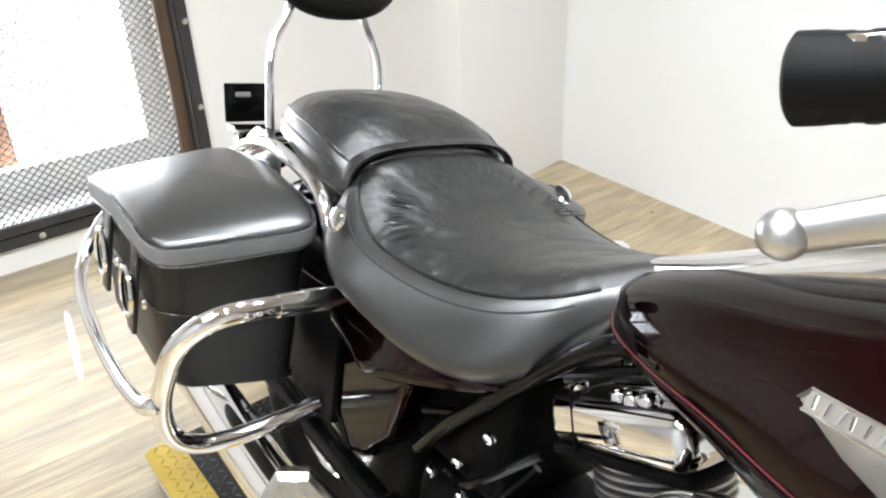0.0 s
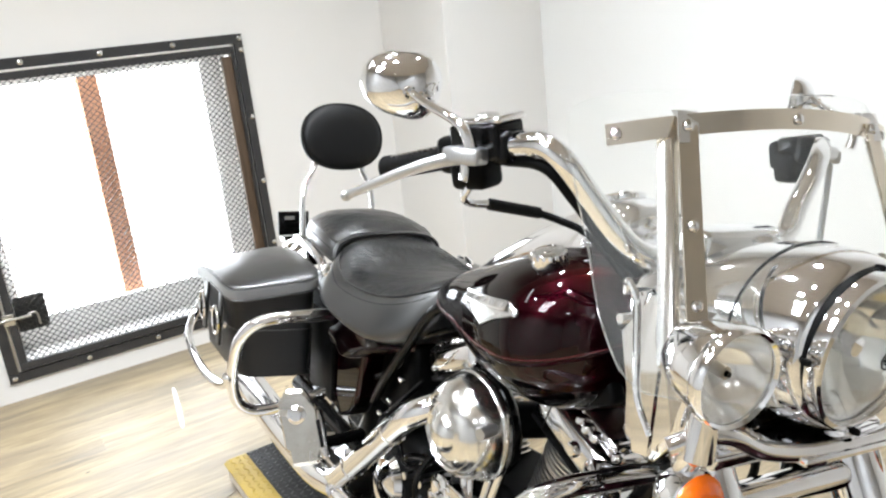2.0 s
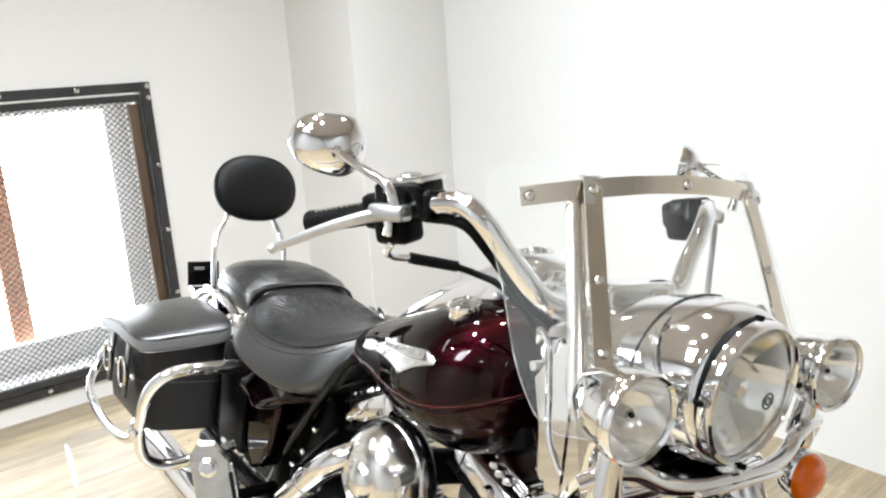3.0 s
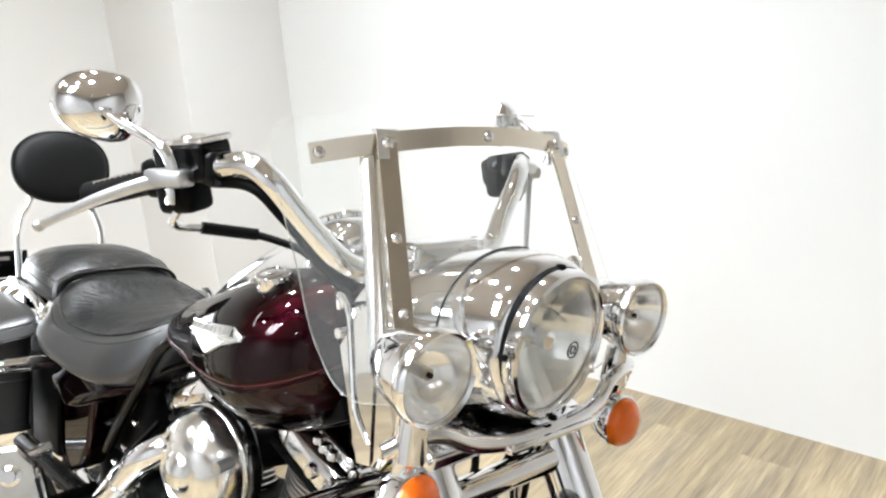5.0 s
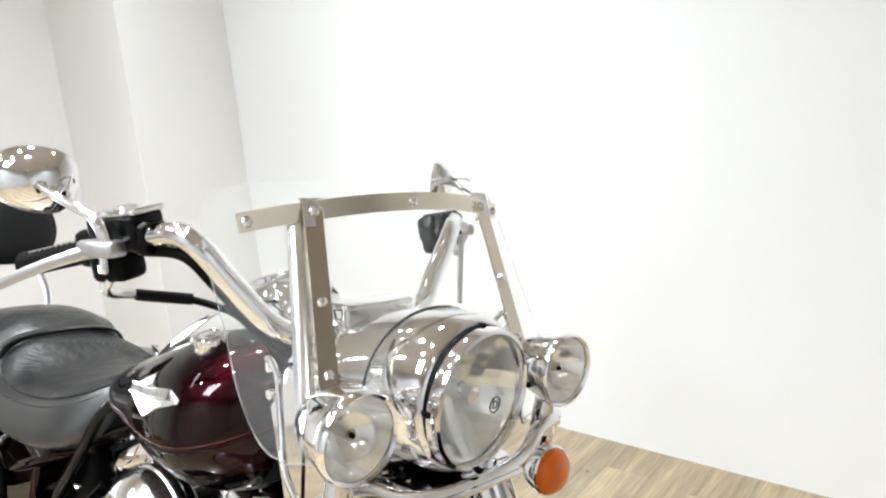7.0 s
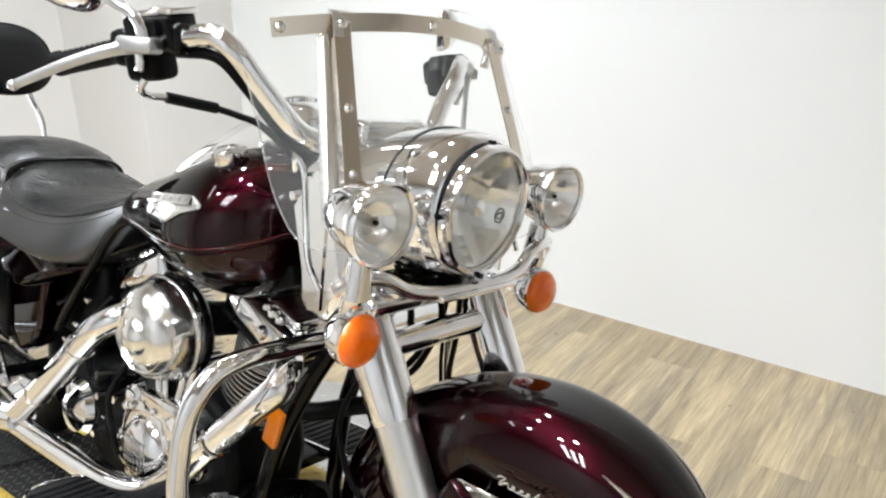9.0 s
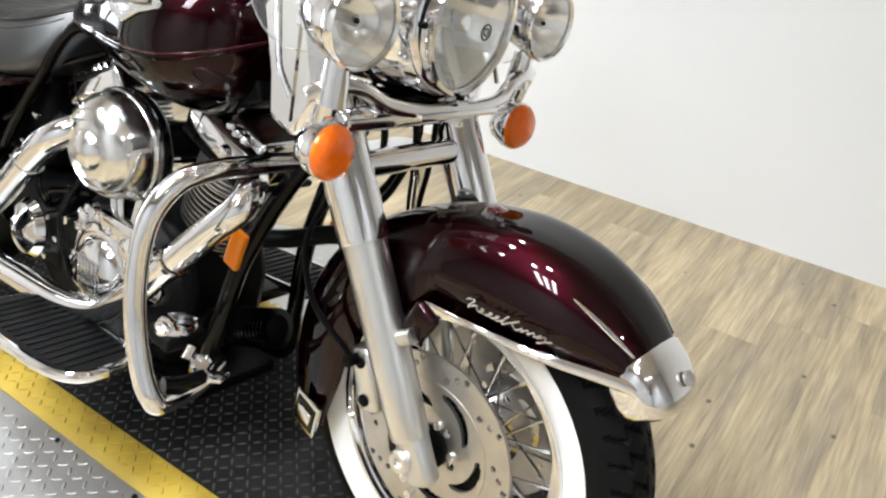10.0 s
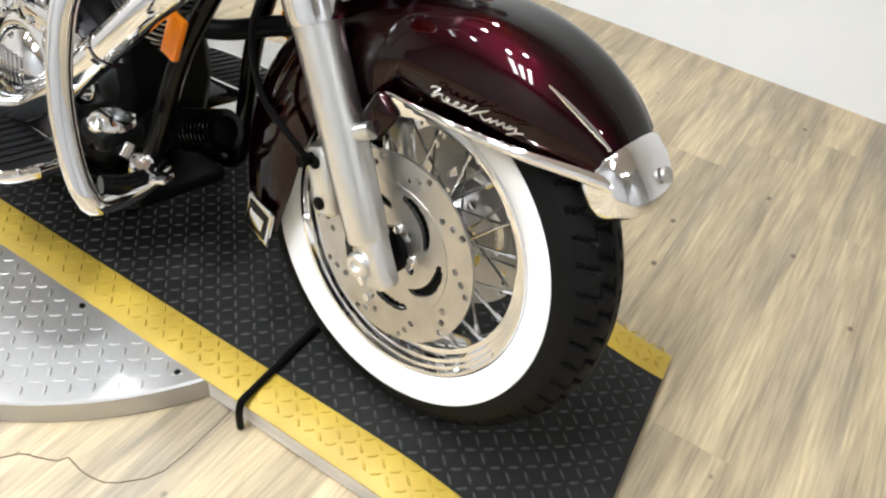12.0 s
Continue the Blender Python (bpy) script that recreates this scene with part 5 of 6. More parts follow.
def tank_surface(x, a, grow=0.0):
    hw, b, t, w = mixed(TANK, x)
    zc = b + (t - b) * w
    c, s = math.cos(a), math.sin(a)
    p = 2.4 if s >= 0 else 2.2
    h = (t - zc) if s >= 0 else (zc - b)
    return Vector((x, (hw + grow) * math.copysign(abs(c) ** (2 / p), c), zc + (h + grow) * math.copysign(abs(s) ** (2 / p), s)))


def fuel_tank():
    t = Assembly("fuel_tank", B)
    bm = bmesh.new()
    secs = []
    for k in range(49):
        u = k / 48
        x = -0.425 - 0.54 * (u * u * 2 if u < 0.22 else 0.0968 + (u - 0.22) * (1 - 0.0968) / 0.78)
        secs.append([tank_surface(x, 2 * math.pi * j / 56) for j in range(56)])
    loft(bm, secs)
    part("tank_shell", bm, PAINT, t, "deep maroon metallic fuel tank", angle=60)
    for s in (-1, 1):
        bm = bmesh.new()
        a = math.pi if s < 0 else 0.0
        tube(bm, [tank_surface(-0.43 - 0.53 * k / 40, a - s * 0.10, 0.0006) for k in range(41)], 0.0010, 6, 0)
        part("pinstripe", bm, STRIPE, t, "thin red pinstripe")
        bm = bmesh.new()
        tube(bm, [tank_surface(-0.43 - 0.53 * k / 40, a - s * 0.16, -0.001) for k in range(41)], 0.003, 6, 0)
        part("tank_seam", bm, PAINT, t)
        # side badge: a pointed plate with a long bar
        def on(x, z, out=0.004):
            hw, b, t, w = mixed(TANK, x)
            zc = b + (t - b) * w
            el = math.asin(max(-1.0, min(1.0, (z - zc) / (t - zc))) ** 1.1) if z > zc else 0.0
            return tank_surface(x, math.pi - el if s < 0 else el, out)
        outline = [(-0.716, 0.829), (-0.709, 0.838), (-0.63, 0.850), (-0.56, 0.859), (-0.549, 0.855), (-0.535, 0.849), (-0.536, 0.842), (-0.58, 0.828), (-0.624, 0.807), (-0.67, 0.816)]
        bm = bmesh.new()
        rows_ = []
        for grow, out in ((1.0, 0.0), (1.0, 0.004), (0.94, 0.0062), (0.80, 0.0048), (0.3, 0.0040)):
            rows_.append([bm.verts.new(on(-0.628 + (x + 0.628) * grow, 0.835 + (z - 0.835) * grow, out)) for x, z in outline])
        skin(bm, rows_, False)
        bm.faces.new(rows_[-1])
        bd = part("tank_badge", bm, BADGE, t, "silver wedge-shaped tank badge with a lettered band", angle=25)

        def along(u, v, out):
            # u runs along the band, v across it
            return on(-0.706 + 0.148 * u, 0.826 + 0.019 * u + 0.0125 * v, out)
        bm = bmesh.new()
        rows_ = [[bm.verts.new(along(u, v, out)) for u in [k / 12 for k in range(13)]] for v, out in ((0.0, 0.0055), (0.0, 0.0078), (1.0, 0.0078), (1.0, 0.0055))]
        skin(bm, rows_, False, False)
        part("badge_field", bm, STEEL, bd, "darker band of the badge")
        for v in (-0.02, 1.02):
            bm = bmesh.new()
            tube(bm, [along(k / 12, v, 0.0082) for k in range(13)], 0.0013, 6, 0)
            part("band_edge", bm, CHROME, bd)
        for k in range(15):
            u = 0.05 + 0.064 * k
            bm = bmesh.new()
            tube(bm, [along(u, 0.2, 0.0086), along(u + 0.012 * (k % 3 - 1), 0.82, 0.0086)], 0.0012, 6, 0)
            part("badge_bar", bm, CHROME, bd)
    # filler cap and gauge
    for s in (-1, 1):
        c = Vector((-0.567, s * 0.131, 0.931))
        bm = bmesh.new()
        lathe(bm, [(0.026, -0.016), (0.027, -0.001), (0.0285, 0.0), (0.0285, 0.0075), (0.0262, 0.0105), (0.020, 0.0115), (0.019, 0.0100), (0.010, 0.0105), (0.009, 0.0120), (0, 0.0125)], c, (0.05, s * 0.24, 1), 40)
        cap = part("filler_cap" if s < 0 else "fuel_gauge_cap", bm, CHROME, t, "chrome screw cap")
        bm = bmesh.new()
        for k in range(18):
            a = 2 * math.pi * k / 18
            box(bm, (0.0272, -0.0024, 0.0), (0.0302, 0.0024, 0.0085), Matrix.Translation(c) @ Vector((0, 0, 1)).rotation_difference(Vector((0.05, s * 0.24, 1))).to_matrix().to_4x4() @ Matrix.Rotation(a, 4, "Z"))
        part("cap_knurl", bm, CHROME, cap)
    # dash console along the top
    bm = bmesh.new()
    keys = [(-0.468, 0.050, 0.93, 1.000), (-0.476, 0.064, 0.92, 1.016), (-0.495, 0.072, 0.92, 1.027), (-0.53, 0.078, 0.92, 1.028), (-0.60, 0.080, 0.91, 1.000), (-0.70, 0.078, 0.885, 0.950), (-0.80, 0.066, 0.85, 0.897), (-0.88, 0.05, 0.81, 0.850), (-0.98, 0.028, 0.77, 0.80)]
    secs = []
    for k in range(33):
        x = -0.468 - 0.512 * (k / 32) ** 1.3
        hw, b, tp = mixed(keys, x)
        secs.append(oval(x, hw, b, tp, 32, 3.0, 4))
    loft(bm, secs)
    con = part("dash_console", bm, CHROME, t, "chrome dash console", angle=50)
    bm = bmesh.new()
    lathe(bm, [(0.050, -0.006), (0.052, 0.004), (0.049, 0.008), (0.045, 0.005), (0, 0.005)], (-0.572, 0, 1.012), (-0.42, 0, 1), 40)
    part("speedometer", bm, CHROME, con, "round speedometer with a chrome bezel")


fuel_tank()

SEAT = [(-0.955, 0.05, 0.755, 0.805), (-0.985, 0.085, 0.70, 0.795), (-1.02, 0.130, 0.645, 0.780), (-1.07, 0.166, 0.618, 0.762), (-1.14, 0.190, 0.615, 0.745), (-1.22, 0.207, 0.632, 0.738), (-1.29, 0.214, 0.652, 0.744), (-1.35, 0.200, 0.672, 0.765), (-1.39, 0.174, 0.685, 0.783), (-1.425, 0.14, 0.70, 0.794)]
PILLION = [(-1.405, 0.125, 0.70, 0.792), (-1.43, 0.150, 0.695, 0.808), (-1.48, 0.162, 0.70, 0.826), (-1.55, 0.160, 0.705, 0.834), (-1.62, 0.150, 0.715, 0.832), (-1.68, 0.130, 0.725, 0.822), (-1.72, 0.10, 0.735, 0.806), (-1.745, 0.06, 0.75, 0.785)]


def seat_ring(keys, x, n=48, grow=0.0):
    hw, b, t = mixed(keys, x)
    out = []
    for j in range(n):
        a = 2 * math.pi * j / n
        c, s = math.cos(a), math.sin(a)
        zc = b + (t - b) * 0.5
        p_ = 4.2 if keys is SEAT else 2.6
        y = (hw + grow) * math.copysign(abs(c) ** (2 / p_), c)
        z = zc + ((t - b) / 2 + grow) * math.copysign(abs(s) ** (2 / p_), s)
        if s > 0:
            z -= 0.012 * (y / hw) ** 4
            z += 0.0022 * math.sin(y * 160 + x * 50) * max(0, 1 - abs(x + 1.34) / 0.09) * (1 - (y / hw) ** 2)
        if keys is SEAT:
            # the sides flare a little towards the bottom
            y *= 0.965 - 0.20 * (z - zc) / (t - b) * 2
        elif s < 0:
            y *= 1 - 0.07 * abs(s)
        out.append((x, y, z))
    return out


def seat():
    st = Assembly("seat", B)
    for name, keys, x0, x1, label in (("rider_seat", SEAT, -0.955, -1.425, "black leather rider seat with gathered pleats"), ("pillion_seat", PILLION, -1.405, -1.745, "black leather passenger seat pad")):
        bm = bmesh.new()
        loft(bm, [seat_ring(keys, x0 + (x1 - x0) * k / 40) for k in range(41)])
        cushion = part(name, bm, SIDELEATHER, st, label, angle=70)
        bm = bmesh.new()
        rings = [[bm.verts.new(p) for p in seat_ring(keys, x0 + (x1 - x0) * k / 40, grow=0.0012)[4:21]] for k in range(1, 40)]
        skin(bm, rings, False, False)
        part("top_panel", bm, LEATHER, cushion, "soft creased leather top panel", angle=70)
        # piping round the top panel
        for s in (-1, 1):
            bm = bmesh.new()
            pts = []
            for k in range(3, 39):
                ring = seat_ring(keys, x0 + (x1 - x0) * k / 40, grow=0.0014)
                i = 4 if s > 0 else 20
                pts.append(ring[i])
            tube(bm, pts, 0.0028, 8, 0)
            part("piping", bm, LEATHER, cushion)
            bm = bmesh.new()
            pts = []
            for k in range(4, 38):
                ring = seat_ring(keys, x0 + (x1 - x0) * k / 40, grow=0.0004)
                i = 2 if s > 0 else 22
                pts.append(ring[i])
            tube(bm, pts, 0.0014, 6, 0)
            part("stitch_line", bm, THREAD, cushion)
    # pleats round the back of the rider panel
    fold = random.Random(8)
    for k in range(34):
        a = radians(-98 + 196 * k / 33 + fold.uniform(-2, 2))
        inner = fold.uniform(0.66, 0.80)
        pts = []
        for i in range(4):
            g = 1.0 - (1.0 - inner) * i / 3
            qx, qy = -1.262 - 0.128 * math.cos(a) * g, (0.162 * math.sin(a) + fold.uniform(-0.002, 0.002)) * g
            hw, b, tp = mixed(SEAT, qx)
            pts.append((qx, qy, tp - 0.012 * (qy / hw) ** 4 - 0.0006))
        bm = bmesh.new()
        tube(bm, pts, [0.0006, 0.0026, 0.0020, 0.0005], 8, 4, flat=0.6)
        part("pleat", bm, LEATHER, st)
    # strap over the join
    bm = bmesh.new()
    secs = []
    for k in range(21):
        a = math.pi * k / 20
        c, s_ = math.cos(a), math.sin(a)
        y = 0.150 * math.copysign(abs(c) ** (2 / 3.2), c)
        z = 0.742 + 0.064 * abs(s_) ** (2 / 3.2)
        secs.append([(x, y * sc, 0.742 + (z - 0.742) * sc + dz) for x, sc, dz in ((-1.405, 1.0, -0.003), (-1.420, 1.01, 0.0), (-1.426, 1.0, -0.002), (-1.42, 0.96, -0.006), (-1.408, 0.96, -0.006))])
    loft(bm, secs)
    part("seat_strap", bm, LEATHER, st, "black leather strap over the seat join")
    for s in (-1, 1):
        bm = bmesh.new()
        lathe(bm, [(0.017, 0.0), (0.015, 0.005), (0.008, 0.008), (0, 0.009)], (-1.336, s * 0.200, 0.732), (0, s, 0.5), 20)
        part("concho", bm, CHROME, st, "chrome concho button")


seat()


def backrest():
    b = Assembly("backrest", B)
    c = Vector((-1.80, 0.014, 1.02))
    bm = bmesh.new()
    secs = []
    rot = Matrix.Rotation(radians(-12), 4, "Y")
    for dx, sc in ((0.032, 0.02), (0.031, 0.45), (0.026, 0.78), (0.016, 0.95), (0.0, 1.0), (-0.014, 0.97), (-0.022, 0.85), (-0.023, 0.02)):
        secs.append([c + rot @ Vector((dx, 0.127 * sc * math.copysign(abs(math.cos(2 * math.pi * j / 48)) ** 0.86, math.cos(2 * math.pi * j / 48)), (0.098 - 0.012 * 0) * sc * math.copysign(abs(math.sin(2 * math.pi * j / 48)) ** 0.9, math.sin(2 * math.pi * j / 48)))) for j in range(48)])
    loft(bm, secs)
    pad = part("pad", bm, PADLEATHER, b, "oval black leather backrest pad", angle=70)
    bm = bmesh.new()
    ring = [c + rot @ Vector((0.012, 0.1245 * math.copysign(abs(math.cos(2 * math.pi * j / 48)) ** 0.86, math.cos(2 * math.pi * j / 48)), 0.096 * math.copysign(abs(math.sin(2 * math.pi * j / 48)) ** 0.9, math.sin(2 * math.pi * j / 48)))) for j in range(49)]
    tube(bm, ring, 0.003, 8, 0, cap=False)
    part("piping", bm, PADLEATHER, pad)
    for s in (-1, 1):
        bm = bmesh.new()
        tube(bm, [(-1.765, s * 0.112 + 0.006, 0.66), (-1.785, s * 0.112 + 0.008, 0.76), (-1.80, s * 0.110 + 0.010, 0.84), (-1.815, s * 0.098 + 0.012, 0.885), (-1.82, s * 0.075 + 0.014, 0.93), (-1.822, s * 0.06 + 0.014, 1.0)], 0.0085, 12, flat=0.8)
        part("upright", bm, CHROME, b, "bent chrome sissy-bar upright")
        bm = bmesh.new()
        loft(bm, [[(-1.70, s * y, 0.70), (-1.755, s * y, 0.735), (-1.80, s * y, 0.73), (-1.90, s * y, 0.66), (-1.92, s * y, 0.63), (-1.75, s * y, 0.655), (-1.69, s * y, 0.66)] for y in (0.118, 0.124)])
        part("side_plate", bm, CHROME, b, "chrome side plate", bevel=0.002)
    part("cross_bar", rod((-1.90, -0.12, 0.675), (-1.90, 0.12, 0.675), 0.009), CHROME, b)


backrest()

bm = chunk((-1.955, -0.075, 0.735), (0.006, 0.10, 0.075), 0.002, (0, -10, 0))
ob = part("plate_holder", bm, BLACKPAINT, B, "black number plate holder")
part("plate_slot", chunk((-1.9505, -0.09, 0.752), (0.004, 0.03, 0.01), 0.001, (0, -10, 0)), ZINC, ob)
part("tail_bracket", chunk((-1.92, -0.07, 0.69), (0.06, 0.10, 0.014), 0.004), CHROME, B)
bm = bmesh.new()
lathe(bm, [(0.0, 0.0), (0.03, 0.0), (0.034, -0.01), (0.034, -0.04)], (-2.0, 0.0, 0.63), (-1, 0, 0.1), 30)
part("tail_lamp", bm, REDLENS, B, "red tail lamp")


def saddlebag(s):
    g = Assembly("saddlebag", B)
    def ring(z, grow=0.0, n=56):
        k = (z - 0.43) / 0.26
        y_in, y_out = 0.186, 0.377 + 0.025 * k
        x_f, x_r = -1.405 - 0.04 * (1 - k), -1.835 + 0.02 * (1 - k)
        cx, cy = (x_f + x_r) / 2, (y_in + y_out) / 2
        hx, hy = (x_f - x_r) / 2 + grow, (y_out - y_in) / 2 + grow
        pts = []
        for j in range(n):
            a = 2 * math.pi * j / n
            c_, s_ = math.cos(a), math.sin(a)
            x, y = cx + hx * math.copysign(abs(c_) ** 0.25, c_), cy + hy * math.copysign(abs(s_) ** 0.30, s_)
            x -= 0.045 * (y - y_in) / 0.2 * max(0, (x - x_r) / (x_f - x_r))
            pts.append((x, s * y, z))
        return pts

    def slope(p, lift):
        # the lid is domed along its length and falls outwards
        u = max(0.0, min(1.0, (-1.40 - p[0]) / 0.44))
        return (p[0], p[1], p[2] - lift * (0.036 * (abs(p[1]) - 0.19) / 0.2 - 0.030 * math.sin(math.pi * u) + 0.018 * u) + (0.0 if s < 0 else -0.03))
    bm = bmesh.new()
    secs = [[(p[0] * 0.99 - 0.012, p[1] * 0.97, p[2]) for p in ring(0.425)]] + [ring(z) for z in (0.437, 0.47, 0.53, 0.6)] + [[slope(p, 0.9) for p in ring(0.668)]]
    loft(bm, secs)
    body = part("bag_body", bm, BAGLEATHER, g, "black leather saddlebag body", angle=60)
    bm = bmesh.new()
    seam = [(x_, y_, 0.556) for x_, y_, z_ in ring(0.556, 0.0006)]
    tube(bm, seam + [seam[0]], 0.0016, 6, 0, cap=False)
    part("body_seam", bm, LEATHER, body)
    bm = bmesh.new()
    secs = [[slope(p, 1) for p in ring(0.662, 0.005)], [slope(p, 1) for p in ring(0.666, 0.007)], [slope(p, 1) for p in ring(0.694, 0.005)]]
    base = ring(0.694, 0.005)
    cx = sum(p[0] for p in base) / len(base)
    cy = sum(p[1] for p in base) / len(base)
    for sc, z in ((0.99, 0.6985), (0.965, 0.7015), (0.85, 0.7045), (0.6, 0.708), (0.3, 0.7095), (0.02, 0.710)):
        secs.append([slope((cx + (p[0] - cx) * sc, cy + (p[1] - cy) * sc, z), 1) for p in base])
    loft(bm, secs)
    lid = part("bag_lid", bm, SIDELEATHER, g, "flat black leather lid with a piped edge", angle=60)
    for grow, z in ((0.0052, 0.6965), (0.0072, 0.6645)):
        bm = bmesh.new()
        r_ = [slope(p, 1) for p in ring(z, grow)]
        tube(bm, r_ + [r_[0]], 0.0024, 6, 0, cap=False)
        part("lid_piping", bm, LEATHER, lid)
    bm = bmesh.new()
    loft(bm, [[slope(p, 1) for p in ring(z, grow)] for z, grow in ((0.668, 0.0050), (0.669, 0.0086), (0.680, 0.0092), (0.692, 0.0080), (0.693, 0.0040))])
    part("edge_band", bm, BANDLEATHER, lid, "greyer worn leather band round the lid", angle=60)
    for dx in (0.0, 0.022):
        bm = bmesh.new()
        lathe(bm, [(0.004, 0.0), (0.003, 0.002), (0, 0.0025)], (-1.56 + dx, s * 0.235, 0.7165 if s < 0 else 0.675), (0, 0, 1), 10)
        part("rivet", bm, ZINC, lid)
    for x in (-1.55, -1.70):
        strap = part("strap", chunk((x, s * 0.401, 0.580), (0.032, 0.007, 0.16), 0.002, (s * 4, 0, 0)), LEATHER, g, "black leather buckle strap")
        bm = bmesh.new()
        ring_ = [(x + 0.03 * math.cos(2 * math.pi * k / 20), s * 0.413, 0.565 + 0.036 * math.sin(2 * math.pi * k / 20)) for k in range(21)]
        tube(bm, ring_, 0.004, 8, 0, cap=False)
        part("buckle", bm, CHROME, strap, "chrome ring buckle")
        bm = bmesh.new()
        lathe(bm, [(0.024, 0.0), (0.02, 0.004), (0, 0.006)], (x, s * 0.406, 0.565), (0, s, 0), 20)
        part("concho", bm, BLACKMATTE, strap)
        bm = bmesh.new()
        lathe(bm, [(0.008, 0.0), (0.006, 0.005), (0, 0.006)], (x + 0.05, s * 0.400, 0.565), (0, s, 0), 14)
        part("stud", bm, CHROME, strap)


def bag_guard(s):
    g = Assembly("bag_guard", B)
    bm = bmesh.new()
    tube(bm, [(-1.335, s * 0.165, 0.622), (-1.325, s * 0.22, 0.625), (-1.322, s * 0.30, 0.628), (-1.33, s * 0.365, 0.618), (-1.355, s * 0.40, 0.575), (-1.385, s * 0.408, 0.51), (-1.415, s * 0.404, 0.445), (-1.435, s * 0.385, 0.385), (-1.44, s * 0.35, 0.355), (-1.435, s * 0.30, 0.352), (-1.425, s * 0.23, 0.368), (-1.42, s * 0.16, 0.385)], 0.0145, 16)
    part("front_hoop", bm, CHROME, g, "chrome saddlebag guard hoop")
    bm = bmesh.new()
    tube(bm, [(-1.41, s * 0.405, 0.455), (-1.47, s * 0.415, 0.42), (-1.60, s * 0.418, 0.395), (-1.78, s * 0.415, 0.39), (-1.92, s * 0.405, 0.41), (-1.985, s * 0.375, 0.45), (-1.99, s * 0.33, 0.52), (-1.97, s * 0.25, 0.54), (-1.95, s * 0.15, 0.54)], 0.0115, 14)
    part("rear_rail", bm, CHROME, g)
    bm = bmesh.new()
    lathe(bm, [(0.014, 0.0), (0.013, 0.006), (0.007, 0.011), (0, 0.012)], (-1.405, s * 0.418, 0.461), (0.5, s, 0), 14)
    part("acorn_bolt", bm, CHROME, g)
    part("joint_sleeve", rod((-1.324, s * 0.215, 0.625), (-1.322, s * 0.285, 0.628), 0.0165, 16), CHROME, g)
    bm = bmesh.new()
    tube(bm, [(-1.385, s * 0.175, 0.66), (-1.40, s * 0.178, 0.70), (-1.46, s * 0.172, 0.735), (-1.60, s * 0.165, 0.745), (-1.74, s * 0.150, 0.72), (-1.85, s * 0.14, 0.67)], 0.011, 14)
    part("seat_rail", bm, CHROME, g, "chrome grab rail beside the seat")


for s in (-1, 1):
    saddlebag(s)
    bag_guard(s)


def side_cover(s):
    c = Assembly("side_cover", B)
    bm = bmesh.new()
    keys = [(-1.058, 0.634, 0.620, 0.608, 0.128), (-1.12, 0.650, 0.604, 0.584, 0.158), (-1.20, 0.664, 0.578, 0.551, 0.176), (-1.27, 0.668, 0.556, 0.528, 0.182), (-1.33, 0.662, 0.566, 0.528, 0.172), (-1.42, 0.640, 0.565, 0.510, 0.155)]
    secs = []
    for k in range(29):
        x = -1.058 - 0.362 * k / 28
        t, m_, b, y = mixed(keys, x)
        secs.append([(x, s * 0.09, b + 0.004), (x, s * (y - 0.030), b), (x, s * (y - 0.010), b + 0.003), (x, s * y, b + (m_ - b) * 0.35), (x, s * (y + 0.003), b + (m_ - b) * 0.75), (x, s * (y + 0.001), m_ + 0.002), (x, s * (y - 0.010), m_ + (t - m_) * 0.25), (x, s * (y - 0.022), m_ + (t - m_) * 0.6), (x, s * (y - 0.040), t), (x, s * 0.09, t)])
    loft(bm, secs)
    part("cover_ridge", bm, PAINT, c, "maroon side cover with a rounded ridge", angle=40)
    outline = [(-1.18, 0.62), (-1.212, 0.525), (-1.236, 0.44), (-1.28, 0.375), (-1.335, 0.347), (-1.41, 0.362), (-1.485, 0.43), (-1.475, 0.53), (-1.42, 0.62)]
    bm = bmesh.new()
    loft(bm, [[(x, s * y, z) for x, z in outline] for y in (0.09, 0.150)])
    part("cover_panel", bm, PAINT, c, "flat glossy lower panel of the side cover", bevel=0.012)
    bm = bmesh.new()
    tube(bm, [(-1.475, s * 0.152, 0.50), (-1.40, s * 0.153, 0.42), (-1.335, s * 0.152, 0.355)], 0.0018, 6)
    part("panel_seam", bm, BLACKMATTE, c)


for s in (-1, 1):
    side_cover(s)


def rear_wheel():
    w = Assembly("rear_wheel", B)
    C = (-1.612, 0, 0.312)
    bm = bmesh.new()
    lathe(bm, [(0.205, -0.05), (0.232, -0.063), (0.262, -0.066), (0.286, -0.06), (0.303, -0.04), (0.312, 0), (0.303, 0.04), (0.286, 0.06), (0.262, 0.066), (0.232, 0.063), (0.205, 0.05)], C, (0, 1, 0), 72)
    part("tyre", bm, RUBBER, w)
    bm = bmesh.new()
    lathe(bm, [(0.214, -0.053), (0.196, -0.034), (0.182, 0), (0.196, 0.034), (0.214, 0.053), (0.176, 0.0)], C, (0, 1, 0), 60, closed=True)
    part("rim", bm, CHROME, w)
    bm = bmesh.new()
    lathe(bm, [(0.02, -0.09), (0.06, -0.085), (0.05, 0), (0.06, 0.085), (0.02, 0.09)], C, (0, 1, 0), 30)
    part("hub", bm, CHROME, w)
    for i in range(20):
        a = 2 * math.pi * i / 20
        s = 1 if i % 2 else -1
        part("spoke", rod((C[0] + 0.05 * math.cos(a + 0.7 * s), s * 0.05, C[2] + 0.05 * math.sin(a + 0.7 * s)), (C[0] + 0.181 * math.cos(a), s * 0.01, C[2] + 0.181 * math.sin(a)), 0.0022, 6), SPOKE, w)


rear_wheel()


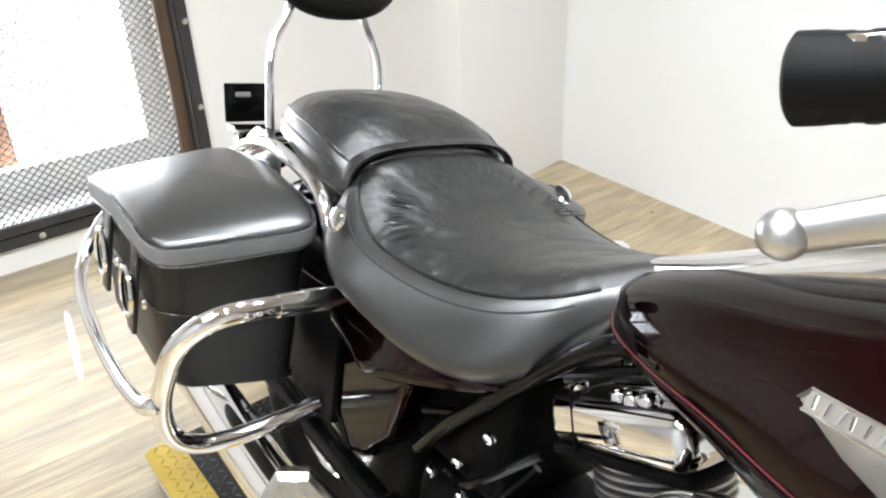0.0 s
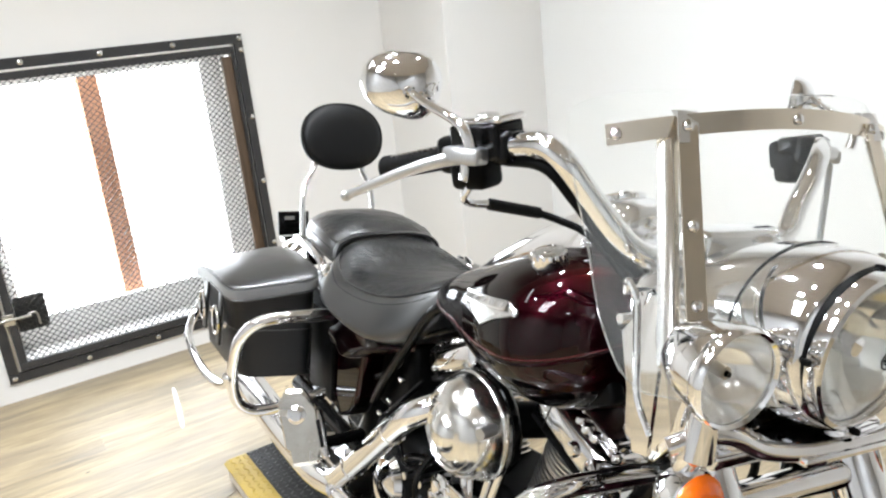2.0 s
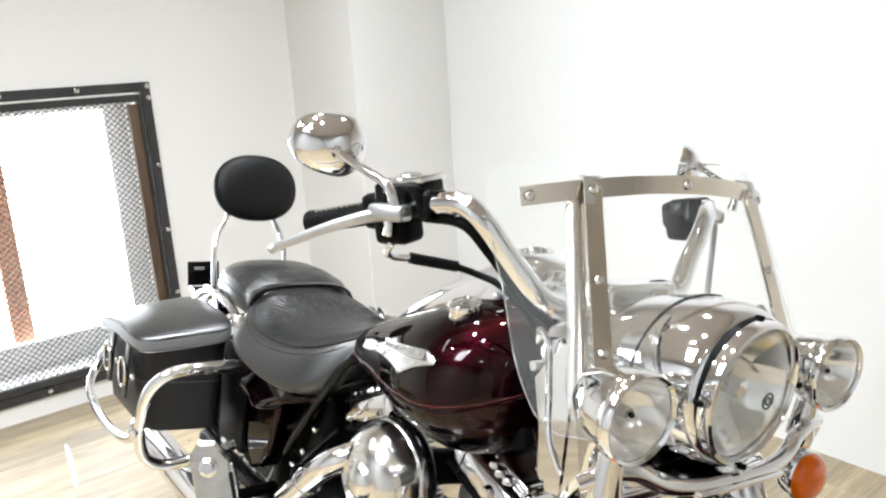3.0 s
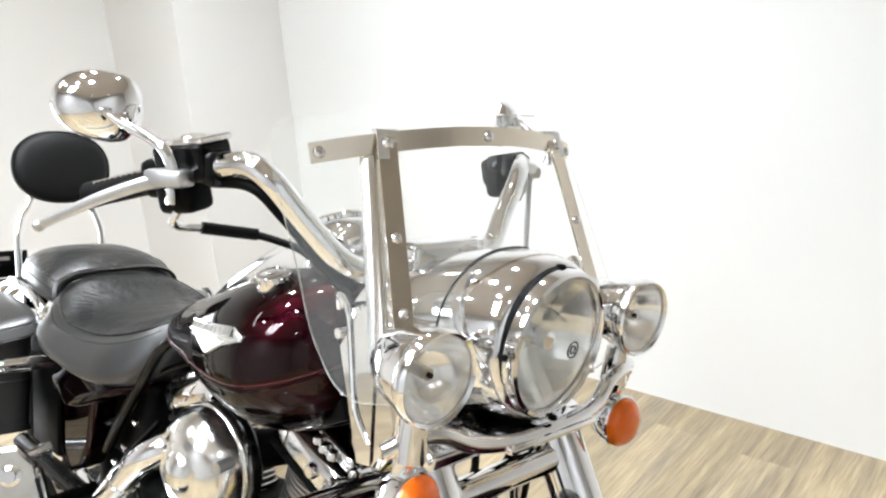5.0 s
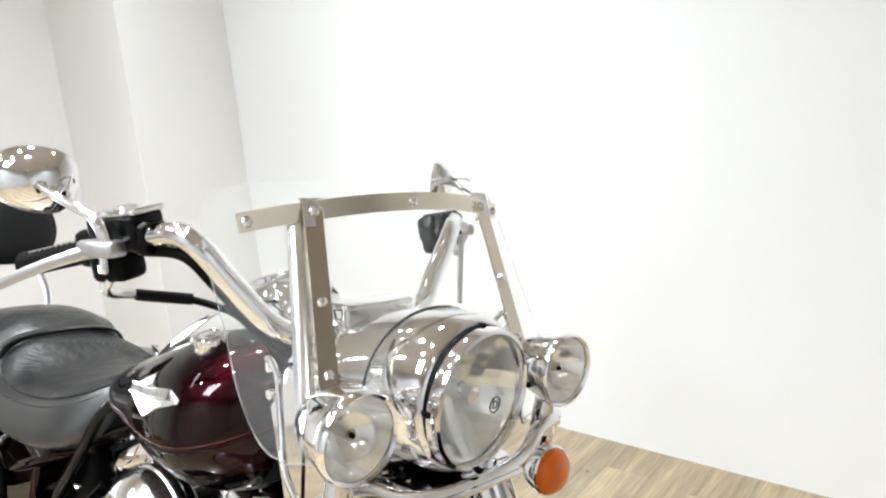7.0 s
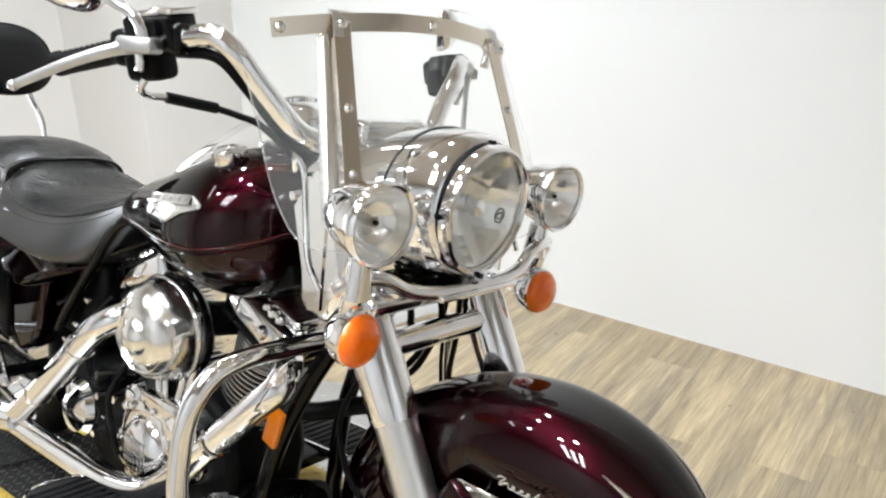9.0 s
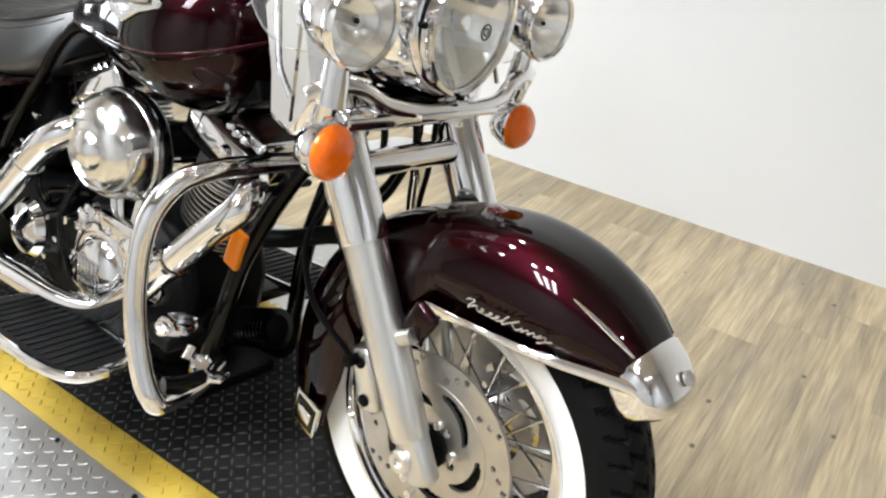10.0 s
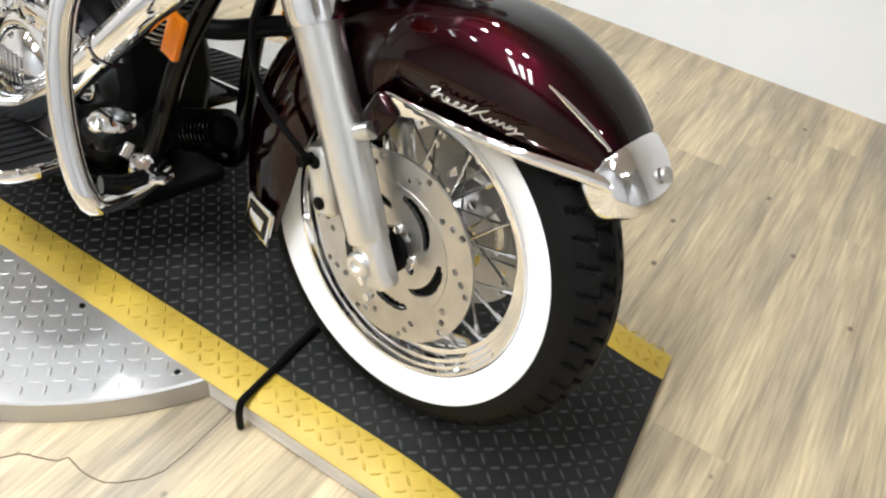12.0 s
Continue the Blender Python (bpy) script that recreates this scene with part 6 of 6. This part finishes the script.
def rear_fender():
    bm = bmesh.new()
    rings = []
    for k in range(37):
        a = radians(20 + 155 * k / 36)
        row = []
        for j in range(17):
            t = -1 + j / 8
            r = 0.25 + 0.115 * max(0, 1 - abs(t) ** 2.6) ** 0.4
            row.append(bm.verts.new((-1.612 + r * math.cos(a), 0.105 * t, 0.312 + r * math.sin(a))))
        rings.append(row)
    skin(bm, rings, False, False)
    ob = part("rear_fender", bm, PAINT, B, "maroon rear fender", angle=60)
    md = ob.modifiers.new("thickness", "SOLIDIFY")
    md.thickness, md.offset = 0.003, -1


rear_fender()

# ---- engine, exhaust and frame ----
def cylinder(name, base, lean_, e):
    d_ = Vector((math.sin(lean_), 0, math.cos(lean_)))
    b = Vector(base)
    bm = bmesh.new()
    prof = []
    for k in range(15):
        h = 0.0113 * k
        prof += [(0.056, h), (0.056, h + 0.006), (0.070 + 0.004 * (k > 3), h + 0.0065), (0.070 + 0.004 * (k > 3), h + 0.0095), (0.056, h + 0.010)]
    lathe(bm, prof, b, d_, 32)
    part("finned_cylinder", bm, BLACKMATTE, e, "black finned cylinder", angle=25)
    for k in range(15):
        bm = bmesh.new()
        h = 0.0113 * k + 0.0063
        r_ = 0.0702 + 0.004 * (k > 3)
        lathe(bm, [(r_ - 0.003, h), (r_ + 0.0008, h + 0.0002), (r_ + 0.0008, h + 0.003), (r_ - 0.003, h + 0.0034)], b, d_, 32)
        part("fin_edge", bm, ALUCAST, e, "polished edge of a cylinder fin", angle=25)
    for k in range(6):
        bm = bmesh.new()
        lathe(bm, [(0.060, 0.172 + 0.010 * k), (0.078, 0.173 + 0.010 * k), (0.078, 0.1765 + 0.010 * k), (0.060, 0.178 + 0.010 * k)], b, d_, 32)
        part("head_fin", bm, ALUCAST, e, "silver-edged fin of the cylinder head", angle=25)
    m_ = Matrix.Translation(b + d_ * 0.245) @ Matrix.Rotation(lean_, 4, "Y")
    bm = chunk((0.002, 0, 0.012), (0.200, 0.166, 0.066), 0.020, segs=5)
    bm.transform(m_)
    rk = part("rocker_box", bm, CHROME, e, "smooth chrome rocker box")
    bm = chunk((-0.052, 0, 0.012), (0.003, 0.1675, 0.0675), 0.001)
    bm.transform(m_)
    part("rocker_joint", bm, BLACKMATTE, rk)
    bm = chunk((0.004, 0, -0.024), (0.190, 0.160, 0.012), 0.003)
    bm.transform(m_)
    part("rocker_gasket", bm, BLACKMATTE, rk)
    bm = chunk((0.03, 0, 0.052), (0.10, 0.11, 0.022), 0.010, segs=4)
    bm.transform(m_)
    part("breather_cover", bm, CHROME, rk)
    for dx, dy in ((-0.082, -0.05), (-0.064, -0.056), (0.0, -0.060), (0.020, -0.062), (0.040, -0.060), (0.086, -0.05), (-0.08, 0.05), (0.0, 0.06), (0.08, 0.05)):
        bm = bmesh.new()
        lathe(bm, [(0.011, -0.006), (0.011, 0.008), (0.008, 0.013), (0.004, 0.015), (0, 0.015)], (dx, dy, 0.042), (0, 0, 1), 14)
        bm.transform(m_)
        part("rocker_bolt", bm, CHROME, rk)
    for dx in (0.03, 0.075) if name == "front" else ():
        bm = bmesh.new()
        lathe(bm, [(0.014, -0.010), (0.014, 0.004), (0.010, 0.010), (0, 0.011)], (dx, -0.084, 0.016), (0, -1, 0), 16)
        bm.transform(m_)
        part("rocker_boss", bm, CHROME, rk)


def engine():
    e = Assembly("engine", B)
    bm = bmesh.new()
    prof = [(-0.57, 0.22), (-0.555, 0.34), (-0.58, 0.43), (-0.68, 0.47), (-0.86, 0.45), (-0.95, 0.36), (-1.08, 0.33), (-1.13, 0.24), (-1.05, 0.16), (-0.62, 0.15)]
    loft(bm, [[(x, y, z) for x, z in prof] for y in (-0.105, 0.085)])
    part("crankcase", bm, BLACKMATTE, e, "black crankcase", bevel=0.02)
    cylinder("front", (-0.641, 0, 0.392), radians(22.5), e)
    cylinder("rear", (-0.835, 0, 0.392), radians(-22.5), e)
    # pushrod tubes
    for x0, x1 in ((-0.725, -0.690), (-0.705, -0.660), (-0.755, -0.80), (-0.775, -0.835)):
        part("pushrod_tube", rod((x0, -0.118, 0.40), (x1, -0.095, 0.58), 0.0085, 12), CHROME, e, "chrome pushrod tube")
    part("tappet_block", chunk((-0.735, -0.118, 0.405), (0.13, 0.05, 0.05), 0.008), CHROME, e)
    # air cleaner
    bm = bmesh.new()
    c = Vector((-0.755, -0.145, 0.566))
    ax = Vector((0.05, -1, -0.03)).normalized()
    lathe(bm, [(0.098, -0.042), (0.104, -0.038), (0.1065, -0.030), (0.1055, -0.022), (0.1015, -0.018), (0.101, -0.012), (0.097, 0.004), (0.089, 0.022), (0.080, 0.034), (0.074, 0.039), (0.0715, 0.0360), (0.068, 0.0395), (0.055, 0.046), (0.052, 0.0425), (0.038, 0.046), (0.033, 0.053), (0.019, 0.0625), (0, 0.065)], c, ax, 72)
    ac = part("air_cleaner_cover", bm, SATINCHROME, e, "round stepped chrome air cleaner cover")
    bm = bmesh.new()
    lathe(bm, [(0, -0.066), (0.090, -0.064), (0.099, -0.058), (0.103, -0.048), (0.103, -0.038), (0.098, -0.036)], c + Vector((0.004, 0, 0.002)), ax, 60)
    part("backing_plate", bm, BLACKPAINT, ac)
    part("intake", rod((-0.70, -0.12, 0.60), (-0.69, 0.0, 0.585), 0.034, 20), BLACKMATTE, e)
    # cam cover, end cover and small fittings
    bm = bmesh.new()
    lathe(bm, [(0.108, -0.04), (0.111, 0.0), (0.105, 0.015), (0.080, 0.026), (0.070, 0.025), (0.062, 0.036), (0.042, 0.044), (0, 0.046)], (-0.785, -0.122, 0.306), (0, -1, 0.05), 48)
    cam_ = part("cam_cover", bm, CHROME, e, "chrome cam cover")
    bm = bmesh.new()
    lathe(bm, [(0.050, -0.04), (0.052, 0.0), (0.046, 0.016), (0.030, 0.026), (0, 0.029)], (-0.690, -0.122, 0.372), (0, -1, 0.05), 36)
    part("gear_cover", bm, CHROME, cam_)
    for k in range(7):
        a = 2 * math.pi * k / 7 + 0.4
        bm = bmesh.new()
        lathe(bm, [(0.008, 0.0), (0.008, 0.008), (0.004, 0.010), (0, 0.010)], (-0.785 + 0.094 * math.cos(a), -0.139, 0.306 + 0.094 * math.sin(a)), (0, -1, 0.05), 10)
        part("cover_screw", bm, CHROME, cam_)
    for k in range(6):
        part("cooling_rib", chunk((-0.815 + 0.012 * k, -0.169 + 0.001 * abs(k - 2.5), 0.306), (0.005, 0.008, 0.06), 0.002), CHROME, cam_)
    for k in range(8):
        a = 2 * math.pi * k / 8 + 0.15
        bm = bmesh.new()
        lathe(bm, [(0.015, -0.02), (0.015, 0.004), (0.012, 0.007), (0.0085, 0.007), (0.0085, 0.013), (0.004, 0.015), (0, 0.015)], (-0.785 + 0.106 * math.cos(a), -0.130, 0.306 + 0.106 * math.sin(a)), (0, -1, 0.05), 14)
        part("cover_boss", bm, CHROME, cam_)
    for x_, z_, r_ in ((-0.645, 0.318, 0.034), (-0.855, 0.392, 0.030), (-0.875, 0.255, 0.028)):
        bm = bmesh.new()
        lathe(bm, [(r_, -0.04), (r_, 0.004), (r_ * 0.86, 0.013), (r_ * 0.5, 0.017), (r_ * 0.45, 0.022), (0, 0.024)], (x_, -0.120, z_), (0.1, -1, 0.1), 24)
        part("pump_cover", bm, CHROME, cam_, "rounded chrome cover")
    bm = bmesh.new()
    lathe(bm, [(0.064, -0.03), (0.066, 0.018), (0.054, 0.032), (0.028, 0.036), (0, 0.037)], (-1.085, -0.110, 0.285), (0, -1, 0.1), 36)
    part("starter_cover", bm, CHROME, e, "small chrome end cover")
    for x_, z_ in ((-1.0, 0.345), (-1.015, 0.25), (-0.97, 0.30), (-0.93, 0.36)):
        part("case_bolt", rod((x_, -0.105, z_), (x_, -0.135, z_), 0.009, 8), CHROME, e)
    part("oil_line_fitting", rod((-0.94, -0.12, 0.40), (-0.90, -0.13, 0.43), 0.011, 10), CHROME, e)
    part("regulator", rod((-0.53, -0.01, 0.26), (-0.43, -0.01, 0.30), 0.033, 24), BLACKMATTE, e, "black finned regulator")
    part("oil_filter", rod((-0.60, -0.05, 0.25), (-0.54, -0.05, 0.26), 0.04, 28), BLACKMATTE, e, "black oil filter")
    for k in range(10):
        bm = bmesh.new()
        lathe(bm, [(0.026, 0.0), (0.039, 0.001), (0.039, 0.004), (0.026, 0.005)], (-0.515 + 0.010 * k, -0.01, 0.265 + 0.004 * k), (1, 0, 0.4), 20)
        part("regulator_fin", bm, BLACKPAINT, e)
    part("intake_bolt", rod((-0.665, -0.14, 0.60), (-0.655, -0.175, 0.60), 0.011, 14), ALUCAST, e)
    for pts in ([(-0.86, -0.12, 0.44), (-0.95, -0.15, 0.42), (-1.02, -0.12, 0.36)], [(-0.88, -0.13, 0.46), (-0.90, -0.16, 0.38), (-0.88, -0.15, 0.26)], [(-1.0, -0.10, 0.56), (-1.08, -0.13, 0.47), (-1.16, -0.10, 0.42)], [(-1.02, -0.08, 0.52), (-1.06, -0.12, 0.42), (-1.02, -0.12, 0.36), (-0.97, -0.1, 0.40)], [(-0.93, -0.05, 0.70), (-1.04, -0.1, 0.64), (-1.10, -0.11, 0.56), (-1.2, -0.12, 0.50)]):
        bm = bmesh.new()
        tube(bm, pts, 0.0065, 8)
        part("engine_hose", bm, BLACKPAINT, e)
    for x_, y_, z_ in ((-1.07, -0.118, 0.54), (-1.12, -0.118, 0.47), (-1.10, -0.12, 0.43), (-1.17, -0.118, 0.42)):
        part("clamp_screw", chunk((x_, y_, z_), (0.016, 0.012, 0.012), 0.003, (20, 30, 10)), CHROME, e)
    bm = chunk((-0.50, -0.075, 0.725), (0.13, 0.03, 0.05), 0.008, (0, -25, 0), 3)
    part("coil_cover", bm, BLACKMATTE, e)
    part("transmission", chunk((-1.1, 0, 0.30), (0.24, 0.22, 0.22), 0.03, segs=3), BLACKMATTE, e)
    # added black box that fills the dark void behind the hoses
    part("battery_box", chunk((-1.16, 0, 0.52), (0.20, 0.19, 0.20), 0.02, segs=3), BLACKMATTE, e)


engine()


def exhaust():
    x = Assembly("exhaust", B)
    bm = bmesh.new()
    tube(bm, [(-0.80, -0.13, 0.60), (-0.84, -0.19, 0.57), (-0.90, -0.205, 0.52), (-1.05, -0.205, 0.385), (-1.19, -0.205, 0.265), (-1.235, -0.205, 0.235)], 0.0275, 20)
    part("rear_header", bm, CHROME, x, "chrome rear header heat shield")
    bm = bmesh.new()
    tube(bm, [(-0.47, -0.07, 0.60), (-0.41, -0.11, 0.605), (-0.385, -0.150, 0.578), (-0.43, -0.170, 0.525), (-0.538, -0.190, 0.407), (-0.61, -0.198, 0.335), (-0.69, -0.20, 0.278), (-0.82, -0.20, 0.240), (-1.0, -0.20, 0.225), (-1.27, -0.205, 0.215)], 0.0255, 20)
    part("front_header", bm, CHROME, x, "chrome front header heat shield")
    bm = bmesh.new()
    tube(bm, [(-1.20, -0.205, 0.235), (-1.30, -0.207, 0.215), (-1.40, -0.21, 0.215), (-1.6, -0.215, 0.22), (-1.98, -0.22, 0.235), (-2.0, -0.22, 0.236)], [0.032, 0.038, 0.044, 0.046, 0.046, 0.040], 24)
    part("muffler", bm, CHROME, x, "long chrome muffler")
    for q in ((-0.93, -0.205, 0.493), (-1.12, -0.205, 0.325), (-0.50, -0.183, 0.448)):
        bm = bmesh.new()
        d_ = Vector((-0.75, 0, -0.65)).normalized()
        lathe(bm, [(0.0275, -0.006), (0.030, -0.005), (0.030, 0.005), (0.0275, 0.006)], q, d_, 24)
        part("clamp_band", bm, CHROME, x)


exhaust()


def frame_tubes():
    f = Assembly("frame", B)
    for s in (-1, 1):
        bm = bmesh.new()
        tube(bm, [(-0.33, s * 0.03 - 0.008, 0.68), (-0.38, s * 0.05 - 0.012, 0.60), (-0.44, s * 0.075 - 0.015, 0.45), (-0.47, s * 0.095 - 0.015, 0.30), (-0.50, s * 0.11 - 0.01, 0.19), (-0.60, s * 0.125, 0.145), (-0.9, s * 0.125, 0.135), (-1.2, s * 0.12, 0.15)], 0.0165, 14)
        part("down_tube", bm, BLACKPAINT, f, "black frame tube")
        bm = bmesh.new()
        tube(bm, [(-0.40, s * 0.03, 0.80), (-0.7, s * 0.06, 0.76), (-0.88, s * 0.10, 0.75), (-0.94, s * 0.12, 0.735), (-1.05, s * 0.12, 0.621), (-1.146, s * 0.12, 0.513), (-1.2, s * 0.12, 0.44)], 0.0115, 14)
        part("back_tube", bm, BLACKPAINT, f)
        bm = chunk((-0.424, s * 0.121, 0.485), (0.034, 0.012, 0.072), 0.004, (0, 16, 0))
        part("side_reflector", bm, REFLEX, f, "orange side reflector")
        bm = bmesh.new()
        tube(bm, [(-1.15, s * 0.13, 0.30), (-1.35, s * 0.14, 0.31), (-1.612, s * 0.14, 0.312), (-1.68, s * 0.14, 0.312)], 0.022, 14)
        part("swing_arm", bm, BLACKPAINT, f)
        bm = bmesh.new()
        tube(bm, [(-1.25, s * 0.14, 0.66), (-1.40, s * 0.15, 0.60), (-1.7, s * 0.15, 0.58), (-1.92, s * 0.14, 0.60)], 0.014, 12)
        part("bag_support", bm, BLACKPAINT, f)
    bm = bmesh.new()
    tube(bm, [(-0.30, 0.05, 0.52), (-0.37, 0.04, 0.50), (-0.45, 0.0, 0.47), (-0.52, -0.03, 0.46)], 0.017, 14)
    part("corrugated_hose", bm, BLACKMATTE, f, "black corrugated hose")
    part("belly", chunk((-0.80, 0, 0.135), (0.55, 0.2, 0.03), 0.01), BLACKMATTE, f)
    # stand on the far side
    bm = bmesh.new()
    tube(bm, [(-0.66, 0.12, 0.15), (-0.70, 0.22, 0.09), (-0.76, 0.30, 0.068)], 0.012, 12)
    part("side_stand", bm, BLACKPAINT, f, "black side stand")


frame_tubes()
# added black panels that close the dark gap between cover and bag
for s in (-1, 1):
    part("inner_panel", chunk((-1.46, s * 0.150, 0.50), (0.16, 0.02, 0.26), 0.006), BLACKMATTE, B, "black filler panel in the dark gap behind the side cover")


def engine_guard():
    g = Assembly("engine_guard", B)
    for s in (-1, 1):
        bm = bmesh.new()
        tube(bm, [(-0.365, s * 0.04, 0.646), (-0.375, s * 0.13, 0.647), (-0.383, s * 0.215, 0.644), (-0.390, s * 0.268, 0.628), (-0.398, s * 0.304, 0.578), (-0.402, s * 0.317, 0.50), (-0.394, s * 0.322, 0.42), (-0.372, s * 0.322, 0.345), (-0.356, s * 0.316, 0.308), (-0.358, s * 0.295, 0.288), (-0.40, s * 0.20, 0.262), (-0.46, s * 0.11, 0.245)], 0.0165, 18)
        part("guard_tube", bm, CHROME, g, "bent chrome engine guard tube")


engine_guard()


def footboard(s, x0, x1, y0, y1, z, name):
    f = Assembly(name, B)
    tilted = Matrix.Translation((x0, 0, z)) @ Matrix.Rotation(radians(-4), 4, "Y") @ Matrix.Translation((-x0, 0, -z))
    n = 28
    cx, cy, hx, hy = (x0 + x1) / 2, (y0 + y1) / 2, abs(x1 - x0) / 2, abs(y1 - y0) / 2
    plan = []
    for j in range(n):
        a = 2 * math.pi * j / n
        c, q = math.cos(a), math.sin(a)
        plan.append((cx + hx * math.copysign(abs(c) ** 0.55, c), cy + hy * math.copysign(abs(q) ** 0.6, q)))
    bm = bmesh.new()
    loft(bm, [[(x, s * y, z - 0.014) for x, y in plan], [(x, s * y, z) for x, y in plan]])
    bm.transform(tilted)
    part("tread_pad", bm, RUBBER, f, "black rubber footboard pad")
    for k in range(14):
        xx = x0 + (x1 - x0) * (0.10 + 0.062 * k)
        bm = chunk((xx, s * cy, z + 0.001), (0.012, hy * 1.6, 0.005), 0.002)
        bm.transform(tilted)
        part("pad_rib", bm, RUBBER, f)
    bm = bmesh.new()
    ring = [(x, s * y, z - 0.010) for x, y in plan]
    tube(bm, ring + [ring[0]], 0.0085, 10, 0, cap=False, flat=1.3)
    bm.transform(tilted)
    part("board_rim", bm, CHROME, f, "chrome footboard rim")
    part("board_bracket", chunk((cx, s * (y0 - 0.02), z - 0.03), (0.16, 0.10, 0.03), 0.008), BLACKPAINT, f)
    return f


for s in (-1, 1):
    footboard(s, -0.535, -0.90, 0.205, 0.352, 0.262, "rider_footboard")
    # folded passenger board
    p_ = Assembly("passenger_footboard", B)
    mm = pose(-1.105, s * 0.332, 0.447, s * -16, -14, s * 34)
    outline = [(0.016, 0.082), (-0.018, 0.088), (-0.042, 0.060), (-0.042, -0.040), (-0.034, -0.048), (-0.034, -0.078), (0.022, -0.080), (0.040, -0.052), (0.040, 0.040)]
    bm = bmesh.new()
    loft(bm, [[(x_, s * y_ * -k_, z_ * k_) for y_, z_ in outline] for x_, k_ in ((-0.012, 0.93), (-0.008, 1.0), (0.008, 1.0), (0.013, 0.90))])
    bm.transform(mm)
    part("board_plate", bm, WORNCHROME, p_, "silver tapered folding footboard plate", angle=25)
    bm = bmesh.new()
    lathe(bm, [(0.020, 0.0), (0.020, 0.004), (0.013, 0.007), (0.012, 0.012), (0, 0.013)], (0.013, s * 0.004, 0.03), (1, 0, 0), 20)
    bm.transform(mm)
    part("pivot_bolt", bm, CHROME, p_)
    bm = chunk((-0.006, s * -0.038, -0.022), (0.032, 0.016, 0.105), 0.006, segs=3)
    bm.transform(mm)
    part("board_end", bm, CHROME, p_)
    bm = chunk((0.011, s * -0.038, -0.018), (0.006, 0.008, 0.06), 0.002)
    bm.transform(mm)
    part("rubber_insert", bm, RUBBER, p_, "black rubber insert")
    bm = chunk((-0.022, 0, -0.01), (0.016, 0.056, 0.12), 0.004)
    bm.transform(mm)
    part("tread_pad", bm, RUBBER, p_)
    part("board_arm", rod((-1.2, s * 0.15, 0.36), (-1.12, s * 0.32, 0.39), 0.014, 12), BLACKPAINT, p_)
# brake pedal
bp = Assembly("brake_pedal", B)
bm = bmesh.new()
tube(bm, [(-0.60, -0.14, 0.23), (-0.53, -0.17, 0.27), (-0.48, -0.19, 0.315), (-0.455, -0.2, 0.335)], 0.009, 12)
part("pedal_arm", bm, CHROME, bp)
part("pedal_block", chunk((-0.453, -0.205, 0.340), (0.058, 0.075, 0.030), 0.008, (0, 10, 0), 3), RUBBER, bp, "black rubber pedal block")
bm = bmesh.new()
lathe(bm, [(0.0, 0.010), (0.016, 0.010), (0.030, 0.007), (0.034, 0.002), (0.034, -0.006)], (0, 0, 0), (0, 0, 1), 28)
bm.transform(pose(-0.453, -0.205, 0.356, 0, 10, 0) @ Matrix.Diagonal((0.85, 1.15, 1, 1)))
part("pedal_pad", bm, CHROME, bp, "oval chrome pedal pad")
st = Assembly("guard_mount", B)
bm = bmesh.new()
tube(bm, [(-0.385, -0.275, 0.300), (-0.375, -0.24, 0.297), (-0.372, -0.21, 0.300)], 0.013, 12)
part("mount_stay", bm, BLACKPAINT, st, "black stay with a chrome end")
bm = bmesh.new()
lathe(bm, [(0.012, -0.016), (0.017, -0.012), (0.017, 0.008), (0.012, 0.013), (0, 0.014)], (-0.388, -0.205, 0.310), (0.6, -0.3, 0.7), 18)
part("stay_end", bm, CHROME, st)
part("mount_plate", chunk((-0.362, -0.198, 0.299), (0.044, 0.030, 0.008), 0.002, (0, -12, 20)), CHROME, st, "small chrome plate")
part("stay_clamp", rod((-0.40, -0.225, 0.322), (-0.405, -0.21, 0.338), 0.010, 12), CHROME, st)

# ---- floor planks, laid across the room ----
PW, PL = 0.152, 1.22


def plank_data(length):
    bm = bmesh.new()
    box(bm, (0.0002, 0.0002, -0.006), (PW - 0.0002, length - 0.0002, 0.0))
    me = bpy.data.meshes.new("floor_plank")
    bm.to_mesh(me)
    bm.free()
    me.materials.append(PLANK)
    return me


full = plank_data(PL)
cut = {}
rng = random.Random(5)
x = -3.7
while x < 3.55:
    y = -3.55 - rng.random() * PL
    lo, hi = -3.44 - 0.061 * x, 1.80 - 0.04 * x
    while y < hi:
        y0, y1 = max(y, lo), min(y + PL, hi)
        if y1 - y0 > 0.03:
            ln = round(y1 - y0, 2)
            if ln > PL - 0.01:
                data = full
            else:
                if ln not in cut:
                    cut[ln] = plank_data(ln)
                data = cut[ln]
            ob = new("floor_plank", data)
            ob.parent = floor
            ob.matrix_local = pose(0, 0, FLOOR, 0, 0, 3.5) @ pose(x, y0, 0)
        y += PL
    x += PW

# torn edges of the floor covering beside the turntable
for path in ([(-0.42, -0.50), (-0.389, -0.45), (-0.365, -0.437), (-0.332, -0.419), (-0.325, -0.405), (-0.29, -0.407), (-0.246, -0.397), (-0.218, -0.37), (-0.193, -0.326), (-0.196, -0.23), (-0.203, -0.169)], [(-1.74, -0.52), (-1.775, -0.463), (-1.80, -0.40), (-1.86, -0.33), (-1.925, -0.211)]):
    bm = bmesh.new()
    tube(bm, [(x_, y_, FLOOR + 0.0002) for x_, y_ in path], 0.0011, 5, 2)
    part("torn_edge", bm, JAMBWOOD, floor)
